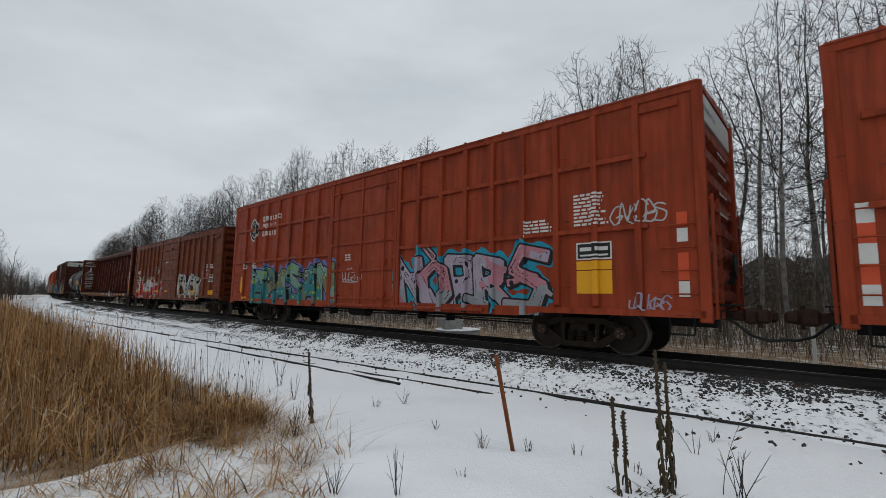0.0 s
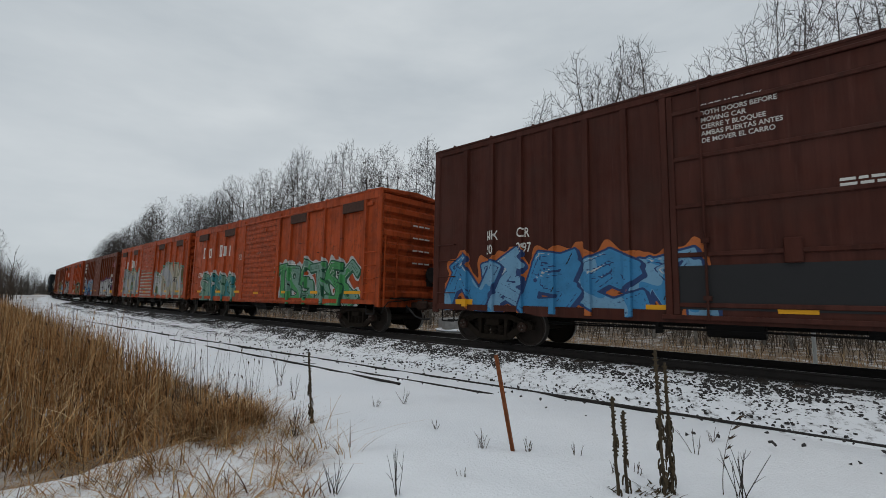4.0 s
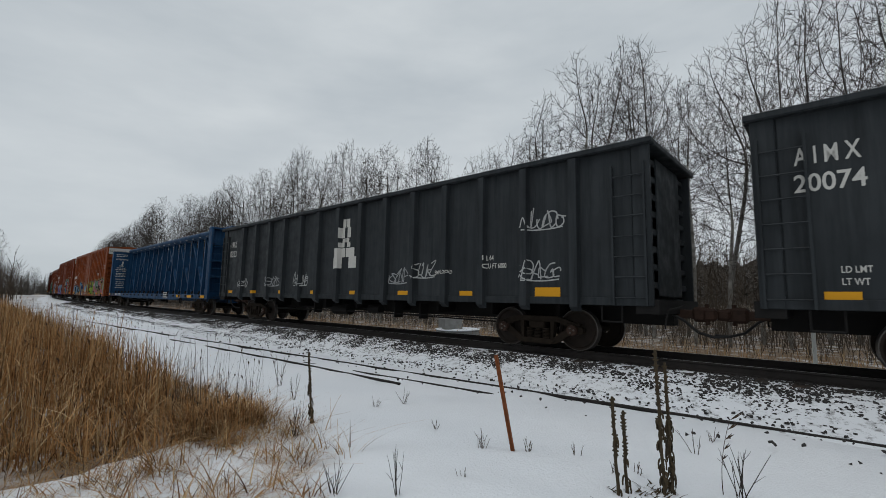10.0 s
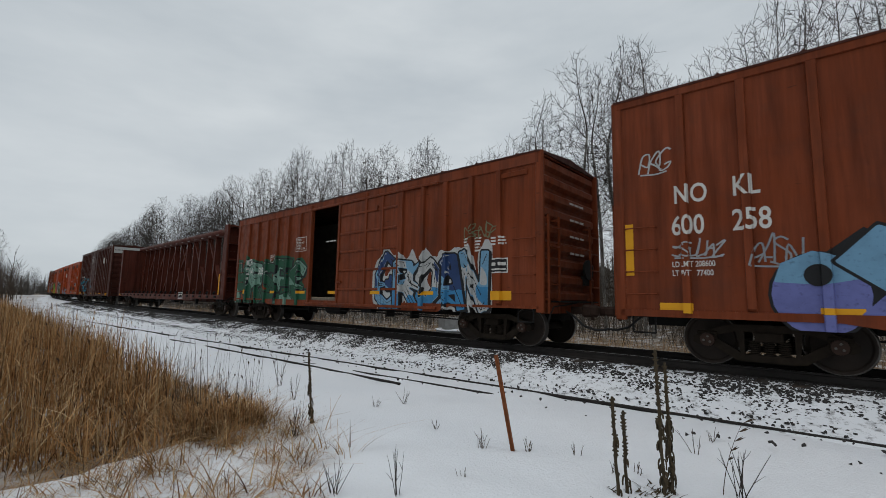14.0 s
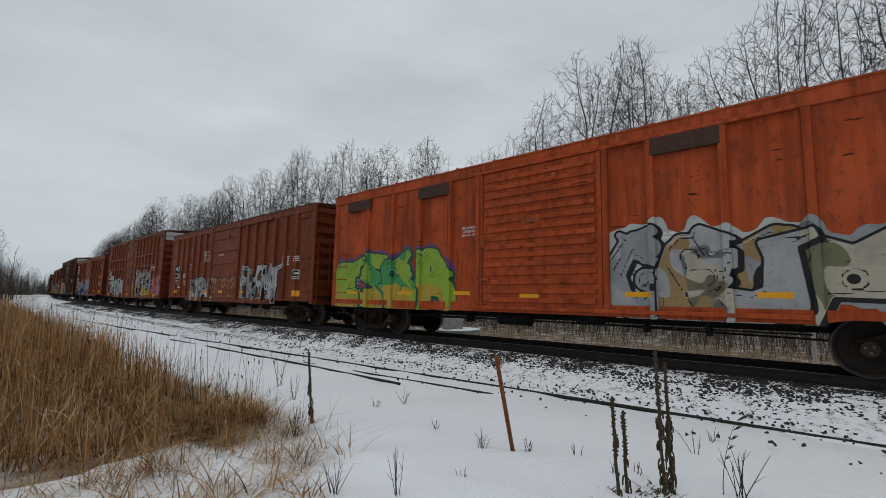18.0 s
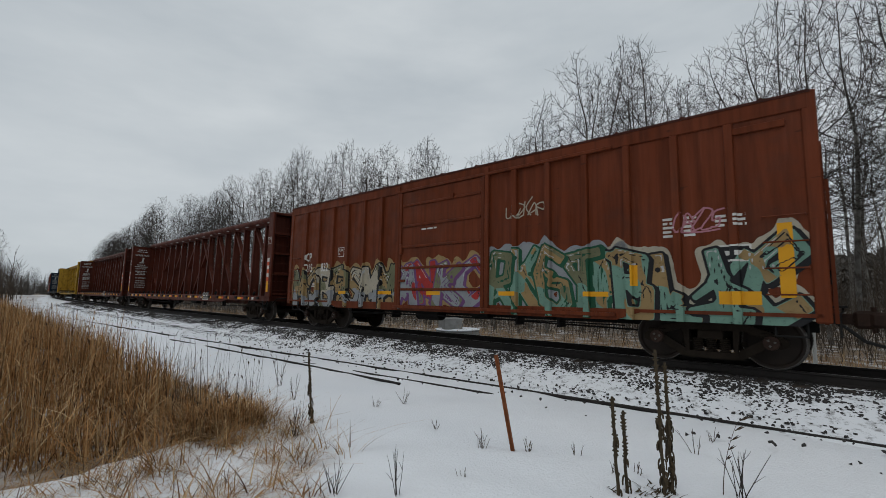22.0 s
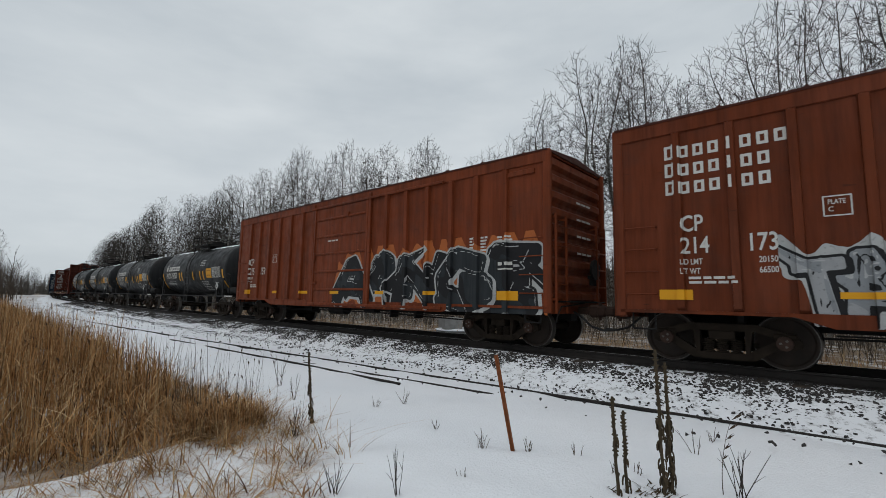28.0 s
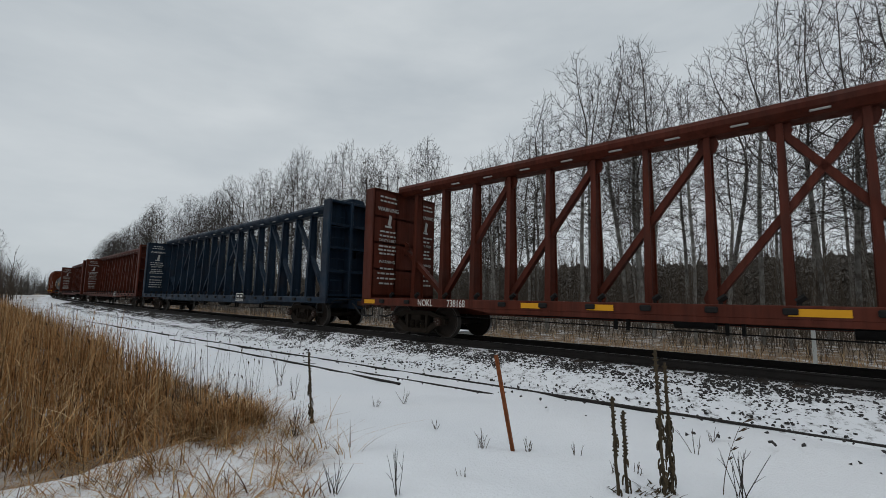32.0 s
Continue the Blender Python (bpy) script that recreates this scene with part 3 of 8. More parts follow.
# letter-like forms of sprayed pieces, strokes in a unit square
FORMS = {
    "A": [[(0, 0), (0.4, 1), (0.6, 1), (1, 0)], [(0.2, 0.36), (0.85, 0.36)]],
    "B": [[(0.05, 0), (0.05, 1), (0.8, 0.9), (0.7, 0.55), (0.1, 0.5)], [(0.3, 0.5), (0.95, 0.35), (0.8, 0.02), (0.05, 0)]],
    "C": [[(0.95, 0.8), (0.6, 1), (0.1, 0.75), (0.05, 0.25), (0.5, 0), (1, 0.2)]],
    "D": [[(0.05, 0), (0.1, 1), (0.7, 0.9), (0.95, 0.45), (0.7, 0.05), (0.05, 0)]],
    "E": [[(0.95, 0.95), (0.15, 1), (0.05, 0.5), (0.1, 0), (1, 0.05)], [(0.1, 0.5), (0.8, 0.52)]],
    "G": [[(0.95, 0.85), (0.45, 1), (0.05, 0.6), (0.1, 0.15), (0.55, 0), (0.95, 0.15), (0.95, 0.45), (0.55, 0.45)]],
    "H": [[(0.05, 0), (0.1, 1)], [(0.9, 0), (0.95, 1)], [(0.1, 0.5), (0.9, 0.5)]],
    "I": [[(0.5, 0), (0.45, 1)], [(0.2, 0.02), (0.8, 0.0)]],
    "J": [[(0.8, 1), (0.75, 0.2), (0.4, 0), (0.0, 0.2)]],
    "K": [[(0.05, 0), (0.1, 1)], [(0.95, 1), (0.25, 0.5), (1.05, 0)]],
    "L": [[(0.15, 1), (0.05, 0), (1, 0.05)]],
    "M": [[(0, 0), (0.12, 1), (0.5, 0.35), (0.88, 1), (1, 0)]],
    "N": [[(0.03, 0), (0.08, 1), (0.88, 0.05), (0.95, 1)]],
    "O": [[(0.5, 1), (0.08, 0.7), (0.1, 0.2), (0.5, 0), (0.92, 0.3), (0.85, 0.8), (0.5, 1)]],
    "P": [[(0.05, -0.02), (0.1, 1), (0.85, 0.92), (0.85, 0.5), (0.1, 0.42)]],
    "R": [[(0.05, 0), (0.1, 1), (0.8, 0.92), (0.8, 0.55), (0.15, 0.48)], [(0.4, 0.5), (1.05, 0)]],
    "S": [[(0.95, 0.9), (0.3, 1), (0.05, 0.7), (0.9, 0.4), (0.75, 0.03), (0.0, 0.08)]],
    "T": [[(0.5, 0), (0.48, 0.95)], [(0, 0.9), (1, 1)]],
    "U": [[(0.05, 1), (0.1, 0.15), (0.5, 0), (0.9, 0.15), (0.95, 1)]],
    "V": [[(0, 1), (0.45, 0.02), (0.55, 0.02), (1, 1)]],
    "W": [[(0, 1), (0.2, 0), (0.5, 0.65), (0.8, 0), (1, 1)]],
    "Y": [[(0, 1), (0.5, 0.45), (1, 1)], [(0.5, 0.45), (0.45, 0)]],
    "Z": [[(0.05, 0.95), (0.95, 1), (0.05, 0.02), (1, 0.05)]],
}


def seg_dist(X, Z, p, q):
    d = (q[0] - p[0], q[1] - p[1])
    k = np.clip(((X - p[0]) * d[0] + (Z - p[1]) * d[1]) / (d[0] ** 2 + d[1] ** 2 + 1e-9), 0, 1)
    return np.hypot(X - p[0] - k * d[0], Z - p[1] - k * d[1])


def graffiti(car, skin, x0, x1, z0, z1, n, fills, line, halo="", seed=1, step=0.034, fat=0.30, second="", word="", lw=0.042, jag=0.07, soft=0.25, dots=""):
    """A sprayed piece: angular interlocking letter forms, outline with a dropped edge, halo, two-tone fill."""
    rng = random.Random(seed * 7 + 3)
    word = word or "".join(rng.choice("AEKRSNOTBGCM") for _ in range(n))
    n = len(word)
    names = sorted({*fills, line, *([halo] if halo else []), *([second] if second else []), *([dots] if dots else []), "white", "black"})
    idx = {k: i for i, k in enumerate(names)}
    m = Mesh()
    gx, gz = skin.lines(x0 - 0.2, x1 + 0.2, step), np.arange(z0 - 0.02, z1 + 0.3, step)
    X, Z = np.meshgrid(gx, gz)
    H, wd = z1 - z0, (x1 - x0) / n
    floor = Z - z0
    letters, shades, lay, sh = [], [], 0.004, 0.06

    def stroke(XX, ZZ, p, q, w0, w1):
        d = (q[0] - p[0], q[1] - p[1])
        ln = math.hypot(*d) + 1e-6
        a, b = ((XX - p[0]) * d[0] + (ZZ - p[1]) * d[1]) / ln, ((ZZ - p[1]) * d[0] - (XX - p[0]) * d[1]) / ln
        w = w0 + (w1 - w0) * np.clip(a / ln, 0, 1)
        ea, eb = np.abs(a - ln / 2) - ln / 2 - w * 0.55, np.abs(b) - w
        k = np.maximum(ea, eb)
        return np.where((ea > -soft * w) & (eb > -soft * w), np.hypot(np.maximum(ea + soft * w, 0), np.maximum(eb + soft * w, 0)) - soft * w, k)

    for i, ch in enumerate(word):
        D, S = np.full(X.shape, 9.0), np.full(X.shape, 9.0)
        th = fat * min(H, wd * 1.15)
        cx, sx = x0 + (i - 0.15) * wd, wd * rng.uniform(1.22, 1.42)
        lean, up = rng.uniform(-0.34, 0.36), rng.uniform(-0.06, 0.12) * H
        for line_pts in FORMS[ch]:
            pts = [(cx + (a + lean * (b - 0.5)) * (sx - th) + th / 2 + rng.uniform(-0.04, 0.04) * wd,
                    z0 + th * 0.35 + b * (H - th * 0.9) + up * b + rng.uniform(-0.03, 0.03) * H) for a, b in line_pts]
            for p, q in zip(pts, pts[1:]):
                w0, w1 = [th * rng.uniform(0.40, 0.52) * (1.2 - 0.35 * (c[1] - z0) / H) for c in (p, q)]
                D = np.minimum(D, stroke(X, Z, p, q, w0, w1))
                S = np.minimum(S, stroke(X - sh, Z + sh * 0.7, p, q, w0, w1))
        # spurs, hooks and bars that tie the forms together
        for q in range(rng.randrange(2, 5)):
            e = rng.choice((-1, 1))
            bx, bz = cx + wd * (0.55 + rng.uniform(-0.4, 0.4)), z0 + H * rng.uniform(0.08, 0.95)
            tx, tz = bx + e * wd * rng.uniform(0.25, 0.65), bz + H * rng.uniform(-0.35, 0.32)
            w0, w1 = th * rng.uniform(0.25, 0.45), th * rng.uniform(0.04, 0.30)
            D = np.minimum(D, stroke(X, Z, (bx, bz), (tx, tz), w0, w1))
            S = np.minimum(S, stroke(X - sh, Z + sh * 0.7, (bx, bz), (tx, tz), w0, w1))
        if rng.random() < 0.5:
            bx, bz = cx + wd * rng.uniform(0.1, 1.0), z0 + H * rng.uniform(0.3, 0.8)
            D = np.maximum(D, th * rng.uniform(0.12, 0.22) - np.hypot(X - bx, Z - bz))
        letters.append(D)
        shades.append(S)
    allD = np.minimum.reduce(letters)
    if halo:
        tri = np.abs((X * 1.9 + seed) % 1.0 - 0.5) * 2
        fuzz = jag * (tri - 0.3) * (1.0 + 0.8 * np.sin(X * 2.3 + seed)) + 0.04 * np.sin(X * 11.7 + Z * 6)
        flood(m, skin, gx, gz, np.minimum(0.11 + fuzz - allD, floor), lay, idx[halo])
    order = list(range(n))
    rng.shuffle(order)
    for r, i in enumerate(order):
        D, o = letters[i], lay + 0.001 + r * 0.0016
        flood(m, skin, gx, gz, np.minimum(np.maximum(lw - D, lw * 0.8 - shades[i]), floor), o, idx[line])
        flood(m, skin, gx, gz, np.minimum(-D, floor), o + 0.0004, idx[fills[i % len(fills)]])
        if second:
            cut = z0 + H * 0.40 + 0.07 * np.sin(X * 4 + seed + i) + 0.03 * np.sin(X * 13) - Z
            flood(m, skin, gx, gz, np.minimum(np.minimum(-D - 0.008, cut), floor), o + 0.0007, idx[second])
        if dots:
            q = 0.055 - np.hypot((X * 1.0 + 0.13 * i) % 0.33 - 0.16, (Z + 0.2 * i) % 0.37 - 0.18)
            flood(m, skin, gx, gz, np.minimum(np.minimum(q, -D - 0.02), floor), o + 0.0008, idx[dots])
        if len(set(fills)) > 1 or halo:
            cloud_ = 0.5 * np.sin(X * 2.9 + 1.7 * Z + seed + 2.1 * i) + 0.35 * np.sin(Z * 5.3 - X * 1.9 + i) + 0.25 * np.sin(X * 9.7 + Z * 7.1 + seed) - 0.28
            flood(m, skin, gx, gz, np.minimum(np.minimum(-D - 0.012, cloud_ * 0.2), floor), o + 0.0009, idx[fills[(i + 1) % len(fills)] if len(set(fills)) > 1 else halo])
        ring = 0.012 - np.abs(D + 0.075 + 0.02 * np.sin(X * 7 + i))
        flood(m, skin, gx, gz, np.minimum(np.minimum(ring, floor), np.sin(X * 4.1 + Z * 3.3 + i) * 0.2 - 0.02), o + 0.001, idx[line])
        slash = 0.016 - np.abs((X - x0 + 0.55 * (Z - z0) * (1 if i % 2 else -1) + 0.1 * i) % (wd * 0.71) - wd * 0.3)
        flood(m, skin, gx, gz, np.minimum(np.minimum(slash, -D - 0.03), np.minimum(floor, np.sin(X * 6.3 + Z * 5.1 + 2 * i) * 0.2 - 0.07)), o + 0.0011, idx["black" if fills[0] != "black" else "white"])
        shine = 0.012 - np.abs(D + 0.035)
        flood(m, skin, gx, gz, np.minimum(np.minimum(shine, Z - z0 - H * 0.62), 0.2 - np.abs(X - x0 - (i + 0.3) * wd)), o + 0.0013, idx["white"])
    return part("graffiti", m, [SPRAY[k] for k in names], car, "sprayed graffiti in " + " and ".join([fills[0], line]))


def mural(car, skin, shapes):
    """Sprayed figures: (colour, edge colour or "", corner points) in layers."""
    names = sorted({k for c, e, _ in shapes for k in (c, e) if k})
    m = Mesh()
    for r, (colour, edge, pts) in enumerate(shapes):
        xs, zs = [p[0] for p in pts], [p[1] for p in pts]
        gx, gz = skin.lines(min(xs) - 0.1, max(xs) + 0.1, 0.03), np.arange(max(0.70, min(zs) - 0.1), max(zs) + 0.1, 0.03)
        X, Z = np.meshgrid(gx, gz)
        D, inside = np.full(X.shape, 9.0), np.zeros(X.shape, bool)
        for p, q in zip(pts, pts[1:] + pts[:1]):
            D = np.minimum(D, seg_dist(X, Z, p, q))
            if p[1] != q[1]:
                inside ^= ((p[1] > Z) != (q[1] > Z)) & (X < (q[0] - p[0]) * (Z - p[1]) / (q[1] - p[1]) + p[0])
        F = np.where(inside, D, -D)
        if edge:
            flood(m, skin, gx, gz, F + 0.045, 0.005 + r * 0.0016, names.index(edge))
        flood(m, skin, gx, gz, F, 0.0055 + r * 0.0016, names.index(colour))
    return part("graffiti", m, [SPRAY[k] for k in names], car, "sprayed figures in " + shapes[0][0])


def faded_paint(car, skin, x0, x1, z0, z1, colours, seed=1, cover=0.0):
    """Old sprayed paint worn to ragged patches."""
    rng = random.Random(seed * 3 + 1)
    m = Mesh()
    gx, gz = skin.lines(x0, x1, 0.035), np.arange(z0, z1, 0.035)
    X, Z = np.meshgrid(gx, gz)
    edge = np.minimum(np.minimum(X - x0, x1 - X) * 0.6, np.minimum((Z - z0) * 4, (z1 - Z) * 1.5)) - 0.25
    for r, k in enumerate(colours):
        F = np.array([[noise.fractal(Vector((x * 1.5 + seed * 3.7, z * 2.1, r * 9.1 + seed)), 0.75, 2.1, 6) for x in gx] for z in gz]) * 0.55 - 0.08 * r
        flood(m, skin, gx, gz, np.minimum(F - 0.12 + cover, edge + 0.3 + 0.3 * F), 0.004 + r * 0.0008, r)
    return tagged(part("faded_graffiti", m, [SPRAY[k] for k in colours], car, "ragged remains of old sprayed paint"), kind="stuff")


def blob(x, z, r, sx=1.0, n=20):
    return [(x + r * sx * math.cos(6.2832 * k / n), z + r * math.sin(6.2832 * k / n)) for k in range(n)]


def tag_scrawl(car, skin, x0, x1, z0, z1, colour, seed=1, r=0.015):
    """A quick spray-can signature: slanting joined-up strokes."""
    rng = random.Random(seed * 13 + 5)
    m = Mesh()
    H = min(z1 - z0, 0.34)
    zb = (z0 + z1) / 2 - H / 2
    n = max(3, min(6, round((x1 - x0) / (H * 0.5))))
    wd = min((x1 - x0) / n, H * 0.48)
    x1 = x0 + wd * n
    word = "".join(rng.choice("AEKRSNOPUBGCZ") for _ in range(n))
    lines_ = []
    for i, ch in enumerate(word):
        for st in FORMS[ch]:
            lines_.append([(x0 + i * wd + (a * 1.35 + 0.35 * b - 0.2) * wd + rng.uniform(-0.2, 0.2) * wd, zb + b * H * rng.uniform(0.6, 1.35) + rng.uniform(-0.12, 0.12) * H) for a, b in st])
    if rng.random() < 0.6:
        lines_.append([(x0 + 0.1 * wd, zb - 0.1 * H), (x0 + (x1 - x0) * 0.6, zb - 0.16 * H), (x1, zb - 0.06 * H)])
    for pts in lines_:
        fine = []
        for i in range(len(pts) - 1):
            p0, p1, p2, p3 = pts[max(i - 1, 0)], pts[i], pts[i + 1], pts[min(i + 2, len(pts) - 1)]
            for k in range(5):
                t = k / 5
                fine.append(tuple(0.5 * (2 * p1[j] + (p2[j] - p0[j]) * t + (2 * p0[j] - 5 * p1[j] + 4 * p2[j] - p3[j]) * t * t + (3 * p1[j] - p0[j] - 3 * p2[j] + p3[j]) * t ** 3) for j in (0, 1)))
        fine.append(pts[-1])
        v = []
        for i, (xa, za) in enumerate(fine):
            xb, zb2 = fine[min(i + 1, len(fine) - 1)]
            xc, zc = fine[max(i - 1, 0)]
            d = math.hypot(xb - xc, zb2 - zc) or 1
            nx, nz = -(zb2 - zc) / d * r, (xb - xc) / d * r
            off = 0.0065 + 0.000004 * i
            v += [(xa + nx, skin.y - skin.out(xa + nx) - off, za + nz), (xa - nx, skin.y - skin.out(xa - nx) - off, za - nz)]
        m.add(v, [(2 * i, 2 * i + 1, 2 * i + 3, 2 * i + 2) for i in range(len(fine) - 1)])
    return part("graffiti_tag", m, SPRAY[colour], car)


TEXTS = {}


def letters_mesh(text, bold=0.0):
    key = (text, bold)
    if key not in TEXTS:
        c = bpy.data.curves.new("lettering", "FONT")
        c.body, c.size, c.resolution_u, c.offset = text, 1.0, 3, bold
        ob = bpy.data.objects.new("lettering", c)
        me = bpy.data.meshes.new_from_object(ob)
        TEXTS[key] = ([tuple(v.co) for v in me.vertices], [tuple(p.vertices) for p in me.polygons])
        bpy.data.objects.remove(ob), bpy.data.curves.remove(c), bpy.data.meshes.remove(me)
    return TEXTS[key]


def text_on(car, skin, text, x, z, size, mat=None, wide=0.72, bold=0.014, off=0.005):
    """Lettering whose first letter stands at x, with its foot at z and capitals of that size."""
    v, f = letters_mesh(text, bold)
    k = size / 0.70
    flat = [(x + a * k * wide, 0.0, z + b * k) for a, b, _ in v]
    lo, hi = min(p[0] for p in flat), max(p[0] for p in flat)
    cuts = [float(q) for q in skin.lines(lo, hi, 99.0)][1:-1]
    if cuts:
        # cut the letters where a rib bends the surface
        bm = bmesh.new()
        vs = [bm.verts.new(p) for p in flat]
        for q in f:
            bm.faces.new([vs[i] for i in q])
        for q in cuts:
            bmesh.ops.bisect_plane(bm, geom=bm.verts[:] + bm.edges[:] + bm.faces[:], plane_co=(q, 0, 0), plane_no=(1, 0, 0))
        bm.verts.index_update()
        flat, f = [tuple(p.co) for p in bm.verts], [tuple(p.index for p in q.verts) for q in bm.faces]
        bm.free()
    m = Mesh()
    m.add([(a, skin.y - skin.out(a) - off, b) for a, _, b in flat], f)
    return part("lettering", m, mat or WHITE, car)


def slab(m, skin, x0, x1, z0, z1, off=0.005, mi=0):
    """A patch of paint or a thin plate that follows the ribs."""
    gx = skin.lines(x0, x1, 9.0)
    for a, b in zip(gx, gx[1:]):
        ya, yb = skin.y - skin.out(float(a)) - off, skin.y - skin.out(float(b)) - off
        m.add([(a, ya, z0), (b, yb, z0), (b, yb, z1), (a, ya, z1)], [(0, 1, 2, 3)], mi)


def bars(car, skin, x, z, w, rows, h=0.045, mat=None, seed=3):
    """Small print that cannot be read: short bars, row under row."""
    rng, m = random.Random(seed + int(x * 100)), Mesh()
    for r in range(rows):
        zz, a = z - r * h * 1.75, x
        end = x + w * rng.uniform(0.7, 1.0)
        while a < end:
            b = min(a + rng.uniform(0.08, 0.22), end)
            slab(m, skin, a, b, zz - h, zz)
            a = b + 0.035
    return tagged(part("small_print", m, mat or WHITE, car), kind="stuff")


def sign_block(m, x, z, w, h, t, kind, shear=0.0, put=None):
    """One plain block of an owner's sign: an open frame, a pair of slabs or an upright bar, with strokes t thick."""
    forms = (((0, t, 0, h), (w - t, w, 0, h), (t, w - t, 0, t), (t, w - t, h - t, h)), ((0, w, 0, h * 0.42), (0, w, h * 0.58, h)), ((w / 2 - t / 2, w / 2 + t / 2, 0, h),))
    for a, b, c, d in forms[kind % 3]:
        if put:
            put(x + a + shear * c, x + b + shear * c, z + c, z + d)
        else:
            n = max(1, int((d - c) / 0.08))
            for i in range(n):
                e, f = z + c + (d - c) * i / n, z + c + (d - c) * (i + 1) / n
                m.add([(x + a, 0, e), (x + b, 0, e), (x + b, 0, f), (x + a, 0, f)], [(0, 1, 2, 3)])


def emblem_line(car, skin, x, z, h, count, mat=None, w=0.62, gap=0.30, seed=1, tall_first=True, kinds=(0, 0, 0, 0, 2, 0)):
    """A line of an owner's name: plain open blocks, the first one taller, each a part."""
    for i in range(count):
        m = Mesh()
        a = x + i * h * (w + gap)
        top = h if i == 0 or not tall_first else h * 0.84
        sign_block(m, a, z, h * w, top, h * 0.19, kinds[i % len(kinds)], put=lambda xa, xb, za, zb: slab(m, skin, xa, xb, za, zb))
        part("emblem_block", m, mat or WHITE, car)


def data_plate(car, skin, x, z, w=0.62, h=0.36):
    m = Mesh()
    slab(m, skin, x, x + w, z, z + h, 0.005, 0)
    slab(m, skin, x + 0.03, x + w - 0.03, z + 0.03, z + h - 0.03, 0.007, 1)
    slab(m, skin, x + 0.08, x + w * 0.45, z + h * 0.5, z + h * 0.72, 0.009, 0)
    slab(m, skin, x + w * 0.58, x + w * 0.9, z + h * 0.5, z + h * 0.72, 0.009, 0)
    slab(m, skin, x + 0.08, x + w * 0.9, z + h * 0.2, z + h * 0.3, 0.009, 0)
    return part("inspection_plate", m, [WHITE, BLACK], car)


def boxed_note(car, skin, x, z, w, lines, h=0.075, frame_it=True):
    """A framed note of readable lines."""
    H = len(lines) * h * 1.5 + h
    if frame_it:
        m = Mesh()
        for a, b, c, d in ((x, x + w, z, z + 0.02), (x, x + w, z - H, z - H + 0.02), (x, x + 0.02, z - H, z), (x + w - 0.02, x + w, z - H, z)):
            slab(m, skin, a, b, c, d)
        part("note_frame", m, WHITE, car)
    for i, t in enumerate(lines):
        k = min(0.9, (w - 0.1) / (len(t) * h * 0.92))
        text_on(car, skin, t, x + 0.06, z - (i + 1) * h * 1.5, h, wide=k)


def reflectors(car, skin, items):
    """Yellow conspicuity strips: (x, z, width, height)."""
    for x, z, w, h in items:
        m = Mesh()
        slab(m, skin, x - w / 2, x + w / 2, z - h / 2, z + h / 2, 0.011)
        part("reflector", m, YELLOW, car)

def underframe(car, L, zf, deep=0.62):
    m = Mesh()
    m.box(-L / 2 + 0.1, L / 2 - 0.1, -0.17, 0.17, deep, zf, 0)
    for k in range(-4, 5):
        x = k * L / 10.5
        m.plate([(x - 0.05, zf), (x + 0.05, zf), (x + 0.05, deep + 0.1), (x - 0.05, deep + 0.1)], -0.9, 0.9)
    part("underframe", m, UNDER, car)
    g = Mesh()
    g.cyl((-1.6, -0.62, 0.66), (-0.7, -0.62, 0.66), 0.2, 0.2, 12).cyl((0.6, -0.75, 0.72), (1.15, -0.75, 0.72), 0.15, 0.15, 12)
    g.tube([(-L * 0.34, -0.7, 0.55), (-1.2, -0.75, 0.60), (1.2, -0.75, 0.60), (L * 0.34, -0.7, 0.52)], 0.02, 5)
    g.tube([(-L * 0.30, -1.0, 0.62), (L * 0.30, -1.0, 0.62)], 0.014, 5)
    for x in (-2.4, 2.1, 3.2):
        g.box(x - 0.03, x + 0.03, -1.03, -0.7, 0.5, 0.95)
    part("brake_gear", g, UNDER, car)


def end_profile(z0, z1, n, d):
    """Corrugated end: (z, out) pairs."""
    out, p = [(z0, 0.0)], (z1 - z0) / n
    for i in range(n):
        a = z0 + i * p
        out += [(a + p * 0.12, 0.0), (a + p * 0.32, d), (a + p * 0.68, d), (a + p * 0.88, 0.0)]
    return out + [(z1, 0.0)]


def corrugated_end(x, half, prof, sign, taper=0.12):
    m = Mesh()
    v = []
    for z, o in prof:
        for y, k in ((-half, 0), (-half + taper, 0 if o == 0 else 1), (half - taper, 0 if o == 0 else 1), (half, 0)):
            v.append((x + sign * o * k, y, z))
    f = []
    for i in range(len(prof) - 1):
        for j in range(3):
            q = (i * 4 + j, i * 4 + j + 1, i * 4 + j + 5, i * 4 + j + 4)
            f.append(q if sign > 0 else q[::-1])
    return m.add(v, f)


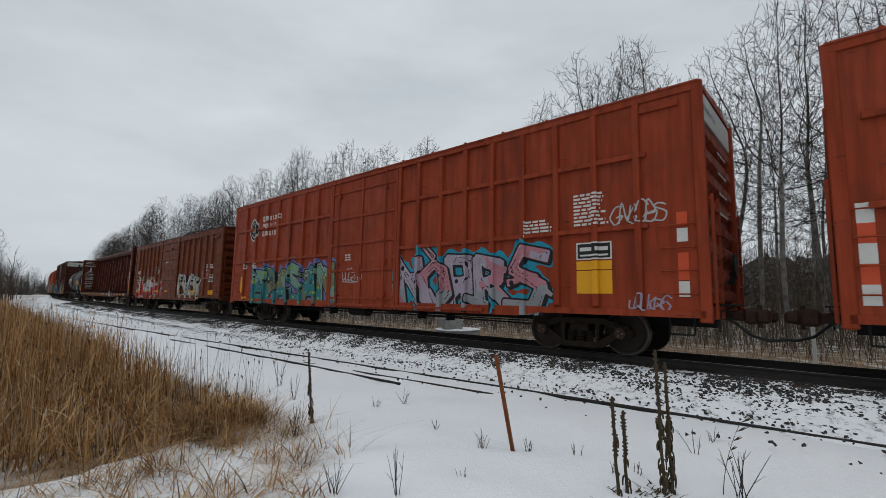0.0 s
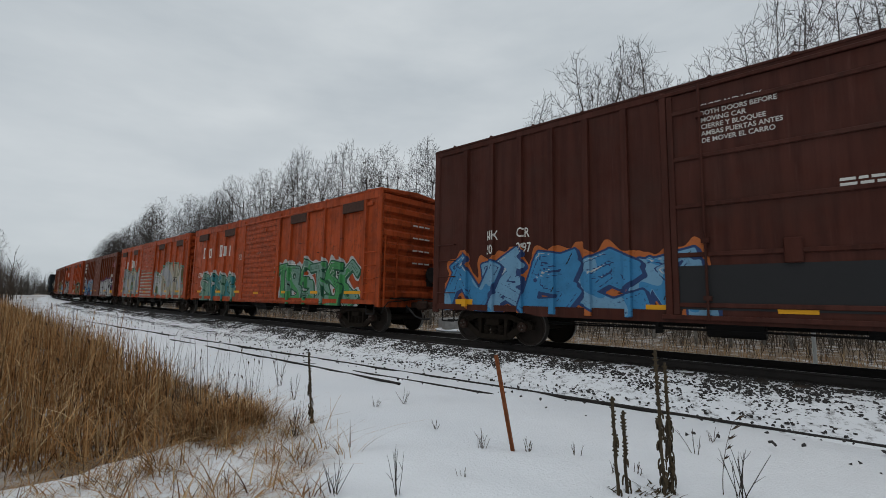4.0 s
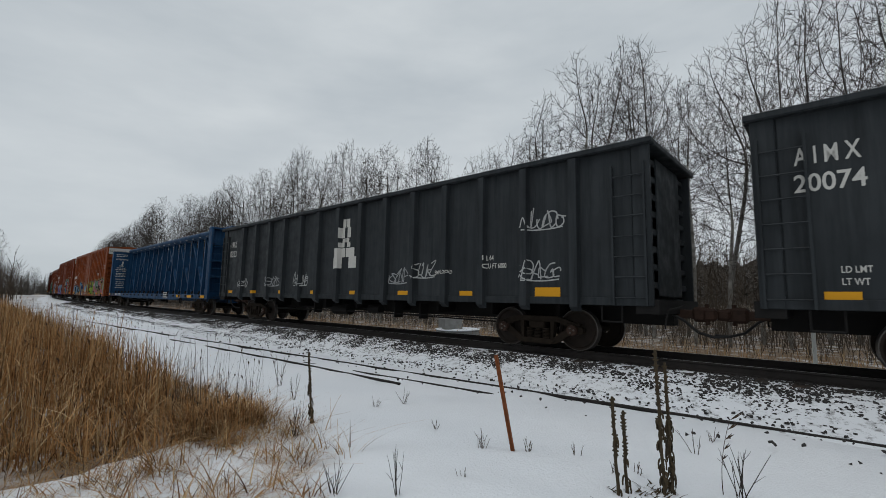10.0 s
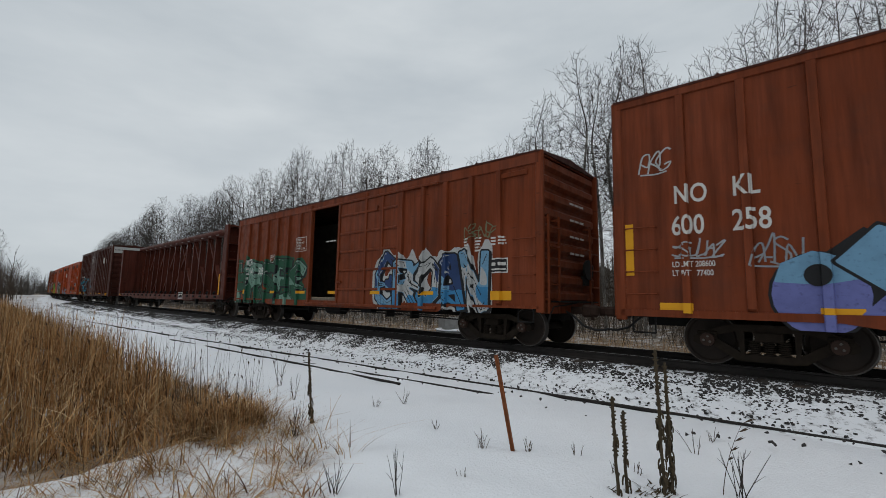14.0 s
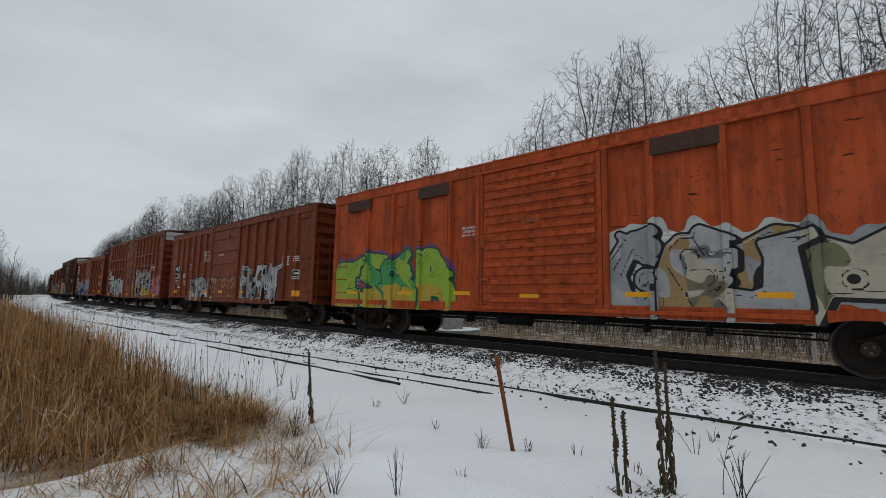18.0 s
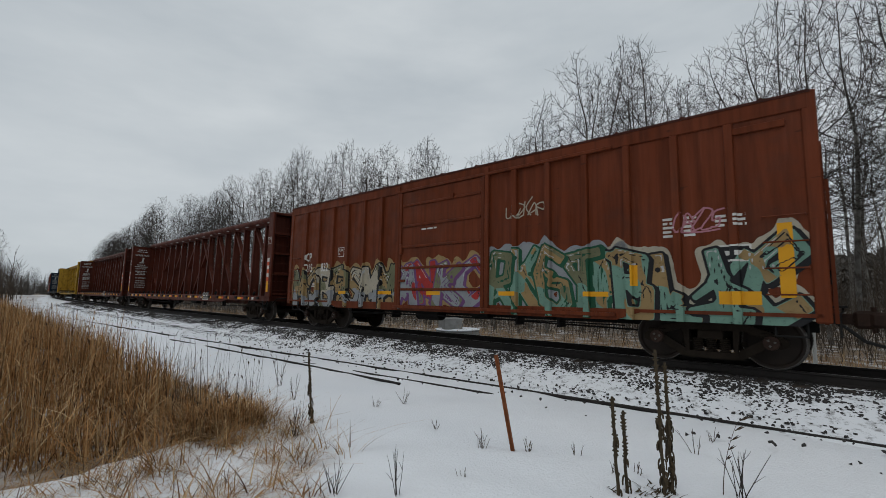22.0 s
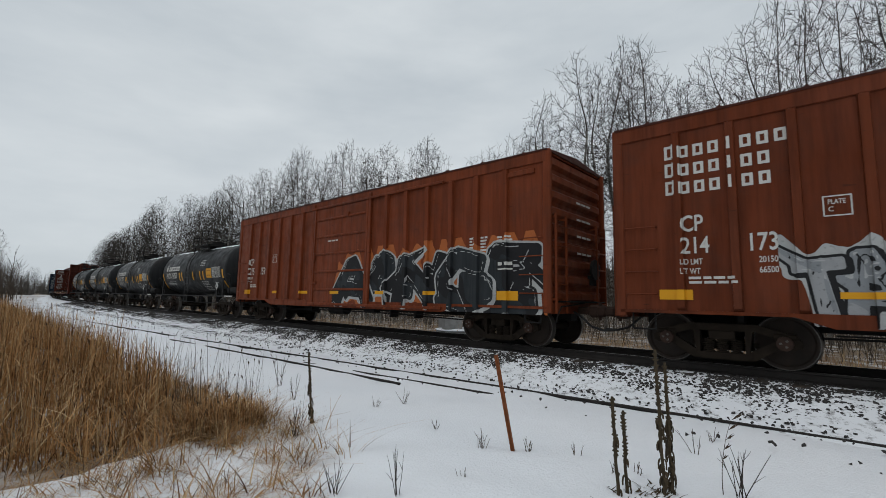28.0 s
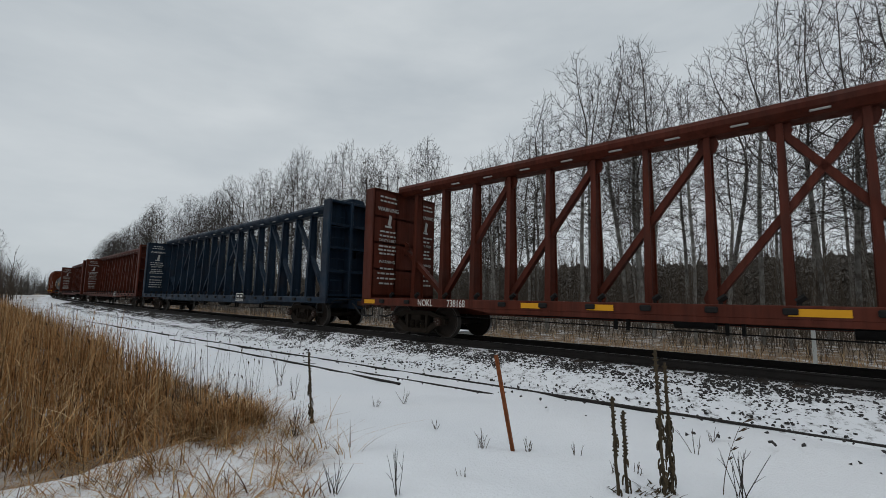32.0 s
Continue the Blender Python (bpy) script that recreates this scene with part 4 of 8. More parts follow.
def boxcar(c):
    """c: the car's own measures, colours and markings."""
    L, zt, col = c["L"], c["zt"], P[c["paint"]]
    zend, zmid = c.get("zend", 0.9), c.get("zmid", 0.74)
    hx, w = L / 2, 1.50
    tall = zt > 4.9
    car = thing("boxcar", c["label"], "freight car", "cars of the train")
    d0, d1 = c.get("door", (-1.60, 1.50))
    kind = c.get("kind", "bead")
    sill = zmid + 0.22
    ztop = zt - (0.30 if not tall else 0.18)
    # ribs on both sides of the door
    nl, nr = c.get("ribs", (6, 6))
    ribs = [-hx + 0.22 + (d0 + hx - 0.22) * (i + 1) / (nl + 1) for i in range(nl)] + [d1 + (hx - 0.22 - d1) * (i + 1) / (nr + 1) for i in range(nr)]
    ribs = list(c.get("ribs_at", ribs))
    door_out = 0.045 if kind != "double" else 0.05
    is_open = "open" in c
    skin = Skin(-w, ribs, 0.15, 0.085, [(d0, d1, door_out)] if not is_open else [(d0 + c["open"], d1 + c["open"], door_out)])
    for k in (-1, 1):
        y0, y1 = (-w, -w + 0.05) if k < 0 else (w - 0.05, w)
        for xa, xb in ([(-hx + 0.02, d0), (d1, hx - 0.02)] if is_open else [(-hx + 0.02, hx - 0.02)]):
            part("side_wall", Mesh().box(xa, xb, y0, y1, sill - 0.02, zt - 0.02), col, car)
    part("floor", Mesh().box(-hx + 0.05, hx - 0.05, -w + 0.06, w - 0.06, sill - 0.06, sill + 0.08), INSIDE, car)
    if is_open:
        inner = Mesh()
        inner.box(-hx + 0.3, hx - 0.3, w - 0.12, w - 0.06, sill + 0.1, zt - 0.1)
        for i in range(14):
            inner.box(-2.4, 2.4, w - 0.16, w - 0.125, sill + 0.12 + i * 0.24, sill + 0.33 + i * 0.24, 1 if i % 3 else 0)
        part("lining", inner, [INSIDE, WOOD], car, "scuffed wooden lining seen through the open door")
        fl = Mesh().box(-hx + 0.3, hx - 0.3, -w + 0.07, w - 0.2, sill + 0.081, sill + 0.11)
        part("floor_boards", fl, WOOD, car)
    # side sills: deeper between the bogies
    for k in (-1, 1):
        m = Mesh()
        a, b = hx * 0.60, hx * 0.66
        y0, y1 = (-w - 0.03, -w + 0.05) if k < 0 else (w - 0.05, w + 0.03)
        m.plate([(-hx, sill), (-hx, zend - 0.02), (-b, zend - 0.02), (-a, zmid), (a, zmid), (b, zend - 0.02), (hx, zend - 0.02), (hx, sill)][::-1], y0, y1)
        part("side_sill", m, col, car)
        m = Mesh()
        m.box(-hx, hx, *((-w - 0.035, -w + 0.05) if k < 0 else (w - 0.05, w + 0.035)), ztop, zt, 0, 0.012)
        part("top_chord", m, col, car)
    # corner posts
    for k in (-1, 1):
        for s in (-1, 1):
            m = Mesh().box(k * hx - 0.10, k * hx + 0.10, s * (w - 0.02) - 0.05, s * (w - 0.02) + 0.05, zend - 0.1, zt, 0, 0.02)
            part("corner_post", m, col, car)
    rib = Mesh().hat(0, 0.15, -w, -0.085, sill, ztop + 0.02).data("rib", col)
    rib2 = Mesh().hat(0, 0.15, w, 0.085, sill, ztop + 0.02).data("rib", col)
    for x in ribs:
        part("rib", rib, None, car, at=pose(x, 0, 0))
        part("rib", rib2, None, car, at=pose(x, 0, 0))
    if c.get("battens"):
        for z in c["battens"]:
            for a, b in ((-hx + 0.3, d0 - 0.1), (d1 + 0.1, hx - 0.9)):
                part("batten", Mesh().box(a, b, -w - 0.075, -w + 0.001, z - 0.05, z + 0.05, 0, 0.012), col, car)
    if c.get("patches"):
        for x in c["patches"]:
            part("patch_plate", Mesh().box(x - 0.58, x + 0.58, -w - 0.096, -w - 0.02, ztop - 0.34, ztop - 0.01, 0, 0.006), RUSTPLATE, car, "rusty patch plate")
    # framed hatch near the leading end
    fr = Mesh()
    xa, xb = ribs[-1], hx - 0.3
    fr.box(xa, xb, -w - 0.05, -w + 0.002, ztop - 0.22, ztop - 0.10, 0, 0.01)
    part("header_plate", fr, col, car)
    # roof
    m = Mesh()
    peak = zt + 0.13
    m.add([(-hx - 0.04, -w - 0.05, zt), (hx + 0.04, -w - 0.05, zt), (hx + 0.04, 0, peak), (-hx - 0.04, 0, peak), (-hx - 0.04, w + 0.05, zt), (hx + 0.04, w + 0.05, zt),
           (-hx - 0.04, -w - 0.05, zt - 0.04), (hx + 0.04, -w - 0.05, zt - 0.04), (hx + 0.04, w + 0.05, zt - 0.04), (-hx - 0.04, w + 0.05, zt - 0.04)],
          [(0, 1, 2, 3), (3, 2, 5, 4), (6, 7, 1, 0), (7, 8, 5, 2, 1), (8, 9, 4, 5), (9, 6, 0, 3, 4), (6, 9, 8, 7)])
    for i in range(int(L / 1.2)):
        x = -hx + 0.6 + i * 1.2
        for s in (-1, 1):
            m.add([(x - 0.05, s * (w + 0.04), zt + 0.002), (x + 0.05, s * (w + 0.04), zt + 0.002), (x + 0.05, 0, peak + 0.03), (x - 0.05, 0, peak + 0.03),
                   (x, s * (w + 0.04), zt + 0.05), (x, 0, peak + 0.06)], [(0, 4, 5, 3), (4, 1, 2, 5), (0, 1, 4)])
    part("roof", m, P["maroon"] if c["paint"] in ("brown", "redbrown", "maroon") else col, car)
    # ends
    for k in (-1, 1):
        e = corrugated_end(k * (hx - 0.06), w - 0.06, end_profile(1.0, zt - (0.62 if c.get("excess") else 0.05), 8 if tall else 9, 0.10), k)
        part("end_wall", e, col, car)
        m = Mesh()
        xa = k * hx
        m.box(min(xa, xa + k * 0.05), max(xa, xa + k * 0.05), -w + 0.05, w - 0.05, 0.80, 1.04, 0)
        part("end_sill", m, col, car)
        part("end_header", Mesh().box(min(xa, xa - k * 0.1), max(xa, xa - k * 0.1), -w + 0.05, w - 0.05, zt - 0.08, zt), col, car)
        if c.get("excess"):
            m = Mesh().box(min(k * (hx - 0.08), k * (hx + 0.03)), max(k * (hx - 0.08), k * (hx + 0.03)), -w + 0.04, w - 0.04, zt - 0.62, zt - 0.09, 0, 0.01)
            part("excess_height_panel", m, OFFWHITE, car, "white painted band across the top of the end")
            v, f = letters_mesh("EXCESS HEIGHT CAR", 0.0)
            t = Mesh().add([(k * (hx + 0.036), (-1.35 + a * 0.135) * k, zt - 0.42 + b * 0.16) for a, b, _ in v], f)
            part("lettering", t, BLACK, car)
        if k > 0:
            t = Mesh()
            for i in range(4):
                for j in range(3):
                    z = zt - 1.05 - i * 0.42
                    t.box(hx + 0.05, hx + 0.055, -0.1 + 0.28 * j, 0.12 + 0.28 * j, z, z + 0.05)
            tagged(part("small_print", t, WHITE, car), kind="stuff")
        for ya in (-1.36, 0.86):
            lad = Mesh()
            for yb in (ya, ya + 0.50):
                lad.box(min(xa + k * 0.12, xa + k * 0.17), max(xa + k * 0.12, xa + k * 0.17), yb - 0.02, yb + 0.02, 0.82, 3.05)
                lad.box(min(xa - k * 0.05, xa + k * 0.12), max(xa - k * 0.05, xa + k * 0.12), yb - 0.015, yb + 0.015, 2.95, 3.0)
                lad.box(min(xa - k * 0.05, xa + k * 0.12), max(xa - k * 0.05, xa + k * 0.12), yb - 0.015, yb + 0.015, 1.10, 1.15)
            ladder = part("end_ladder", lad, col, car)
            step_bar = Mesh().box(min(xa + k * 0.12, xa + k * 0.17), max(xa + k * 0.12, xa + k * 0.17), ya + 0.021, ya + 0.479, -0.015, 0.015).data("rung", col)
            for i in range(5):
                part("rung", step_bar, None, ladder, at=pose(0, 0, 1.02 + i * 0.44))
        part("hand_rail", Mesh().tube([(xa, -0.8, 2.42), (xa + k * 0.16, -0.8, 2.42), (xa + k * 0.16, 0.8, 2.42), (xa, 0.8, 2.42)], 0.016, 5), col, car)
        plat = Mesh().box(min(xa, xa + k * 0.28), max(xa, xa + k * 0.28), -1.0, 1.0, 1.06, 1.09)
        plat.cyl((k * (hx + 0.10), 0.75 * k, 1.9), (k * (hx + 0.16), 0.75 * k, 1.9), 0.26, 0.26, 16)
        plat.box(min(xa, xa + k * 0.1), max(xa, xa + k * 0.1), 0.6 * k if k > 0 else -0.9, 0.9 if k > 0 else -0.6, 1.5, 1.75)
        part("brake_platform", plat, UNDER, car)
    # doors
    shift = c.get("open", 0.0)
    for k in (-1, 1):
        m = Mesh()
        yy = k * w
        o = lambda a: (yy - a, yy + 0.001) if k < 0 else (yy - 0.001, yy + a)
        e0, e1 = (d0 + shift, d1 + shift) if k < 0 else (d0, d1)
        za, zb2 = sill - 0.08, ztop - 0.02
        m.box(e0, e1, *o(door_out), za, zb2)
        door = part("door", m, col, car, c.get("door_label", ""))
        if kind == "bead":
            heights, half, inset = [za + (zb2 - za) * (i + 0.75) / 5.4 for i in range(5)], 0.035, 0.12
        elif kind == "fine":
            heights, half, inset = [za + (zb2 - za) * (i + 0.7) / 15.6 for i in range(15)], 0.055, 0.14
        else:
            heights, half, inset = [za + (zb2 - za) * (i + 0.2) / 4.6 for i in range(5)], 0.04, 0.05
        bead = Mesh().box(e0 + inset, e1 - inset, *o(door_out + 0.035), -half, half, 0, 0.012).data("bead", col)
        for z in heights:
            part("bead", bead, None, door, at=pose(0, 0, z))
        stile = Mesh().box(-0.05, 0.05, *o(door_out + 0.04), za, zb2, 0, 0.008).data("stile", col)
        for x in (e0 + 0.05, e1 - 0.05) + (((e0 + e1) / 2,) if kind == "double" else ()):
            part("stile", stile, None, door, at=pose(x, 0, 0))
        if k < 0:
            h = Mesh()
            if kind in ("plug", "double"):
                for x in ((e0 + 0.55, e1 - 0.55) if kind == "plug" else (e0 + 0.5, e1 - 0.5)):
                    h.cyl((x, yy - 0.12, za - 0.08), (x, yy - 0.12, zb2 + 0.1), 0.022, 0.022, 7)
                    for z in (za + 0.3, za + 1.3, zb2 - 0.5):
                        h.box(x - 0.06, x + 0.06, yy - 0.14, yy - 0.05, z - 0.04, z + 0.04)
                h.box((e0 + e1) / 2 - 0.22, (e0 + e1) / 2 + 0.02, yy - 0.11, yy - 0.05, 1.75, 2.15, 0, 0.015)
            else:
                h.box(e0 + 0.06, e0 + 0.16, yy - 0.12, yy - 0.05, 2.35, 2.65, 0, 0.015)
                h.box(e0 + 0.02, e0 + 0.3, yy - 0.10, yy - 0.06, 1.55, 1.62)
                h.box(e1 - 1.1, e1 - 1.0, yy - 0.11, yy - 0.05, zb2 - 0.42, zb2 - 0.28)
            part("latch", h, col, door)
            for x in (d0 - 0.07, d1 + 0.07):
                part("door_post", Mesh().box(x - 0.06, x + 0.06, -w - 0.085, -w + 0.001, sill - 0.1, zt - 0.1, 0, 0.012), col, car)
            tr = Mesh()
            reach = 3.2
            tr.box(d0 - 0.2, d1 + reach, -w - 0.10, -w - 0.002, zmid + 0.06, zmid + 0.14, 0, 0.01)
            part("lower_door_track", tr, col, car)
            tr = Mesh().box(d0 - 0.2, d1 + reach, -w - 0.09, -w - 0.036, ztop - 0.01, ztop + 0.06, 0, 0.01)
            part("upper_door_track", tr, col, car)
    # grab irons, steps
    zs = [1.25 + 0.42 * i for i in range(4)]
    for x0 in (hx - 0.68, -hx + 0.12):
        rungs(car, "grab_iron", col, (x0, -w - 0.005), (x0 + 0.56, -w - 0.005), (0, -0.06), zs)
    for x in (hx - 0.4, -hx + 0.4):
        part("stirrup_step", stirrup(x, zend), UNDER, car)
    underframe(car, L, sill - 0.03)
    add_bogies(car, c.get("tc", hx - 1.60))
    add_ends(car, hx)
    paint_work(car, skin, c)
    return car


def paint_work(car, skin, c):
    for i, g in enumerate(c.get("g", ())):
        graffiti(car, skin, *g[:8], seed=c["n"] * 10 + i, **(g[8] if len(g) > 8 else {}))
    for i, g in enumerate(c.get("faded", ())):
        faded_paint(car, skin, *g)
    if c.get("mural"):
        mural(car, skin, c["mural"])
    for i, g in enumerate(c.get("tags", ())):
        tag_scrawl(car, skin, *g, seed=c["n"] * 5 + i)
    for t in c.get("T", ()):
        text_on(car, skin, *t[:4], **(t[4] if len(t) > 4 else {}))
    for i, e in enumerate(c.get("E", ())):
        emblem_line(car, skin, *e[:4], seed=c["n"] + i, **(e[4] if len(e) > 4 else {}))
    for b in c.get("bars", ()):
        bars(car, skin, *b)
    for p in c.get("plates", ()):
        data_plate(car, skin, *p)
    for nte in c.get("notes", ()):
        boxed_note(car, skin, *nte)
    if c.get("disc"):
        x, z, r = c["disc"]
        m = Mesh()
        for k, (q, mi) in enumerate(((r, 0), (r * 0.88, 1), (r * 0.66, 0), (r * 0.60, 1))):
            gx, gz = skin.lines(x - q - 0.05, x + q + 0.05, 0.04), np.arange(z - q * 1.25 - 0.05, z + q * 1.25 + 0.05, 0.04)
            X, Z = np.meshgrid(gx, gz)
            flood(m, skin, gx, gz, q - np.hypot(X - x, (Z - z) / 1.2), 0.005 + 0.001 * k, mi)
        slab(m, skin, x - r * 0.35, x + r * 0.35, z - r * 0.25, z + r * 0.15, 0.010, 0)
        part("round_emblem", m, [OFFWHITE, BLACK], car, "round black emblem ringed in white")
    reflectors(car, skin, c.get("ref", ()))
    if c.get("slabs"):
        for x0, x1, z0, z1, mat in c["slabs"]:
            m = Mesh()
            slab(m, skin, x0, x1, z0, z1, 0.009)
            part("paint_patch", m, mat, car)


def gondola(c):
    L, zt, zb, col = c["L"], c["zt"], 1.12, P["charcoal"]
    hx, w = L / 2, 1.49
    car = thing("gondola", c["label"], "freight car", "cars of the train")
    for k in (-1, 1):
        part("side_wall", Mesh().box(-hx + 0.42, hx - 0.42, *((-w, -w + 0.02) if k < 0 else (w - 0.02, w)), zb, zt - 0.05), col, car)
    part("floor", Mesh().box(-hx + 0.3, hx - 0.3, -w + 0.03, w - 0.03, zb, zb + 0.06), col, car)
    posts = [-hx + 2.30 + i * (L - 3.92) / 13 for i in range(14)]
    skin = Skin(-w, posts, 0.22, 0.15)
    for k in (-1, 1):
        r = Mesh().hat(0, 0.22, k * w, k * 0.15, zb - 0.24, zt - 0.08).data("side_post", col)
        for x in posts:
            part("side_post", r, None, car, at=pose(x, 0, 0))
        m = Mesh().box(-hx, hx, *((-w - 0.16, -w + 0.06) if k < 0 else (w - 0.06, w + 0.16)), zt - 0.12, zt, 0, 0.02)
        part("top_chord", m, col, car)
        m = Mesh().box(-hx + 0.35, hx - 0.35, *((-w - 0.04, -w + 0.06) if k < 0 else (w - 0.06, w + 0.04)), zb - 0.10, zb + 0.06, 0, 0.01)
        part("side_sill", m, col, car)
    for k in (-1, 1):
        xe = k * (hx - 0.42)
        ew = part("end_wall", Mesh().box(min(xe, xe - k * 0.03), max(xe, xe - k * 0.03), -w, w, zb, zt - 0.05), col, car)
        rib_m = Mesh().box(min(xe, xe + k * 0.20), max(xe, xe + k * 0.20), -w + 0.04, w - 0.04, 0, 0.13, 0, 0.015).data("end_rib", col)
        for i in range(8):
            part("end_rib", rib_m, None, ew, at=pose(0, 0, zb + 0.25 + i * 0.36))
        part("centre_plate", Mesh().box(min(xe + k * 0.20, xe + k * 0.225), max(xe + k * 0.20, xe + k * 0.225), -0.72, 0.95, zb + 0.1, zt - 0.2), col, ew)
        for s in (-1, 1):
            part("corner_post", Mesh().box(min(xe, xe + k * 0.34), max(xe, xe + k * 0.34), s * w - 0.05, s * w + 0.05, zb - 0.1, zt - 0.02, 0, 0.015), col, car)
        part("end_sill", Mesh().box(min(xe, xe + k * 0.42), max(xe, xe + k * 0.42), -w, w, zb - 0.25, zb + 0.02), UNDER, car)
        part("end_chord", Mesh().box(min(xe - k * 0.05, xe + k * 0.42), max(xe - k * 0.05, xe + k * 0.42), -w, w, zt - 0.14, zt - 0.01, 0, 0.02), col, car)
    zs = [zb + 0.05 + 0.40 * i for i in range(7)]
    for x0 in (hx - 0.80, -hx + 0.16):
        ladder = part("ladder", Mesh().box(x0 - 0.02, x0 + 0.02, -w - 0.12, -w - 0.03, zb - 0.1, zb + 2.7).box(x0 + 0.60, x0 + 0.64, -w - 0.12, -w - 0.03, zb - 0.1, zb + 2.7), col, car)
        rungs(ladder, "rung", col, (x0, -w - 0.03), (x0 + 0.62, -w - 0.03), (0, -0.07), zs, 0.016)
    for x in (hx - 0.9, -hx + 0.9):
        part("stirrup_step", stirrup(x, zb - 0.1), UNDER, car)
    em = Mesh()
    for k, (x, z, a, h) in enumerate(((0.07, 3.08, 0.52, 0.64), (0.07, 2.76, 0.5, 0.30), (0.07, 2.05, 1.35, 0.68))):
        for sgn in (-1, 1):
            x0, x1 = x + sgn * a * 0.5, x + sgn * a * 0.14
            xs_ = sorted((x0, x1))
            slab(em, skin, xs_[0], xs_[1], z, z + h * 0.55)
            xs_ = sorted((x + sgn * a * 0.36, x + sgn * 0.02))
            slab(em, skin, xs_[0], xs_[1], z + h * 0.55, z + h)
    part("owner_emblem", em, WHITE, car, "white emblem of stacked blocks")
    underframe(car, L, zb)
    add_bogies(car, 7.10)
    add_ends(car, hx - 0.1)
    paint_work(car, skin, c)
    return car


def centerbeam(c):
    L, zt, col = c["L"], c["zt"], P[c["paint"]]
    hx = L / 2
    car = thing("centerbeam_flatcar", c["label"], "freight car", "cars of the train")
    zd = 1.06
    skin = Skin(-1.46)
    m = Mesh()
    m.box(-hx, hx, -1.40, 1.40, zd - 0.06, zd)
    m.box(-hx, hx, -0.20, 0.20, 0.66, zd - 0.06)
    for i in range(19):
        x = -hx + 0.5 + i * (L - 1) / 18
        m.box(x - 0.06, x + 0.06, -1.35, 1.35, zd - 0.20, zd - 0.06)
    part("deck", m, col, car)
    for k in (-1, 1):
        m = Mesh()
        y0, y1 = (-1.46, -1.38) if k < 0 else (1.38, 1.46)
        m.box(-hx, hx, y0, y1, zd - 0.20, zd + 0.02, 0, 0.012)
        m.plate([(-hx * 0.62, zd - 0.2), (-hx * 0.56, zd - 0.30), (hx * 0.56, zd - 0.30), (hx * 0.62, zd - 0.2)][::-1], y0 + 0.01, y1 - 0.01)
        part("side_sill", m, col, car)
    # tapered posts of the centre truss, evenly spaced
    n_post = c.get("posts", 18)
    gap = 1.21
    xs = [(i - (n_post - 1) / 2) * gap for i in range(n_post)]
    nb = n_post - 1
    ztb, zbt = zt - 0.10, zt + 0.24
    # I-section, narrower towards the top
    post, ring = Mesh(), []
    for hw, hy, z in ((0.080, 0.22, zd), (0.058, 0.14, ztb)):
        half = [(-hw, -hy), (hw, -hy), (hw, -hy + 0.03), (0.03, -hy + 0.03), (0.03, hy - 0.03), (hw, hy - 0.03)]
        ring += [(x, y, z) for x, y in half] + [(-x, -y, z) for x, y in half]
    post.add(ring, [(i, (i + 1) % 12, 12 + (i + 1) % 12, 12 + i) for i in range(12)] + [tuple(range(11, -1, -1)), tuple(range(12, 24))])
    post = post.data("post", col)
    for x in xs:
        part("post", post, None, car, at=pose(x, 0, 0))
    # braces rise towards the middle, two bays each, and cross there
    spans, mid = [], n_post // 2
    i = mid - 1
    while i + 2 < n_post:
        spans.append((xs[i], ztb - 0.12, xs[i + 2], zd + 0.12))
        spans.append((xs[n_post - 1 - i], ztb - 0.12, xs[n_post - 3 - i], zd + 0.12))
        i += 2
    last = min(i, n_post - 1)
    for k in (-1, 1):
        spans.append((k * xs[last], zd + 0.12, k * (hx - 0.44), 2.75))
    for xa, za, xb, zb in spans:
        if xa > xb:
            xa, za, xb, zb = xb, zb, xa, za
        dx, dz = xb - xa, zb - za
        ln = math.hypot(dx, dz)
        nx, nz = -dz / ln * 0.068, dx / ln * 0.068
        m = Mesh().plate([(xa - nx, za - nz), (xb - nx, zb - nz), (xb + nx, zb + nz), (xa + nx, za + nz)], -0.09, 0.09)
        for x, z in ((xa, za), (xb, zb)):
            m.plate([(x + 0.20 * math.cos(k), z + 0.24 * math.sin(k)) for k in [0.785 * j for j in range(8)]], -0.034, 0.034)
        part("diagonal_brace", m, col, car)
    # hollow top beam, rounded above
    m = Mesh()
    prof = [(-0.20, ztb), (-0.36, ztb + 0.12), (-0.385, ztb + 0.22), (-0.33, zbt - 0.02), (-0.22, zbt), (0.22, zbt), (0.33, zbt - 0.02), (0.385, ztb + 0.22), (0.36, ztb + 0.12), (0.20, ztb)]
    n = len(prof)
    e = hx - 0.40
    m.add([(x, y, z) for x in (-e, e) for y, z in prof], [(i, (i + 1) % n, n + (i + 1) % n, n + i) for i in range(n)] + [tuple(range(n - 1, -1, -1)), tuple(range(n, 2 * n))])
    part("top_beam", m, col, car)
    # pale slots in a row along the foot of the beam
    m = Mesh()
    for i in range(1, nb, 1):
        x = (xs[i] + xs[i - 1]) / 2
        m.box(x - 0.15, x + 0.15, -0.318, -0.26, ztb + 0.05, ztb + 0.085, 0, 0.012)
    part("beam_slots", m, OFFWHITE, car, "pale slots along the foot of the top beam")
    # bulkheads
    for k in (-1, 1):
        xo, face = k * hx, k * (hx - 0.42)
        bh = part("bulkhead", Mesh().box(min(face, face + k * 0.04), max(face, face + k * 0.04), -1.42, 1.42, zd, zt), col, car)
        for s in (-1, 1):
            part("bulkhead_column", Mesh().box(min(face, xo), max(face, xo), s * 1.40 - 0.06, s * 1.40 + 0.06, zd - 0.15, zt, 0, 0.03), col, bh)
            part("bulkhead_column", Mesh().box(min(face, xo), max(face, xo), s * 0.45 - 0.06, s * 0.45 + 0.06, zd, zt, 0, 0.02), col, bh)
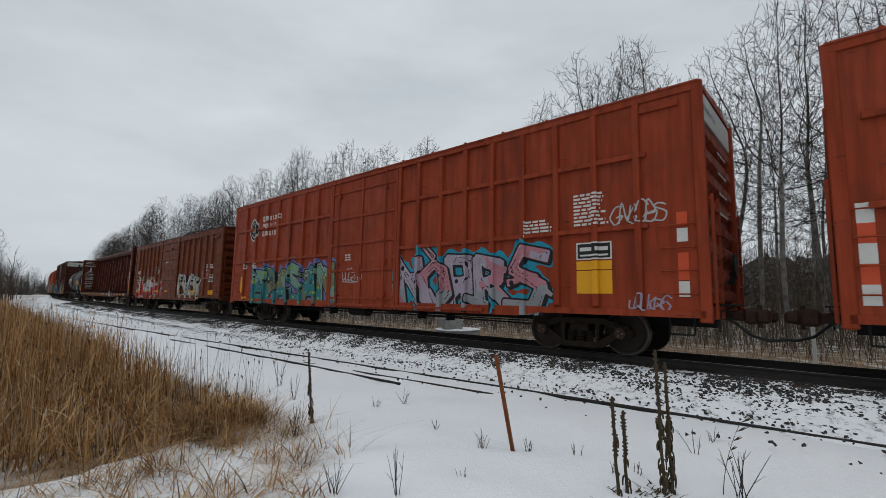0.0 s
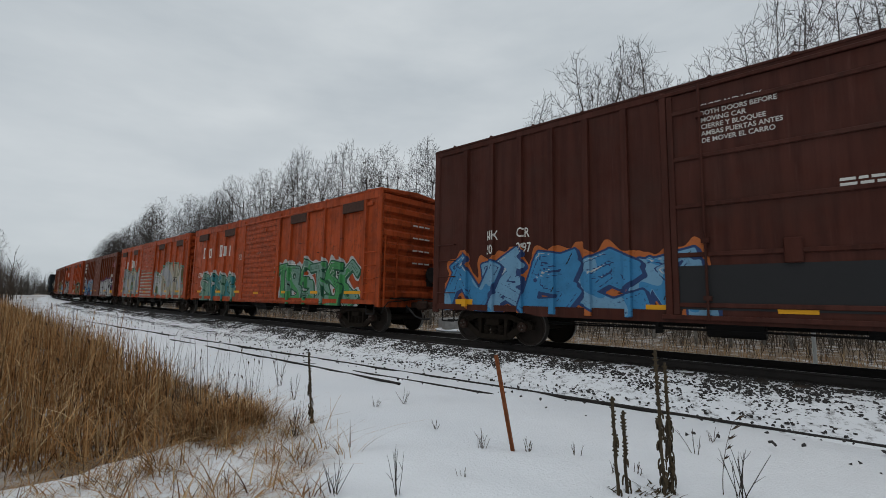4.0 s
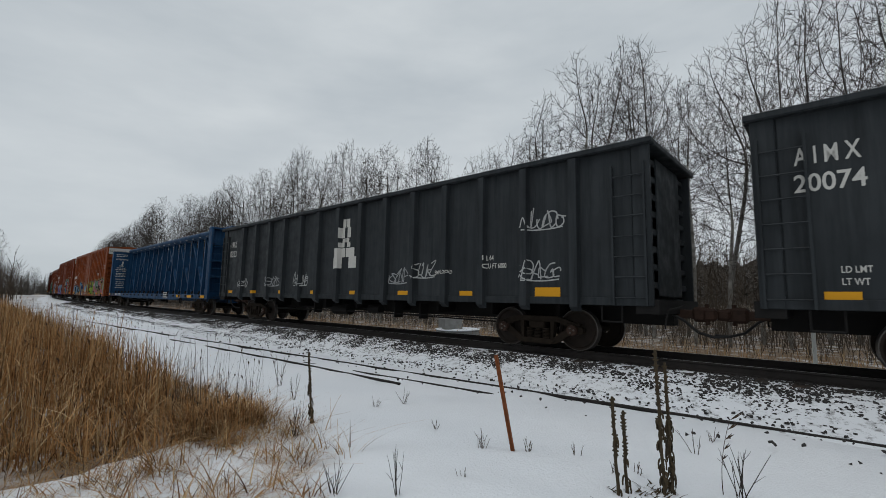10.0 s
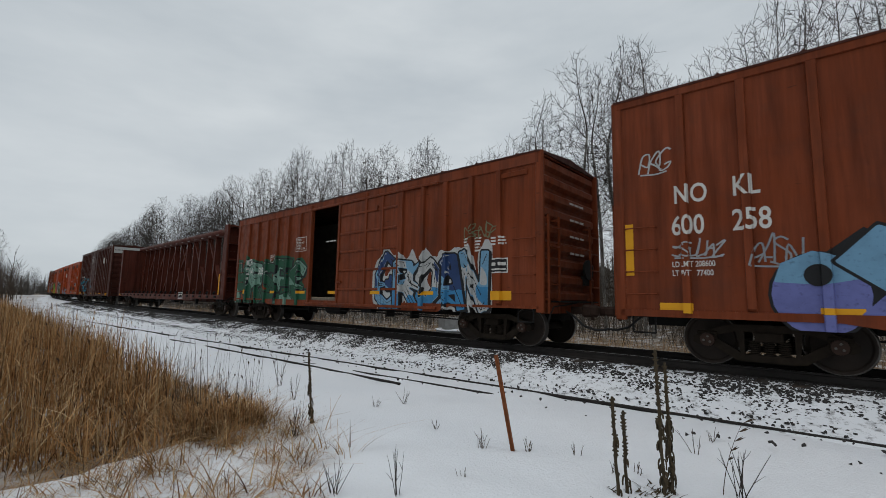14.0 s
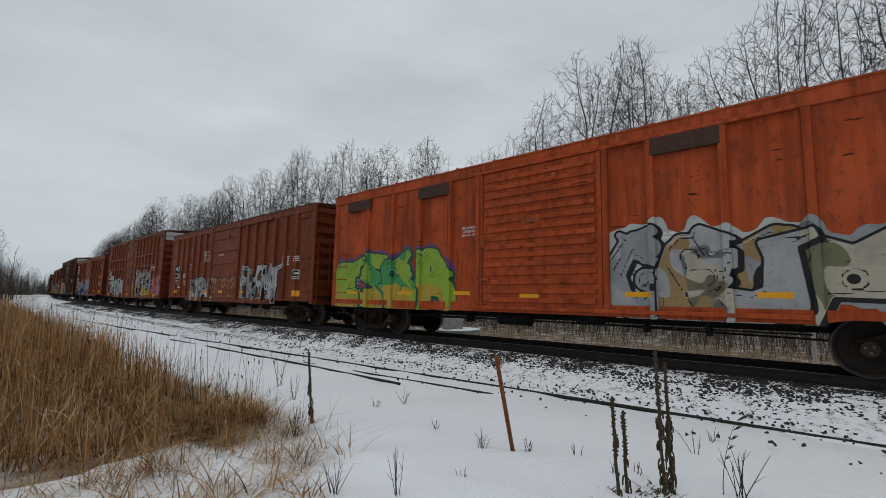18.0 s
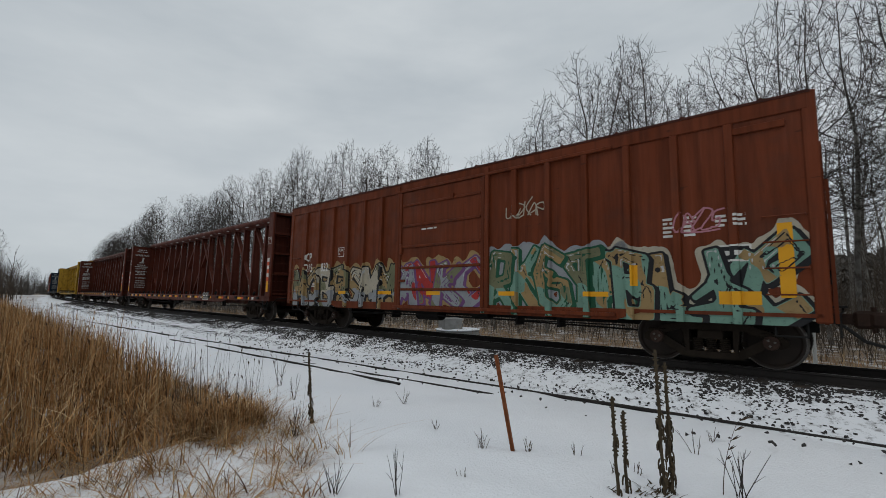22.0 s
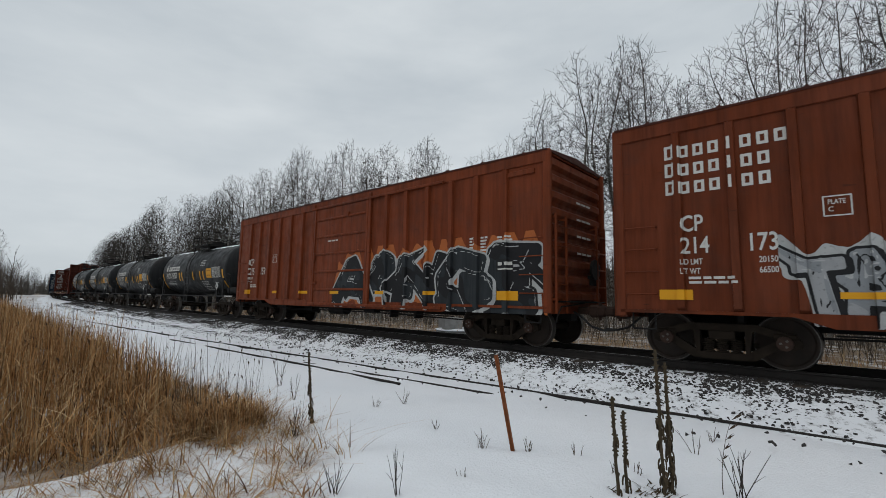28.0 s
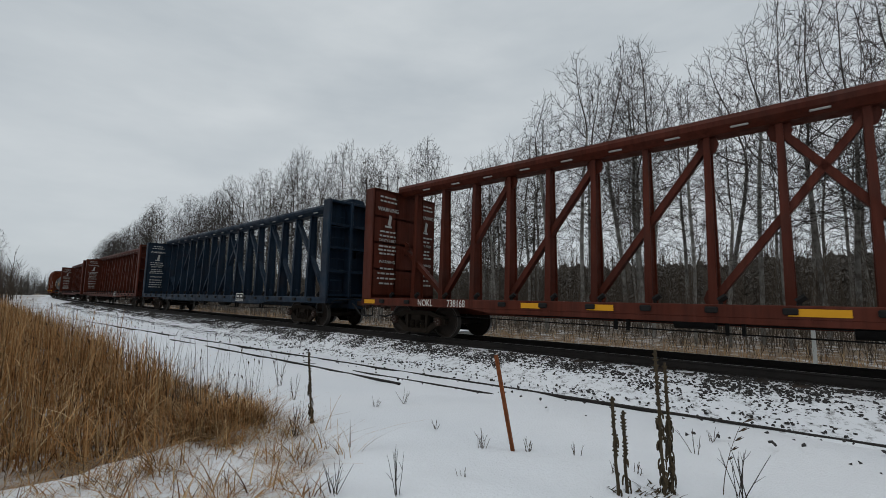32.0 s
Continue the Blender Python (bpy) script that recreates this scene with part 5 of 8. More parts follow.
        beam_mesh = Mesh().box(min(face, xo - k * 0.06), max(face, xo - k * 0.06), -1.38, 1.38, 0, 0.09, 0, 0.01).data("bulkhead_beam", col)
        for i in range(5):
            part("bulkhead_beam", beam_mesh, None, bh, at=pose(0, 0, zd + 0.05 + i * (zt - zd - 0.15) / 4))
        rungs(bh, "rung", col, (xo, -1.3 * k), (xo, -0.82 * k), (k * 0.1, 0), [1.3 + 0.38 * i for i in range(8)], 0.013)
        if k < 0 and c.get("warn", True):
            t = Mesh()
            xf = face + 0.045
            rng = random.Random(c["n"])

            def word(text, y, z, size, t=t, xf=xf):
                v, f = letters_mesh(text, 0.012)
                w = max(a for a, _, _ in v)
                t.add([(xf, y + (a - w / 2) * size / 0.7, z + bb * size / 0.7) for a, bb, _ in v], f)
            for y in (-0.85, 0.88):
                word("WARNING", y, zt - 0.72, 0.13)
                t.add([(xf, y - 0.02, zt - 1.15), (xf, y + 0.10, zt - 1.20), (xf, y + 0.16, zt - 0.86), (xf, y + 0.05, zt - 0.82)], [(0, 1, 2, 3)])
                t.add([(xf, y - 0.14, zt - 1.25), (xf, y + 0.16, zt - 1.25), (xf, y + 0.16, zt - 1.19), (xf, y - 0.14, zt - 1.19)], [(0, 1, 2, 3)])
                word("SAFETY FIRST", y, zt - 1.72, 0.085)
                word("WARNING", y, zt - 2.42, 0.10)
                for z in (zt - 0.28, zt - 0.42, zt - 1.42, zt - 1.56, zt - 1.90, zt - 2.02, zt - 2.14, zt - 2.62, zt - 2.78, zt - 2.94, zt - 3.10):
                    half, a = rng.uniform(0.25, 0.42), 0.0
                    a = -half
                    while a < half:
                        e = min(a + rng.uniform(0.08, 0.2), half)
                        t.add([(xf, y + a, z), (xf, y + e, z), (xf, y + e, z + 0.055), (xf, y + a, z + 0.055)], [(0, 1, 2, 3)])
                        a = e + 0.04
            tagged(part("warning_text", t, OFFWHITE, bh, "white stencilled warning notice"), kind="stuff")
    # winches along the side sill, strap hooks on the deck
    winch = Mesh().box(-0.10, 0.10, -1.52, -1.40, zd - 0.13, zd - 0.02, 0, 0.02).data("winch", UNDER)
    hook = Mesh().cyl((0.1, -1.2, zd), (0.1, -1.2, zd + 0.11), 0.045, 0.03, 6).cyl((0.07, -1.2, zd + 0.08), (0.19, -1.2, zd + 0.17), 0.055, 0.055, 6).data("strap_hook", UNDER)
    for i in range(20):
        x = -hx + 1.0 + i * (L - 2) / 19
        if not any(t[1] - 0.15 < x < t[1] + len(t[0]) * t[3] * 0.75 + 0.15 for t in c.get("T", ())):
            part("winch", winch, None, car, at=pose(x, 0, 0))
        part("strap_hook", hook, None, car, at=pose(x, 0, 0))
    rng = random.Random(c["n"])
    for i in range(19 if c.get("stripe") else 0):
        x = -hx + 1.15 + i * (L - 2) / 19
        st = Mesh()
        slab(st, skin, x, x + (0.35 if rng.random() < 0.7 else 0.12), zd - 0.15, zd - 0.05, 0.006)
        part("reflector", st, YELLOW, car)
        if rng.random() < 0.6:
            st = Mesh()
            slab(st, skin, x + 0.36, x + 0.55, zd - 0.15, zd - 0.05, 0.006)
            part("reflector", st, ORANGEREF if rng.random() < 0.5 else WHITE, car)
    data_plate(car, skin, c.get("plate", 1.0) + 3.0, zd - 0.24, 0.75, 0.36)
    g = Mesh()
    for x in (-3.5, -1.5, 2.6, 5.2):
        g.box(x - 0.03, x + 0.03, -0.9, -0.84, 0.52, zd - 0.2).box(x + 0.22, x + 0.28, -0.9, -0.84, 0.52, zd - 0.2)
    g.tube([(-8.0, -0.87, 0.62), (-1, -0.87, 0.55), (3, -0.87, 0.52), (7.8, -0.87, 0.60)], 0.014, 5).tube([(-6.0, -0.8, 0.72), (7.0, -0.8, 0.70)], 0.012, 5)
    g.cyl((0.2, -0.6, 0.74), (1.0, -0.6, 0.74), 0.19, 0.19, 12).cyl((-2.4, -0.7, 0.76), (-1.7, -0.7, 0.76), 0.16, 0.16, 12)
    part("brake_gear", g, UNDER, car)
    add_bogies(car, 9.20)
    add_ends(car, hx)
    for x in (hx - 0.35, -hx + 0.35):
        part("stirrup_step", stirrup(x, zd - 0.2), UNDER, car)
    if c.get("stripe"):
        s2 = Skin(-1.46)
        for xa in (hx - 0.32, -hx + 0.14):
            for i in range(6):
                m = Mesh()
                slab(m, s2, xa, xa + 0.18, 1.7 + i * 0.16, 1.86 + i * 0.16, 0.006)
                part("reflector", m, WHITE if i % 2 else ORANGEREF, car)
            m = Mesh()
            slab(m, s2, xa, xa + 0.18, 1.25, 1.69, 0.006)
            part("reflector", m, YELLOW, car)
            boxed_note(car, s2, xa - 0.06, 3.52, 0.30, ["PLATE", "C"], 0.07)
    paint_work(car, skin, c)
    return car


def tank_car(c):
    L, col = c["L"], P["tank"]
    hx, r, zc = c.get("shell", 10.9) / 2, c.get("r", 1.335), c.get("zc", 2.425)
    car = thing("tank_car", c["label"], "freight car", "cars of the train")
    m = Mesh()
    dome = 0.70
    prof = [(-hx + dome * (1 - math.cos(math.pi / 2 * i / 10)), max(0.001, r * math.sin(math.pi / 2 * i / 10) ** 0.75)) for i in range(11)]
    prof = prof + [(-0.4, r), (0.4, r)] + [(-a, q) for a, q in prof[::-1]]
    m.lathe(prof, "x", (0, 0, zc), 56)
    part("shell", m, col, car, smooth=True)
    # snow lying along the top
    sn = Mesh()
    rows, seg = 5, 60
    v = []
    for i in range(seg + 1):
        x = -hx + 0.85 + (2 * hx - 1.7) * i / seg
        wig = 0.36 + 0.05 * math.sin(i * 0.7) + 0.04 * math.sin(i * 1.9 + c["n"])
        for j in range(rows):
            a = (j / (rows - 1) - 0.5) * 2 * wig - 0.13
            v.append((x, math.sin(a) * (r + 0.006), zc + math.cos(a) * (r + 0.006) + 0.012 * (1 - abs(j - 2) / 2) * min(1.0, i / 4, (seg - i) / 4)))
    f = [(i * rows + j, (i + 1) * rows + j, (i + 1) * rows + j + 1, i * rows + j + 1) for i in range(seg) for j in range(rows - 1)
         if not (-0.9 < v[i * rows][0] < 0.9)]
    sn.add(v, f)
    part("snow_cap", sn, SNOW, car, "thin snow along the top of the shell", smooth=True)
    # hoop and ladder, platform with railings
    px = c.get("plat", 0.18)
    z0 = zc + r + 0.05
    m = Mesh()
    m.box(px - 1.25, px + 1.05, -0.95, 0.95, z0 + 0.02, z0 + 0.09, 0)
    m.cyl((px, 0, z0 - 0.05), (px, 0, z0 + 0.34), 0.34, 0.34, 18).cyl((px - 0.5, 0.1, z0), (px - 0.5, 0.1, z0 + 0.42), 0.12, 0.12, 10)
    for x in (px - 1.15, px + 0.95):
        for y in (-0.85, 0.85):
            m.box(x - 0.03, x + 0.03, y - 0.03, y + 0.03, zc + math.sqrt(max(0, r * r - y * y)) - 0.05, z0 + 0.05)
    part("platform", m, UNDER, car)
    rl = Mesh()
    zl, zr = z0 + 0.64, z0 + 0.84
    for y in (-0.93, 0.93):
        rl.tube([(px - 1.2, y, z0 + 0.08), (px - 1.2, y, zl - 0.1), (px - 1.12, y, zl), (px - 0.45, y, zl), (px - 0.38, y, zl - 0.08), (px - 0.38, y, z0 + 0.08)], 0.022, 6)
        rl.tube([(px + 0.05, y, z0 + 0.08), (px + 0.05, y, zr - 0.08), (px + 0.12, y, zr), (px + 0.98, y, zr), (px + 1.0, y, zr - 0.06), (px + 1.0, y, z0 + 0.08)], 0.022, 6)
        rl.tube([(px + 0.05, y, z0 + 0.45), (px + 1.0, y, z0 + 0.45)], 0.016, 5)
    for x, z in ((px - 1.2, zl), (px + 1.0, zr)):
        rl.tube([(x, -0.93, z - 0.05), (x, 0.93, z - 0.05)], 0.022, 6).tube([(x, -0.93, z0 + 0.40), (x, 0.93, z0 + 0.40)], 0.016, 5)
    part("railing", rl, UNDER, car)
    ld = Mesh()
    ang = [math.radians(a) for a in range(28, 101, 6)]
    for x in (px - 0.56, px - 0.10):
        ld.tube([(x, -math.sin(a) * (r + 0.09), zc + math.cos(a) * (r + 0.09)) for a in ang] + [(x, -r - 0.08, 0.62)], 0.026, 6)
    for z in [0.70 + 0.33 * i for i in range(5)]:
        ld.tube([(px - 0.56, -r - 0.08, z), (px - 0.10, -r - 0.08, z)], 0.018, 5)
    for a in ang[1:-1:2]:
        ld.tube([(px - 0.52, -math.sin(a) * (r + 0.09), zc + math.cos(a) * (r + 0.09)), (px - 0.12, -math.sin(a) * (r + 0.09), zc + math.cos(a) * (r + 0.09))], 0.014, 5)
    part("ladder", ld, LADDER, car)
    # saddles, stub sills, end platforms
    zf = 1.02
    m = Mesh()
    for k in (-1, 1):
        x = k * (hx - 0.75)
        m.box(min(x - k * 0.9, k * L / 2), max(x - k * 0.9, k * L / 2), -0.2, 0.2, 0.66, zf + 0.02)
        m.box(k * L / 2 - 0.5 if k > 0 else -L / 2, L / 2 if k > 0 else -L / 2 + 0.5, -1.40, 1.40, zf - 0.04, zf + 0.06)
        m.box(x - 0.16, x + 0.16, -1.25, 1.25, zf, zf + 0.35)
        for s in (-1, 1):
            m.plate([(x - 0.10, zf), (x + 0.10, zf), (x + 0.07, zc - 0.5), (x - 0.07, zc - 0.5)], s * 1.30 - 0.02, s * 1.30 + 0.02)
            m.tube([(k * L / 2 - k * 0.1, s * 1.36, zf), (k * L / 2 - k * 0.1, s * 1.36, zf + 1.0), (k * L / 2 - k * 0.45, s * 1.36, zf + 1.1), (k * L / 2 - k * 0.7, s * 1.3, zf + 0.9)], 0.02, 6)
            m.tube([(k * L / 2 - k * 0.05, s * 0.75, zf), (k * L / 2 - k * 0.05, s * 0.75, zf + 0.95)], 0.018, 6)
        m.tube([(k * L / 2 - k * 0.05, -0.75, zf + 0.95), (k * L / 2 - k * 0.05, 0.75, zf + 0.95)], 0.018, 6)
    m.box(-L / 2 + 0.5, L / 2 - 0.5, -1.42, -1.34, zf - 0.02, zf + 0.04)
    part("frame", m, UNDER, car)
    g = Mesh()
    g.cyl((0.9, 0, 0.7), (0.9, 0, zc - r + 0.1), 0.16, 0.16, 10)
    g.tube([(-3.2, -0.9, 0.72), (-0.5, -0.95, 0.66), (2.2, -0.95, 0.66), (3.3, -0.9, 0.72)], 0.02, 6)
    for x in (0.5, 0.85, 1.9, 2.2):
        g.box(x - 0.025, x + 0.025, -0.95, -0.85, 0.62, zf)
    if c.get("drum", True):
        g.cyl((hx - 0.45, -1.05, zf + 0.28), (hx + 0.65, -1.05, zf + 0.28), 0.17, 0.17, 14)
    g.cyl((L / 2 - 0.12, -0.5, zf + 0.7), (L / 2 - 0.06, -0.5, zf + 0.7), 0.26, 0.26, 16)
    part("brake_gear", g, UNDER, car)
    add_bogies(car, c.get("tc", 4.34))
    add_ends(car, L / 2)
    # markings wrap on the shell

    def wrap(mesh, off=0.006):
        mesh.v = [(x, -math.sqrt(max(0.01, (r + off) ** 2 - (z - zc) ** 2)), z) for x, _, z in mesh.v]
        return mesh

    def patch(name, x0, x1, za, zb, mat, off=0.006):
        q = Mesh()
        n = max(2, int((zb - za) / 0.08))
        for i in range(n):
            a, b = za + (zb - za) * i / n, za + (zb - za) * (i + 1) / n
            q.add([(x0, 0, a), (x1, 0, a), (x1, 0, b), (x0, 0, b)], [(0, 1, 2, 3)])
        return part(name, wrap(q, off), mat, car)

    flat = Skin(0.0)
    for x in (-4.76, -1.80, -1.40, 0.40, 1.48, 1.93, 4.52):
        big = abs(x) > 3
        patch("reflector", x - 0.07, x + 0.07, zc - (1.0 if big else 0.55), zc - (0.08 if big else 0.08), YELLOW)
    patch("emergency_placard", 2.36, 3.06, zc - 0.46, zc + 0.03, YELLOW)
    for i in range(2):
        q = Mesh()
        for k in range(10):
            a, z = 2.45 + k * 0.053, zc - 0.115 - i * 0.235
            q.add([(a, 0, z), (a + 0.036, 0, z), (a + 0.036, 0, z + 0.055), (a, 0, z + 0.055)], [(0, 1, 2, 3)])
        tagged(part("small_print", wrap(q, 0.009), PLACARD_INK, car), kind="stuff")
    # the test table: ruled white lines with small entries
    q = Mesh()
    ta, tb, ti = 3.14, 4.22, 0.011
    for i in range(9):
        z = zc - 0.46 + i * 0.066
        q.add([(ta, 0, z), (tb, 0, z), (tb, 0, z + ti), (ta, 0, z + ti)], [(0, 1, 2, 3)])
        if i < 8:
            for a, b in ((0.03, 0.42), (0.50, 0.62), (0.70, 0.82), (0.90, 1.02)):
                q.add([(ta + a, 0, z + 0.026), (ta + b, 0, z + 0.026), (ta + b, 0, z + 0.052), (ta + a, 0, z + 0.052)], [(0, 1, 2, 3)])
    for x in (ta, ta + 0.45, ta + 0.65, ta + 0.85, tb - ti):
        for i in range(8):
            z = zc - 0.46 + i * 0.066
            q.add([(x, 0, z), (x + ti, 0, z), (x + ti, 0, z + 0.066), (x, 0, z + 0.066)], [(0, 1, 2, 3)])
    tagged(part("test_table", wrap(q), OFFWHITE, car, "white stencilled test table"), kind="stuff")
    q = Mesh()
    v, f = letters_mesh(c["mark"], 0.02)
    q.add([(-4.10 + a * 0.345, 0, zc - 0.40 + b * 0.46) for a, b, _ in v], f)
    part("lettering", wrap(q, 0.020), WHITE, car)
    for i, line in enumerate(c.get("wt", ())):
        v, f = letters_mesh(line, 0.015)
        q = Mesh().add([(-4.06 + a * 0.125, 0, zc - 0.58 - 0.13 * i + b * 0.13) for a, b, _ in v], f)
        part("lettering", wrap(q, 0.009), WHITE, car)
    if c.get("emblem", True):
        for i in range(6):
            q = Mesh()
            sign_block(q, -3.63 + i * 0.315, zc + 0.03, 0.27, 0.26, 0.075, 0)
            part("emblem_block", wrap(q, 0.016), WHITE, car)
        q = Mesh()
        for a in (0.0, 0.13):
            q.add([(-4.10 + a, 0, zc - 0.01), (-4.00 + a, 0, zc - 0.01), (-3.98 + a, 0, zc + 0.21), (-4.03 + a, 0, zc + 0.33), (-4.12 + a, 0, zc + 0.23)], [(0, 1, 2, 3, 4)])
        q.add([(-3.98, 0, zc + 0.30), (-3.88, 0, zc + 0.34), (-3.90, 0, zc + 0.42), (-4.00, 0, zc + 0.40)], [(0, 1, 2, 3)])
        tagged(part("owner_emblem", wrap(q, 0.016), WHITE, car, "small white emblem before the owner's mark"), kind="stuff")
    q = Mesh()
    rng = random.Random(c["n"])
    for x, z, wd, rows in (() if c.get("wt") else ((-4.05, zc - 0.62, 1.3, 3),)) + (() if c.get("coat") else ((1.55, zc - 0.66, 0.85, 6),)) + ((1.5, zc + 0.46, 0.62, 4), (3.28, zc - 0.72, 0.42, 1)):
        for i in range(rows):
            a, zz = x, z - i * 0.085
            while a < x + wd:
                e = min(a + rng.uniform(0.06, 0.2), x + wd)
                q.add([(a, 0, zz), (e, 0, zz), (e, 0, zz + 0.034), (a, 0, zz + 0.034)], [(0, 1, 2, 3)])
                a = e + 0.045
    tagged(part("small_print", wrap(q), OFFWHITE, car), kind="stuff")
    for i, line in enumerate(c.get("coat", ())):
        if line:
            v, f = letters_mesh(line, 0.01)
            part("lettering", wrap(Mesh().add([(1.52 + a * 0.105, 0, zc - 0.66 - 0.085 * i + b * 0.092) for a, b, _ in v], f), 0.009), OFFWHITE, car)
    # hazard diamond on its holder
    q = Mesh()
    x, z = 4.18, zf + 0.50
    q.plate([(x, z - 0.19), (x + 0.19, z), (x, z + 0.19), (x - 0.19, z)], -1.412, -1.40, 0)
    part("placard_holder", Mesh().box(x - 0.08, x + 0.08, -1.398, -1.36, zf, z), UNDER, car)
    pl = part("hazard_placard", q, [OFFWHITE], car, "white diamond hazard placard")
    v, f = letters_mesh("1830", 0.01)
    q = Mesh().add([(x - 0.13 + a * 0.118, -1.416, z - 0.04 + b * 0.15) for a, b, _ in v], f)
    part("lettering", q, BLACK, pl)
    q = Mesh().box(hx - 0.2, hx + 0.7, -1.424, -1.42, zf - 0.01, zf + 0.035)
    tagged(part("small_print", q, WHITE, car), kind="stuff")
    return car

# ---- the train, car by car; rear = distance of its rear end along the track at the start ----
def std_ref(L, z=1.24, ends=True):
    hx = L / 2
    inner = [(x, z, 0.5, 0.1) for x in (-4.35, -2.2, -0.2, 2.15, 4.3)] if hx < 8.5 else [(x, z, 0.5, 0.1) for x in (-6.2, -4.2, -2.2, 0.1, 2.3, 4.4, 6.2)]
    return [(-hx + 0.98, z, 0.55, 0.18), (hx - 1.05, z - 0.05, 0.6, 0.22)] + inner


NOTE = ["SECURE", "BOTH HASP", "BEFORE", "MOVING CAR"]
LOCKN = ["CLOSE AND LOCK", "BOTH DOORS BEFORE", "MOVING CAR", "CIERRE Y BLOQUEE", "AMBAS PUERTAS ANTES", "DE MOVER EL CARRO"]


def cp_brown(n, R, num, g, paint="brown", L=15.6, zt=4.50, old=False, **k):
    """Mineral-brown 50-foot car with a ten-foot door."""
    c = dict(n=n, R=R, L=L, zt=zt, paint=paint, kind="bead", ribs=(6, 6), zend=k.pop("zend", 0.92), tc=6.21, g=g,
             label=k.pop("label", "mineral-brown steel boxcar with ribbed sides and graffiti"),
             bars=[(5.6, 2.65, 0.22, 5), (5.95, 2.65, 0.22, 5), (6.45, 2.62, 0.2, 3), (6.72, 2.62, 0.22, 3), (-0.7, 3.05, 0.8, 1), (-6.6, 1.56, 0.8, 2)],
             plates=[(6.4, 1.73, 0.55, 0.36)], ref=std_ref(L))
    if num:
        over = dict(off=0.013)
        c["T"] = [(num[:3], -6.7, 1.98, 0.29, over), (num[3:], -5.72, 1.98, 0.29, over), ("LD LMT", -6.72, 1.78, 0.10), ("LT WT", -6.72, 1.61, 0.10), ("CP", -6.7, 2.38, 0.29, over)]
        c["T"] += [(t, -5.56, z, 0.10) for t, z in zip(k.pop("weights", ()), (1.78, 1.61))]
        if k.pop("boxed", False):
            c["slabs"] = [(-6.76, -6.02, 1.93, 2.32, BLACK), (-5.78, -5.04, 1.93, 2.32, BLACK), (-6.76, -6.16, 2.34, 2.72, BLACK)]
        k["notes"] = list(k.get("notes", ())) + [(-4.72, 2.74, 0.34, ["PLATE", "C"], 0.075)]
    if old:
        c["E"] = c.get("E", []) + [(-6.93, 3.76, 0.26, 8), (-6.93, 3.42, 0.26, 7), (-6.93, 3.08, 0.26, 7)]
    c.update(k)
    return c


def nkcr(n, R, num, g, L=15.65, **k):
    c = dict(n=n, R=R, L=L, zt=5.16, paint="maroon", kind="plug", door=(-1.95, 1.75), ribs=(6, 7), zend=0.84, tc=6.25, excess=True, g=g,
             label="tall dark-maroon boxcar with plug doors and a white end band",
             T=[("NK", -6.15, 2.55, 0.22), ("CR", -5.25, 2.55, 0.22), (num[:2], -6.15, 2.20, 0.22), (num[2:], -5.25, 2.20, 0.22)],
             E=[(4.78, 3.72, 0.52, 2, dict(w=0.75, gap=0.85))],
             bars=[(4.85, 2.62, 0.3, 6), (6.0, 2.66, 0.3, 6), (0.1, 4.62, 0.7, 1), (0.4, 3.0, 0.7, 3), (-6.2, 1.9, 0.4, 2)],
             notes=[(-1.45, 4.72, 1.5, LOCKN, 0.085, False)], ref=std_ref(L, 1.0))
    c.update(k)
    return c


def cp_orange(n, R, num, g, L=15.6, **k):
    c = dict(n=n, R=R, L=L, zt=4.53, paint="orange", kind="fine", ribs_at=[-6.05, -4.9, -3.74, -2.62, 2.45, 3.65, 4.8, 5.88, 7.13], zend=0.90, zmid=0.80, tc=6.21, g=g, patches=(-6.5, -3.2, 3.05, 6.5),
             label="faded orange-red boxcar with corrugated door and rusty patches",
             T=[("CPAA", -7.05, 1.95, 0.26), (num, -5.85, 1.95, 0.26), ("LD LMT", -6.75, 1.62, 0.09), ("LT WT", -6.75, 1.48, 0.09)],
             E=[(-6.55, 2.95, 0.58, 2, dict(w=0.55, gap=0.75)), (-4.45, 2.95, 0.58, 4, dict(w=0.5, gap=0.40, kinds=(0, 0, 2, 2)))],
             notes=[(-2.28, 2.98, 0.60, ["SECURE BOTH", "HASP BEFORE", "MOVING CAR"], 0.062, False)],
             bars=[(2.2, 2.4, 0.8, 2), (4.3, 2.3, 0.4, 4), (-0.4, 2.95, 0.5, 1)], plates=[(5.6, 1.75)], ref=[(6.56, 1.24, 0.94, 0.1), (4.26, 1.24, 0.48, 0.1), (2.16, 1.24, 0.5, 0.1), (-0.2, 1.2, 0.5, 0.1), (-2.2, 1.24, 0.55, 0.1), (-4.3, 1.24, 0.6, 0.1), (-6.8, 1.24, 0.5, 0.1)])
    c.update(k)
    return c


def beam(n, R, paint, label, L=22.63, zt=4.62, **k):
    return dict(n=n, R=R, L=L, zt=zt, paint=paint, label=label, type="beam", **k)


def tank(n, R, mark, L=11.5, **k):
    return dict(n=n, R=R, L=L, mark=mark, type="tank", label=k.pop("label", "black tank car with snow along its top and yellow reflectors"), **k)


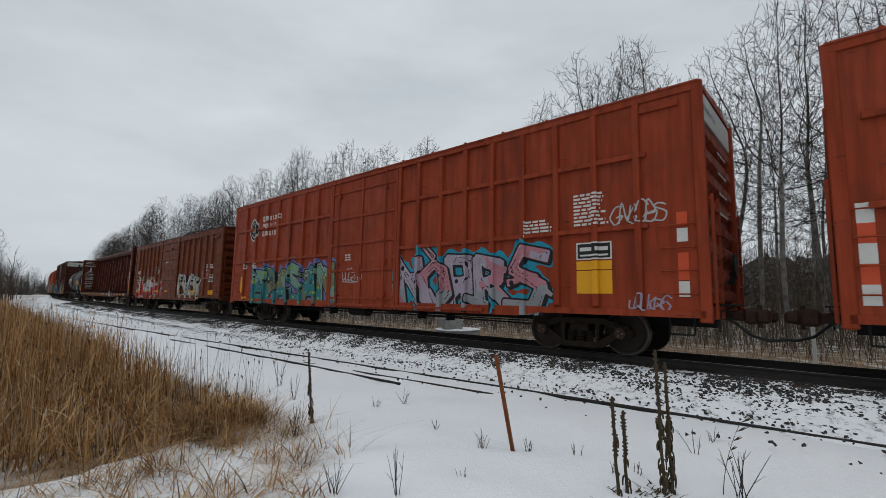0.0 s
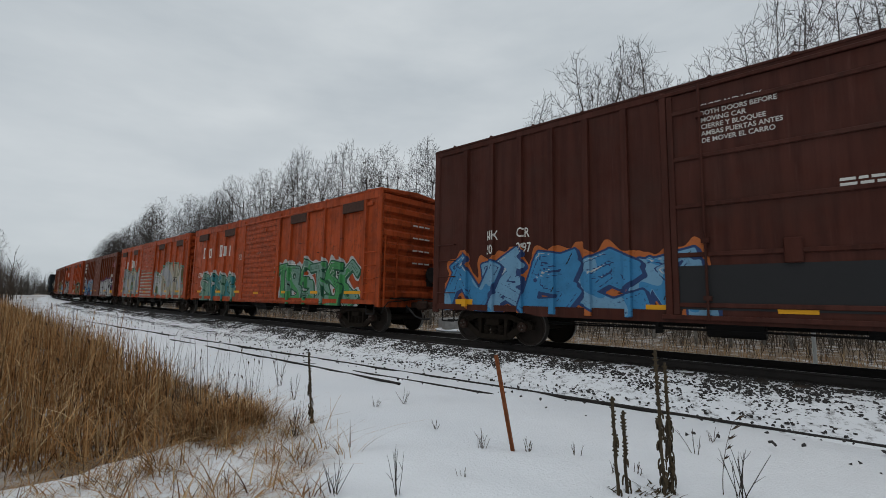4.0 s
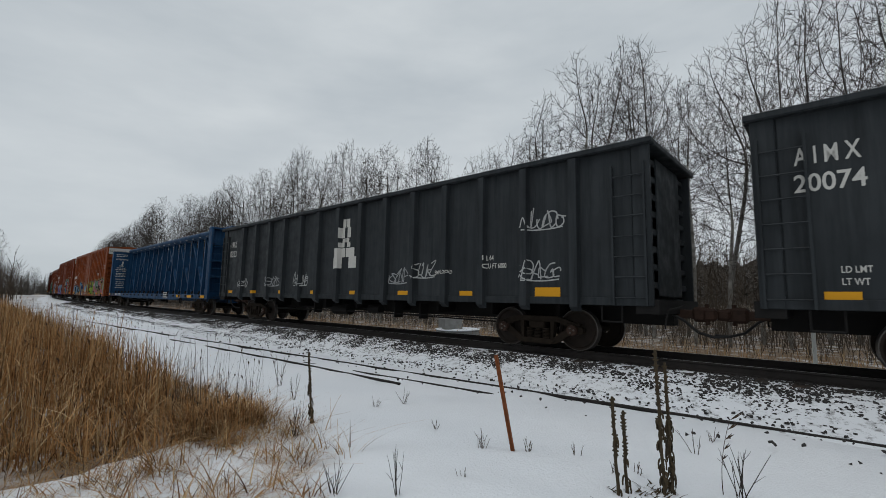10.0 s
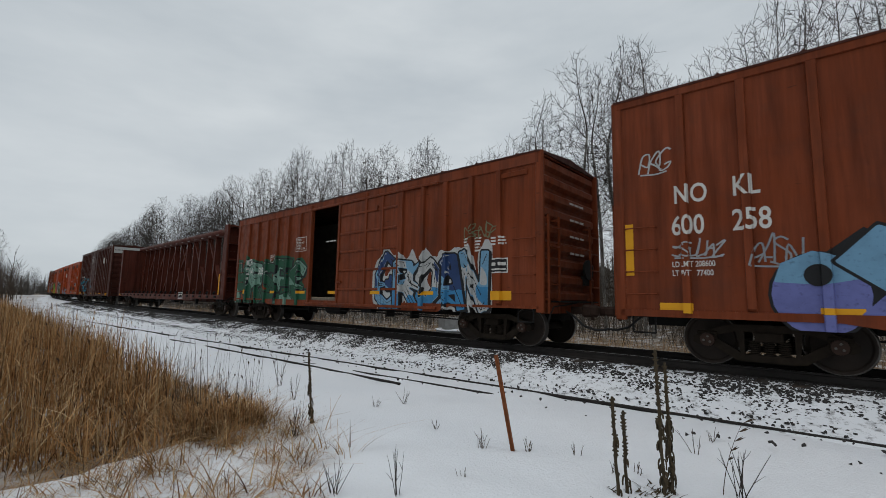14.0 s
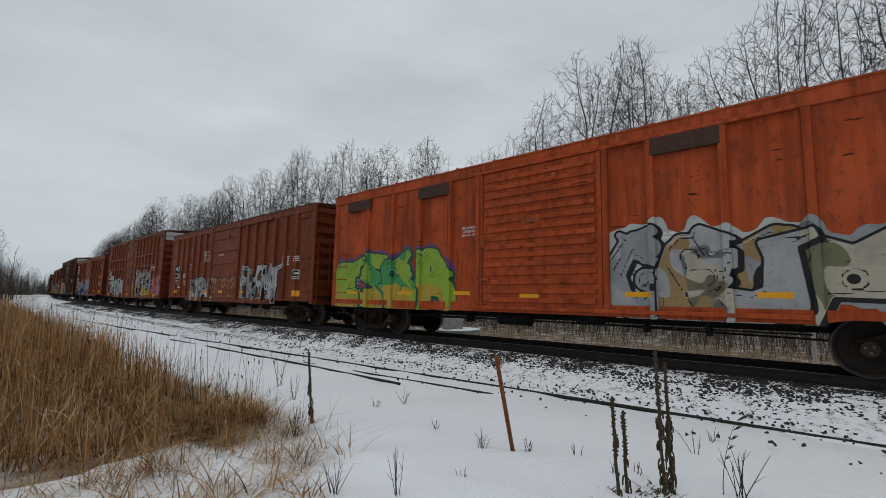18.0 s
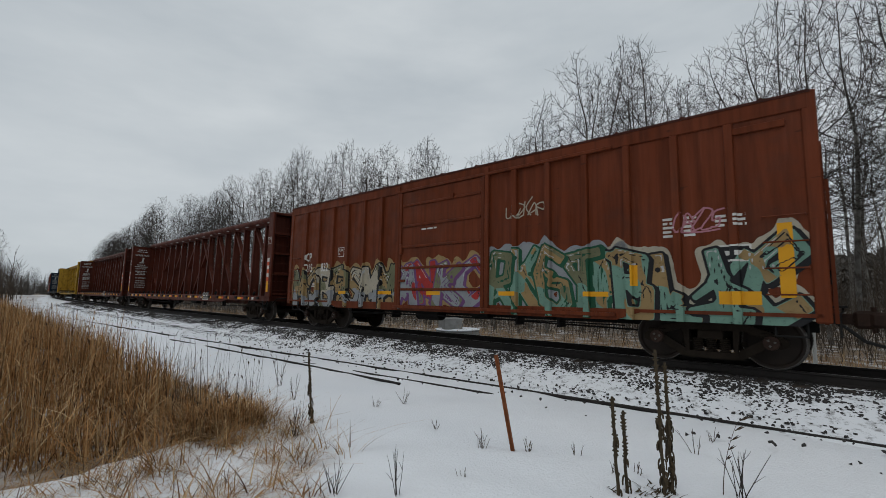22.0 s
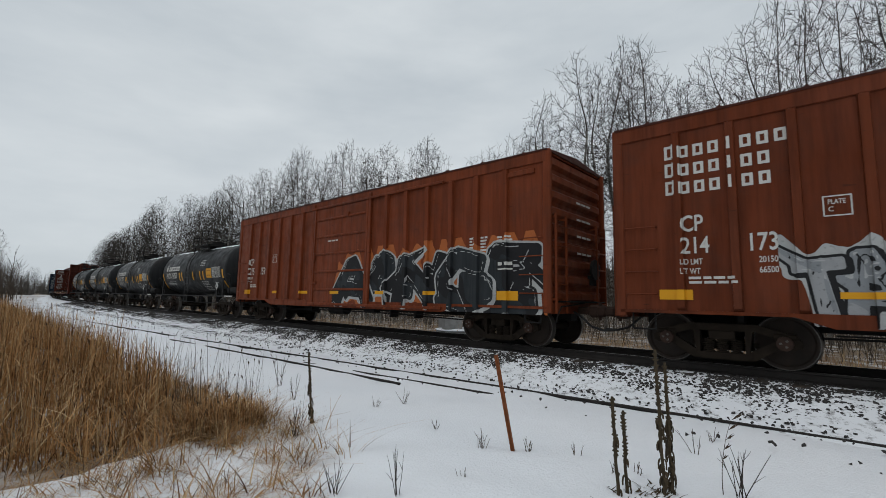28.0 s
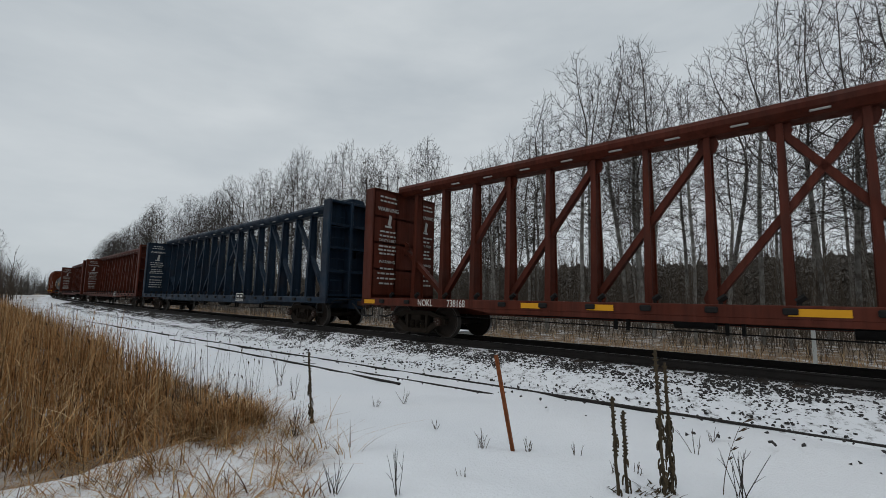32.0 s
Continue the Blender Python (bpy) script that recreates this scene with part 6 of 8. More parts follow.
MAROON_BEAM = "empty maroon centerbeam flatcar with warning notices"
TRAIN = [
    dict(n=1, R=-9.26, L=19.2, zt=5.18, paint="red", kind="double", ribs=(7, 7), zend=0.85, tc=7.1, label="tall red boxcar with ribbed sides and a striped corner",
         battens=(2.55, 3.9), tags=[(-9.0, -8.0, 2.9, 3.5, "white")], slabs=[(-9.45, -9.25, 1.1 + 0.3 * i, 1.4 + 0.3 * i, ORANGEREF if i % 2 else WHITE) for i in range(5)]),
    dict(n=2, R=11.79, L=19.23, zt=5.18, paint="red", kind="double", door=(-1.75, 1.65), ribs=(7, 8), zend=0.85, tc=7.1, excess=True, battens=(2.55, 3.95),
         label="tall red 60-foot boxcar with double doors and graffiti",
         g=[(-7.6, -1.5, 0.76, 2.3, 6, ["mint", "teal", "olive"], "black", "violet", dict(second="teal", word="EPASAN", dots="lime", fat=0.32)),
            (1.7, 6.5, 0.76, 2.3, 5, ["lilac", "pink", "lilac"], "black", "cyan", dict(second="grey"))],
         disc=(-7.75, 3.95, 0.42), E=[(-7.0, 4.25, 0.22, 8), (-7.0, 3.93, 0.22, 7), (-7.0, 3.61, 0.22, 7)],
         T=[("220", -8.6, 2.25, 0.24), ("096", -7.75, 2.25, 0.24)],
         tags=[(8.0, 9.0, 2.55, 3.1, "white"), (-1.0, 0.2, 1.5, 2.1, "white"), (8.3, 9.4, 0.95, 1.2, "lilac")],
         bars=[(7.2, 3.35, 0.75, 9), (6.0, 2.9, 0.7, 5), (-0.9, 2.5, 0.4, 3)], plates=[(7.25, 1.95, 0.75, 0.36)],
         slabs=[(7.25, 8.0, 1.25, 1.72, YELLOW), (7.25, 8.0, 1.74, 1.92, YELLOW), (9.2, 9.38, 2.5, 2.75, ORANGEREF), (9.2, 9.38, 2.2, 2.45, WHITE), (9.2, 9.38, 1.5, 2.0, ORANGEREF),
                (9.2, 9.38, 1.2, 1.48, WHITE), (-8.8, -8.45, 1.2, 1.9, YELLOW)], ref=[(-8.3, 0.98, 0.3, 0.1)]),
    cp_brown(3, 28.95, "224417", [(-6.7, -1.3, 0.76, 1.95, 3, ["red", "white", "red"], "white", "olive", dict(second="red", word="AOK", jag=0.2, fat=0.42)),
                                  (1.75, 5.15, 0.78, 2.28, 5, ["white", "cream", "white"], "black", "", dict(word="ESKOS", soft=0.8, fat=0.36))], zend=1.05, zt=4.45,
             tags=[(5.3, 6.6, 1.9, 2.35, "pink"), (-2.6, -1.7, 2.3, 2.75, "white")], label="mineral-brown boxcar with red and white graffiti"),
    beam(4, 53.18, "beam", MAROON_BEAM, stripe=True, T=[("SOO", -8.9, 0.885, 0.17), ("601117", -7.9, 0.885, 0.17), ("LD LMT 225300", 1.0, 0.96, 0.075), ("IH 11-7  IL 73-0", 3.2, 0.90, 0.11)]),
    tank(5, 66.9, "PROX 15142", 11.7, wt=["LD LMT  204500 LB  92750 KG", "LT WT     58500 LB  26550 KG", "PRO                        05-2002"], drum=False, coat=["INTERIOR     COATING", "", "PRO                 12-2017", "EXTERIOR     COATING", "", "PRO                 12-2017"]),
    nkcr(6, 84.38, "50297", [(-7.3, -1.4, 0.80, 2.05, 5, ["blue", "sky", "blue"], "navy", "orange"), (1.75, 7.3, 0.8, 1.98, 5, ["tan", "tan", "cream"], "black", "blue", dict(word="VANTE"))],
         tags=[(5.9, 6.9, 2.1, 2.6, "yellow"), (6.9, 7.6, 1.3, 1.7, "white")], slabs=[(-1.9, 1.7, 0.98, 1.75, BLACK)]),
    cp_orange(7, 102.4, "211204", [(-6.5, -2.5, 0.8, 2.15, 4, ["mint", "teal"], "dkgreen", "white"), (1.5, 6.8, 0.8, 2.3, 6, ["green", "mint"], "dkgreen", "white")]),
    cp_orange(8, 119.1, "211120", [(-6.3, -1.6, 0.8, 2.7, 4, ["grey", "silver", "cream"], "olive", "mint", dict(fat=0.36, lw=0.03)), (-1.4, 3.3, 0.8, 2.6, 4, ["white", "cream", "grey"], "olive", "mint", dict(fat=0.36, lw=0.03)),
                                   (3.4, 7.2, 0.8, 2.8, 3, ["silver", "cream"], "olive", "mint", dict(fat=0.36))]),
    cp_brown(9, 136.43, "216100", [(-6.2, -1.7, 0.78, 2.15, 5, ["sky", "grey", "sky"], "navy", "lilac", dict(second="sky", jag=0.2)), (2.0, 6.75, 0.78, 2.2, 5, ["white", "silver"], "black", "purple", dict(word="GREVE", fat=0.44, lw=0.035))], old=True,
             zt=4.46, label="mineral-brown boxcar with white and purple graffiti", tags=[(6.3, 7.4, 3.2, 3.8, "pink"), (5.5, 6.0, 1.8, 2.1, "white")]),
    cp_orange(10, 154.02, "211156", [(-6.9, -1.6, 0.8, 2.35, 5, ["grey", "silver", "cream"], "black", "black", dict(word="TMICE", fat=0.34)), (4.7, 7.5, 0.8, 2.1, 3, ["olive", "olive"], "black", "olive", dict(fat=0.26)),
                                     ], faded=[(1.6, 4.9, 0.8, 2.0, ["cream", "tan", "purple"], 9), (-1.4, 1.5, 0.8, 1.1, ["cream", "red"], 2)], tags=[(-0.3, 1.0, 1.2, 1.9, "cyan"), (2.2, 4.5, 1.9, 2.4, "white")]),
    cp_brown(11, 171.14, "215618", weights=("201500", "66500"), g=[(1.6, 6.3, 0.75, 2.42, 5, ["tan", "tan", "olive"], "black", "tan", dict(word="AYAKR", second="grey", fat=0.32))], paint="redbrown",
             zt=4.55, tags=[(-7.1, -6.7, 1.3, 1.7, "grey"), (-3.5, -2.9, 2.0, 2.35, "sky"), (-1.0, -0.35, 1.95, 2.25, "white"), (0.0, 0.9, 1.95, 2.25, "white")],
             notes=[(-2.6, 3.25, 0.72, NOTE)], mural=[("sky", "grey", [(-0.1, 1.75), (0.5, 1.5), (1.2, 1.72), (1.6, 2.2), (2.0, 2.3), (2.1, 0.95), (1.5, 0.8), (1.2, 1.3), (0.6, 1.3), (0.1, 1.2), (0.5, 1.42)]),
                    ("sky", "grey", [(5.6, 2.1), (6.2, 1.95), (6.6, 1.7), (7.3, 1.8), (7.6, 1.5), (7.5, 0.8), (6.3, 0.8), (5.7, 1.5)])],
             label="red-brown boxcar with pale blue and tan graffiti"),
    tank(12, 183.9, "GATX 6297", 11.3, wt=["LD LMT  208100 LB  94400 KG", "LT WT     54900 LB  24900 KG"], emblem=False, drum=False, label="black tank car with yellow markings and a top platform"),
    dict(n=13, R=205.30, L=19.78, zt=4.25, type="gondola", label="charcoal high-sided gondola with white lettering",
         T=[("IL 64", 5.9, 2.05, 0.12), ("CU FT 6000", 5.9, 1.85, 0.12), ("20074", -9.28, 2.86, 0.28, dict(wide=0.86)), ("A I M X", -9.25, 3.30, 0.28, dict(wide=0.60)), ("LD LMT", -8.8, 1.58, 0.10), ("LT WT", -8.8, 1.40, 0.10)],
         tags=[(4.3, 5.2, 1.5, 2.1, "silver"), (5.8, 6.6, 2.1, 2.6, "white")], bars=[(4.3, 2.25, 0.7, 2), (-5.9, 1.9, 0.4, 2)],
         ref=[(-8.8 + i * 2.35, 1.24, 0.42, 0.12) for i in range(7)] + [(7.6, 1.26, 0.62, 0.24)]),
    dict(n=14, R=226.51, L=19.78, zt=4.27, type="gondola", label="charcoal high-sided gondola with silver tags",
         T=[("IL 64", 5.9, 2.05, 0.12), ("CU FT 6000", 5.9, 1.85, 0.12), ("EMPTY LOAD", 4.2, 1.75, 0.1), ("20323", -9.28, 2.86, 0.28, dict(wide=0.86)), ("A I M X", -9.25, 3.30, 0.28, dict(wide=0.60))],
         tags=[(2.3, 3.2, 1.35, 2.1, "silver"), (3.4, 4.2, 1.6, 2.15, "white"), (7.0, 8.2, 2.7, 3.1, "white"), (6.9, 8.1, 1.4, 2.1, "white"), (-8.1, -6.6, 1.3, 2.0, "white"), (-5.3, -3.9, 1.4, 2.0, "silver"), (-3.2, -1.6, 1.3, 2.1, "white")],
         ref=[(-8.8 + i * 2.35, 1.24, 0.42, 0.12) for i in range(7)] + [(7.6, 1.26, 0.62, 0.24)]),
    beam(15, 250.93, "blue", "empty blue centerbeam flatcar with white warning notices", T=[("NOKL", -8.8, 0.89, 0.18, dict(wide=0.85)), ("735928", -7.72, 0.89, 0.18, dict(wide=0.85))],
         ref=[(-10.9, 0.97, 0.5, 0.12), (-9.4, 0.97, 0.5, 0.12), (6.9, 0.97, 0.7, 0.14), (8.7, 0.97, 0.7, 0.14), (10.6, 0.97, 0.7, 0.14)]),
    dict(n=16, R=271.72, L=18.78, zt=5.18, paint="rustorange", kind="plug", ribs=(8, 9), zend=0.85, tc=7.15, excess=True, label="tall rusty orange-brown boxcar covered in bright graffiti low down",
         g=[(-8.4, -4.9, 0.77, 1.95, 4, ["sky", "grey", "sky"], "black", "", dict(second="cream", word="OIDO", soft=0.9, fat=0.4, lw=0.05)), (-4.6, 0.6, 0.77, 2.15, 4, ["sky", "sky"], "navy", "tan", dict(second="cream", word="SIRA", soft=0.8, fat=0.36, lw=0.08)), (0.8, 4.2, 0.77, 2.2, 4, ["lime", "yellow", "olive"], "dkgreen", "olive", dict(second="lime")),
            (4.2, 9.2, 0.77, 2.2, 6, ["pink", "tan", "mint", "pink"], "black", "tan", dict(second="pink", fat=0.36, jag=0.15))],
         tags=[(7.9, 9.0, 3.0, 3.9, "white")], T=[("18", -8.42, 2.07, 0.27), ("238", -7.82, 2.08, 0.31)], notes=[(-6.1, 3.22, 0.36, ["PLATE", "F"], 0.075)], slabs=[(-8.52, -8.10, 2.55, 2.84, WHITE), (-7.80, -7.36, 2.60, 2.89, WHITE), (7.2, 7.9, 1.7, 2.1, YELLOW)],
         bars=[(5.9, 2.9, 0.8, 3), (-8.5, 1.98, 0.5, 2), (0.1, 3.9, 0.5, 3)], plates=[(7.2, 1.3)], ref=std_ref(18.78, 1.0)),
    dict(n=17, R=292.64, L=18.83, zt=5.15, paint="redbrown", kind="plug", ribs=(7, 8), zend=0.85, tc=7.15, excess=True, label="tall red-brown 60-foot boxcar with blue and cream graffiti",
         mural=[("black", "", [(-5.9, 2.25), (-5.2, 1.6), (-4.0, 1.2), (-2.9, 1.6), (-1.9, 0.8), (-6.4, 0.8), (-6.7, 1.6)]),
                ("orange", "black", [(-5.35, 1.95), (-5.2, 2.35), (-4.75, 2.28), (-4.2, 2.2), (-4.25, 1.2), (-4.6, 1.15)]),
                ("violet", "black", blob(-6.45, 1.25, 0.62, 0.95)), ("sky", "", [(-7.0, 1.45), (-6.9, 1.75), (-6.5, 1.93), (-6.1, 1.8), (-5.9, 1.5), (-6.4, 1.4)]),
                ("sky", "black", [(-6.25, 1.75), (-5.75, 2.27), (-5.15, 1.95), (-4.95, 1.35), (-5.6, 1.2)]), ("violet", "", [(-6.1, 0.85), (-5.6, 1.4), (-4.9, 1.35), (-4.3, 0.8), (-5.3, 0.72)]),
                ("sky", "black", [(-4.2, 2.1), (-3.85, 2.35), (-3.4, 1.95), (-3.2, 1.3), (-4.15, 1.2)]), ("violet", "", [(-4.15, 1.2), (-3.2, 1.3), (-2.75, 1.2), (-3.0, 0.75), (-4.3, 0.75)]),
                ("sky", "black", blob(-2.45, 1.5, 0.55)), ("black", "", blob(-2.45, 1.5, 0.16)), ("violet", "", [(-2.95, 1.15), (-2.2, 1.0), (-1.75, 0.72), (-2.9, 0.72)]), ("black", "", blob(-6.45, 1.55, 0.17))],
         g=[(1.9, 6.6, 0.77, 2.5, 5, ["cream", "tan", "blue", "red", "cream"], "black", "mint", dict(word="ONSAA", fat=0.34, jag=0.2))],
         T=[("NO", -8.42, 2.91, 0.34), ("KL", -7.5, 2.94, 0.34), ("600", -8.47, 2.33, 0.35), ("258", -7.52, 2.34, 0.36), ("LD LMT 208600", -8.48, 1.74, 0.10), ("LT WT   77400", -8.48, 1.58, 0.10)],
         tags=[(-9.0, -8.5, 3.4, 4.1, "white"), (-8.45, -7.6, 1.93, 2.2, "silver"), (-7.3, -6.6, 1.75, 2.1, "grey"), (8.0, 9.0, 3.0, 3.6, "pink"), (8.0, 9.1, 1.2, 1.6, "white"), (-0.6, 0.4, 1.7, 2.4, "yellow")],
         bars=[(5.6, 2.9, 0.7, 3), (7.2, 2.9, 0.7, 2), (-0.9, 4.5, 1.0, 4)], plates=[(6.9, 1.85)], slabs=[(-9.3, -9.15, 1.6, 2.6, YELLOW), (9.1, 9.25, 1.3, 2.6, YELLOW)], ref=std_ref(18.83, 1.0)),
    cp_brown(18, 310.0, "214503", [(-7.7, -1.85, 0.76, 2.6, 5, ["dkgreen", "mint", "dkgreen"], "black", "dkgreen", dict(second="dkgreen")), (2.2, 6.3, 0.76, 2.3, 5, ["navy", "sky", "white"], "black", "white", dict(second="blue", jag=0.18))],
             paint="redbrown", zt=4.55, open=1.68, notes=[(-2.75, 3.3, 0.75, NOTE)], label="red-brown boxcar with its door slid open and green graffiti", tags=[(5.6, 6.6, 2.6, 3.0, "olive")],
             door_label="sliding door standing half open"),
    beam(19, 332.54, "beam", "empty rust-red centerbeam flatcar with tapered posts", L=21.05, zt=4.54, warn=False, posts=16, ref=[(-9.8, 0.97, 0.5, 0.12), (9.9, 1.6, 0.12, 1.0)]),
    nkcr(20, 352.03, "50398", [(-5.6, -2.0, 0.80, 2.3, 4, ["maroonish"], "cyan", "", dict(word="JESA", lw=0.085, soft=0.9, fat=0.36))], L=16.0, tags=[(-1.9, -1.2, 2.0, 2.4, "cyan"), (-1.2, -0.3, 1.5, 2.0, "cyan"), (-7.2, -6.4, 1.9, 2.3, "cyan"), (-6.2, -5.6, 1.9, 2.3, "cyan"), (1.0, 1.6, 2.0, 2.4, "pink")]),
    cp_orange(21, 369.56, "211185", [], faded=[(-7.3, -2.0, 0.80, 1.45, ["grey", "sky", "tan", "black"], 3), (1.9, 7.4, 0.8, 1.2, ["grey", "tan"], 5)], tags=[(4.6, 5.6, 2.6, 3.2, "olive"), (6.6, 7.3, 1.0, 1.4, "cream"), (6.9, 7.5, 2.55, 2.95, "cream")],
              slabs=[(2.0, 3.3, 1.3, 1.75, RUSTPLATE), (4.6, 5.8, 1.3, 1.7, RUSTPLATE), (-5.3, -4.6, 1.3, 1.7, RUSTPLATE)]),
    cp_orange(22, 387.38, "211242", [(-7.7, -2.6, 0.78, 2.4, 4, ["lime", "lime", "green"], "dkgreen", "purple", dict(fat=0.38, word="ESBA", second="yellow", soft=0.6)), (1.6, 4.6, 0.78, 2.4, 3, ["grey", "silver", "tan"], "black", "white", dict(soft=0.9, fat=0.42)), (3.1, 7.6, 0.78, 2.2, 3, ["silver", "cream", "olive"], "black", "grey", dict(fat=0.40, word="UHK"))], E=[]),
    cp_brown(23, 404.42, "214687", [(-4.6, -1.2, 0.77, 2.0, 4, ["grey", "silver"], "black", "", dict(second="white", word="ITAE", fat=0.34)), (1.9, 5.4, 0.77, 2.3, 5, ["white", "grey"], "black", "", dict(second="grey")), (-1.3, 1.8, 1.0, 1.95, 3, ["redbrownish"], "tan", "", dict(lw=0.02))],
             paint="redbrown", zt=4.55, notes=[(-2.75, 3.3, 0.75, NOTE)], weights=("202800", "65200"), boxed=True, label="red-brown boxcar with grey graffiti"),
    dict(n=24, R=421.99, L=15.53, zt=5.14, paint="redbrown", kind="plug", ribs=(6, 6), zend=0.84, tc=6.2, excess=True, battens=(2.98, 3.72), label="tall red-brown boxcar with horizontal battens and silver graffiti",
         g=[(-6.25, -1.7, 0.76, 2.12, 5, ["silver", "white", "silver"], "black", "purple", dict(word="ASUME", fat=0.43, lw=0.07)), (1.2, 5.2, 0.76, 2.6, 4, ["cream", "grey", "silver"], "black", "lilac", dict(soft=0.8, second="yellow")), (5.2, 7.5, 0.76, 2.3, 3, ["pink", "orange"], "purple", "")],
         T=[("COER", -6.9, 2.60, 0.22, dict(mat=BLACK, off=0.013)), ("173", -6.82, 2.2, 0.22, dict(mat=BLACK, off=0.013)), ("112", -5.72, 2.2, 0.22, dict(mat=BLACK, off=0.016))], slabs=[(-7.0, -6.02, 2.55, 2.87, WHITE), (-6.9, -6.3, 2.15, 2.47, WHITE), (-5.8, -5.22, 2.15, 2.47, WHITE)], bars=[(5.5, 2.9, 0.8, 4), (-6.9, 1.95, 0.8, 2)], plates=[(5.6, 1.6)], ref=std_ref(15.53, 1.0)),
    cp_brown(25, 439.95, "216994", [(-7.4, 1.6, 0.77, 2.3, 9, ["grey", "silver", "sky", "grey"], "black", "tan", dict(second="navy", word="OSKARTE"))], old=True, paint="redbrown", zt=4.52, tags=[(6.6, 7.4, 3.2, 3.9, "mint")],
             label="red-brown boxcar with pale grey and blue graffiti"),
    nkcr(26, 457.98, "50298", [(-6.3, -1.2, 0.80, 2.15, 4, ["pink", "pink"], "lilac", "yellow", dict(second="tan", word="PANA", fat=0.44, lw=0.05, jag=0.12))], tags=[(4.4, 5.7, 1.2, 1.8, "pink")], mural=[("cyan", "navy", [(-7.4, 0.9), (-6.8, 1.1), (-6.4, 1.7), (-5.9, 1.9), (-5.9, 1.1), (-6.4, 0.8)]), ("navy", "", [(-7.1, 0.92), (-6.6, 1.1), (-6.2, 1.6), (-6.2, 1.4), (-6.5, 0.9)]), ("cyan", "navy", [(-1.6, 2.0), (-0.9, 2.15), (-0.5, 1.5), (0.3, 1.1), (0.3, 0.82), (-0.8, 0.82), (-1.3, 1.5)]), ("navy", "", [(-1.3, 1.9), (-0.9, 1.95), (-0.6, 1.3), (0.2, 0.95), (-0.7, 1.1)])]),
    cp_brown(27, 475.36, "215832", [(-7.4, -1.7, 0.76, 2.1, 7, ["olive", "tan", "cream"], "black", "tan", dict(second="grey")), (-1.6, 1.4, 0.9, 2.1, 4, ["grey", "red", "olive"], "purple", "tan"), (1.6, 5.0, 0.76, 2.3, 5, ["olive", "mint", "tan"], "dkgreen", "grey", dict(second="mint")),
                                    (4.7, 7.6, 0.76, 2.2, 4, ["mint", "tan", "mint"], "black", "cream", dict(word="BLIC", fat=0.34, second="mint"))], zt=4.5, tags=[(2.1, 4.4, 2.7, 3.7, "cream"), (5.8, 6.6, 2.4, 2.7, "pink")],
             slabs=[(7.3, 7.5, 1.2, 2.4, YELLOW), (5.0, 5.12, 1.4, 1.8, YELLOW)], label="brown boxcar with faded cream and green graffiti"),
    beam(28, 499.65, "beam", MAROON_BEAM, T=[("SOO", -8.9, 0.885, 0.17), ("601514", -7.9, 0.885, 0.17), ("IH 11-7  IL 73-0", 3.2, 0.90, 0.11)], stripe=True),
    beam(29, 524.17, "beam", MAROON_BEAM, T=[("601317", -7.9, 0.885, 0.17), ("IH 11-7  IL 73-0", 3.2, 0.90, 0.11)], stripe=True),
    beam(30, 548.57, "yellow", "empty weathered yellow centerbeam flatcar", warn=False, T=[("TTZ", -8.75, 0.90, 0.15, dict(off=0.014)), ("84797", -7.75, 0.90, 0.15, dict(off=0.014))], slabs=[(-8.95, -6.9, 0.88, 1.08, BLACK)], bars=[(-6.6, 1.07, 1.2, 3)], E=[(1.0, 0.885, 0.17, 3)]),
    beam(31, 573.0, "navy", "empty dark-navy centerbeam flatcar"),
    cp_brown(32, 590.13, "214173", weights=("201500", "66500"), g=[(-5.1, -2.2, 0.77, 1.92, 5, ["silver", "grey"], "black", "white", dict(fat=0.34)), (1.4, 7.6, 0.77, 2.35, 7, ["red", "orange", "red"], "white", "sky", dict(fat=0.28, jag=0.15))], old=True, zt=4.55, label="brown boxcar with orange and white graffiti"),
    cp_brown(33, 607.31, "215159", [(-0.1, 7.6, 0.77, 2.4, 5, ["black", "charcoalish"], "white", "orange", dict(word="AANGE", fat=0.36, lw=0.05, jag=0.34, soft=0.5))], paint="redbrown", zt=4.54, label="red-brown boxcar with black, teal and orange graffiti"),
    tank(34, 619.96, "PROX 16757"), tank(35, 632.9, "PROX 17097", wt=["LD LMT  206700 LB  93750 KG", "LT WT     56300 LB  25500 KG", "                          10-2012"]), tank(36, 645.8, "PROX 17044"), tank(37, 658.7, "PROX 15137", drum=False, wt=["LD LMT  204900 LB  92950 KG", "LT WT     58100 LB  26350 KG", "NEW                       05-1993"]),
    # the ref strip at x = 4.5 draws a smear of yellow spray paint
    beam(38, 683.09, "beam", MAROON_BEAM, T=[("NOKL", -8.8, 0.885, 0.18, dict(wide=0.8)), ("738168", -7.72, 0.885, 0.18, dict(wide=0.8)), ("LD LMT 225800", 1.35, 0.985, 0.085), ("LT WT     60200", 1.35, 0.875, 0.085)], ref=[(-10.9, 0.97, 0.5, 0.12), (-5.2, 0.97, 0.5, 0.12), (-3.6, 0.97, 0.55, 0.12), (-0.2, 0.97, 0.75, 0.12), (4.5, 0.96, 0.9, 0.14), (8.5, 0.97, 0.9, 0.14)]),
    beam(39, 707.72, "navy", "empty navy-blue centerbeam flatcar with a white notice"),
    beam(40, 732.0, "beam", MAROON_BEAM), beam(41, 756.4, "beam", MAROON_BEAM),
    tank(42, 770.0, "PROX 17101"),
    cp_brown(43, 787.2, "", []), cp_brown(44, 804.4, "", []),
]
SPRAY["maroonish"], SPRAY["redbrownish"], SPRAY["charcoalish"] = P["maroon"], P["redbrown"], P["charcoal"]
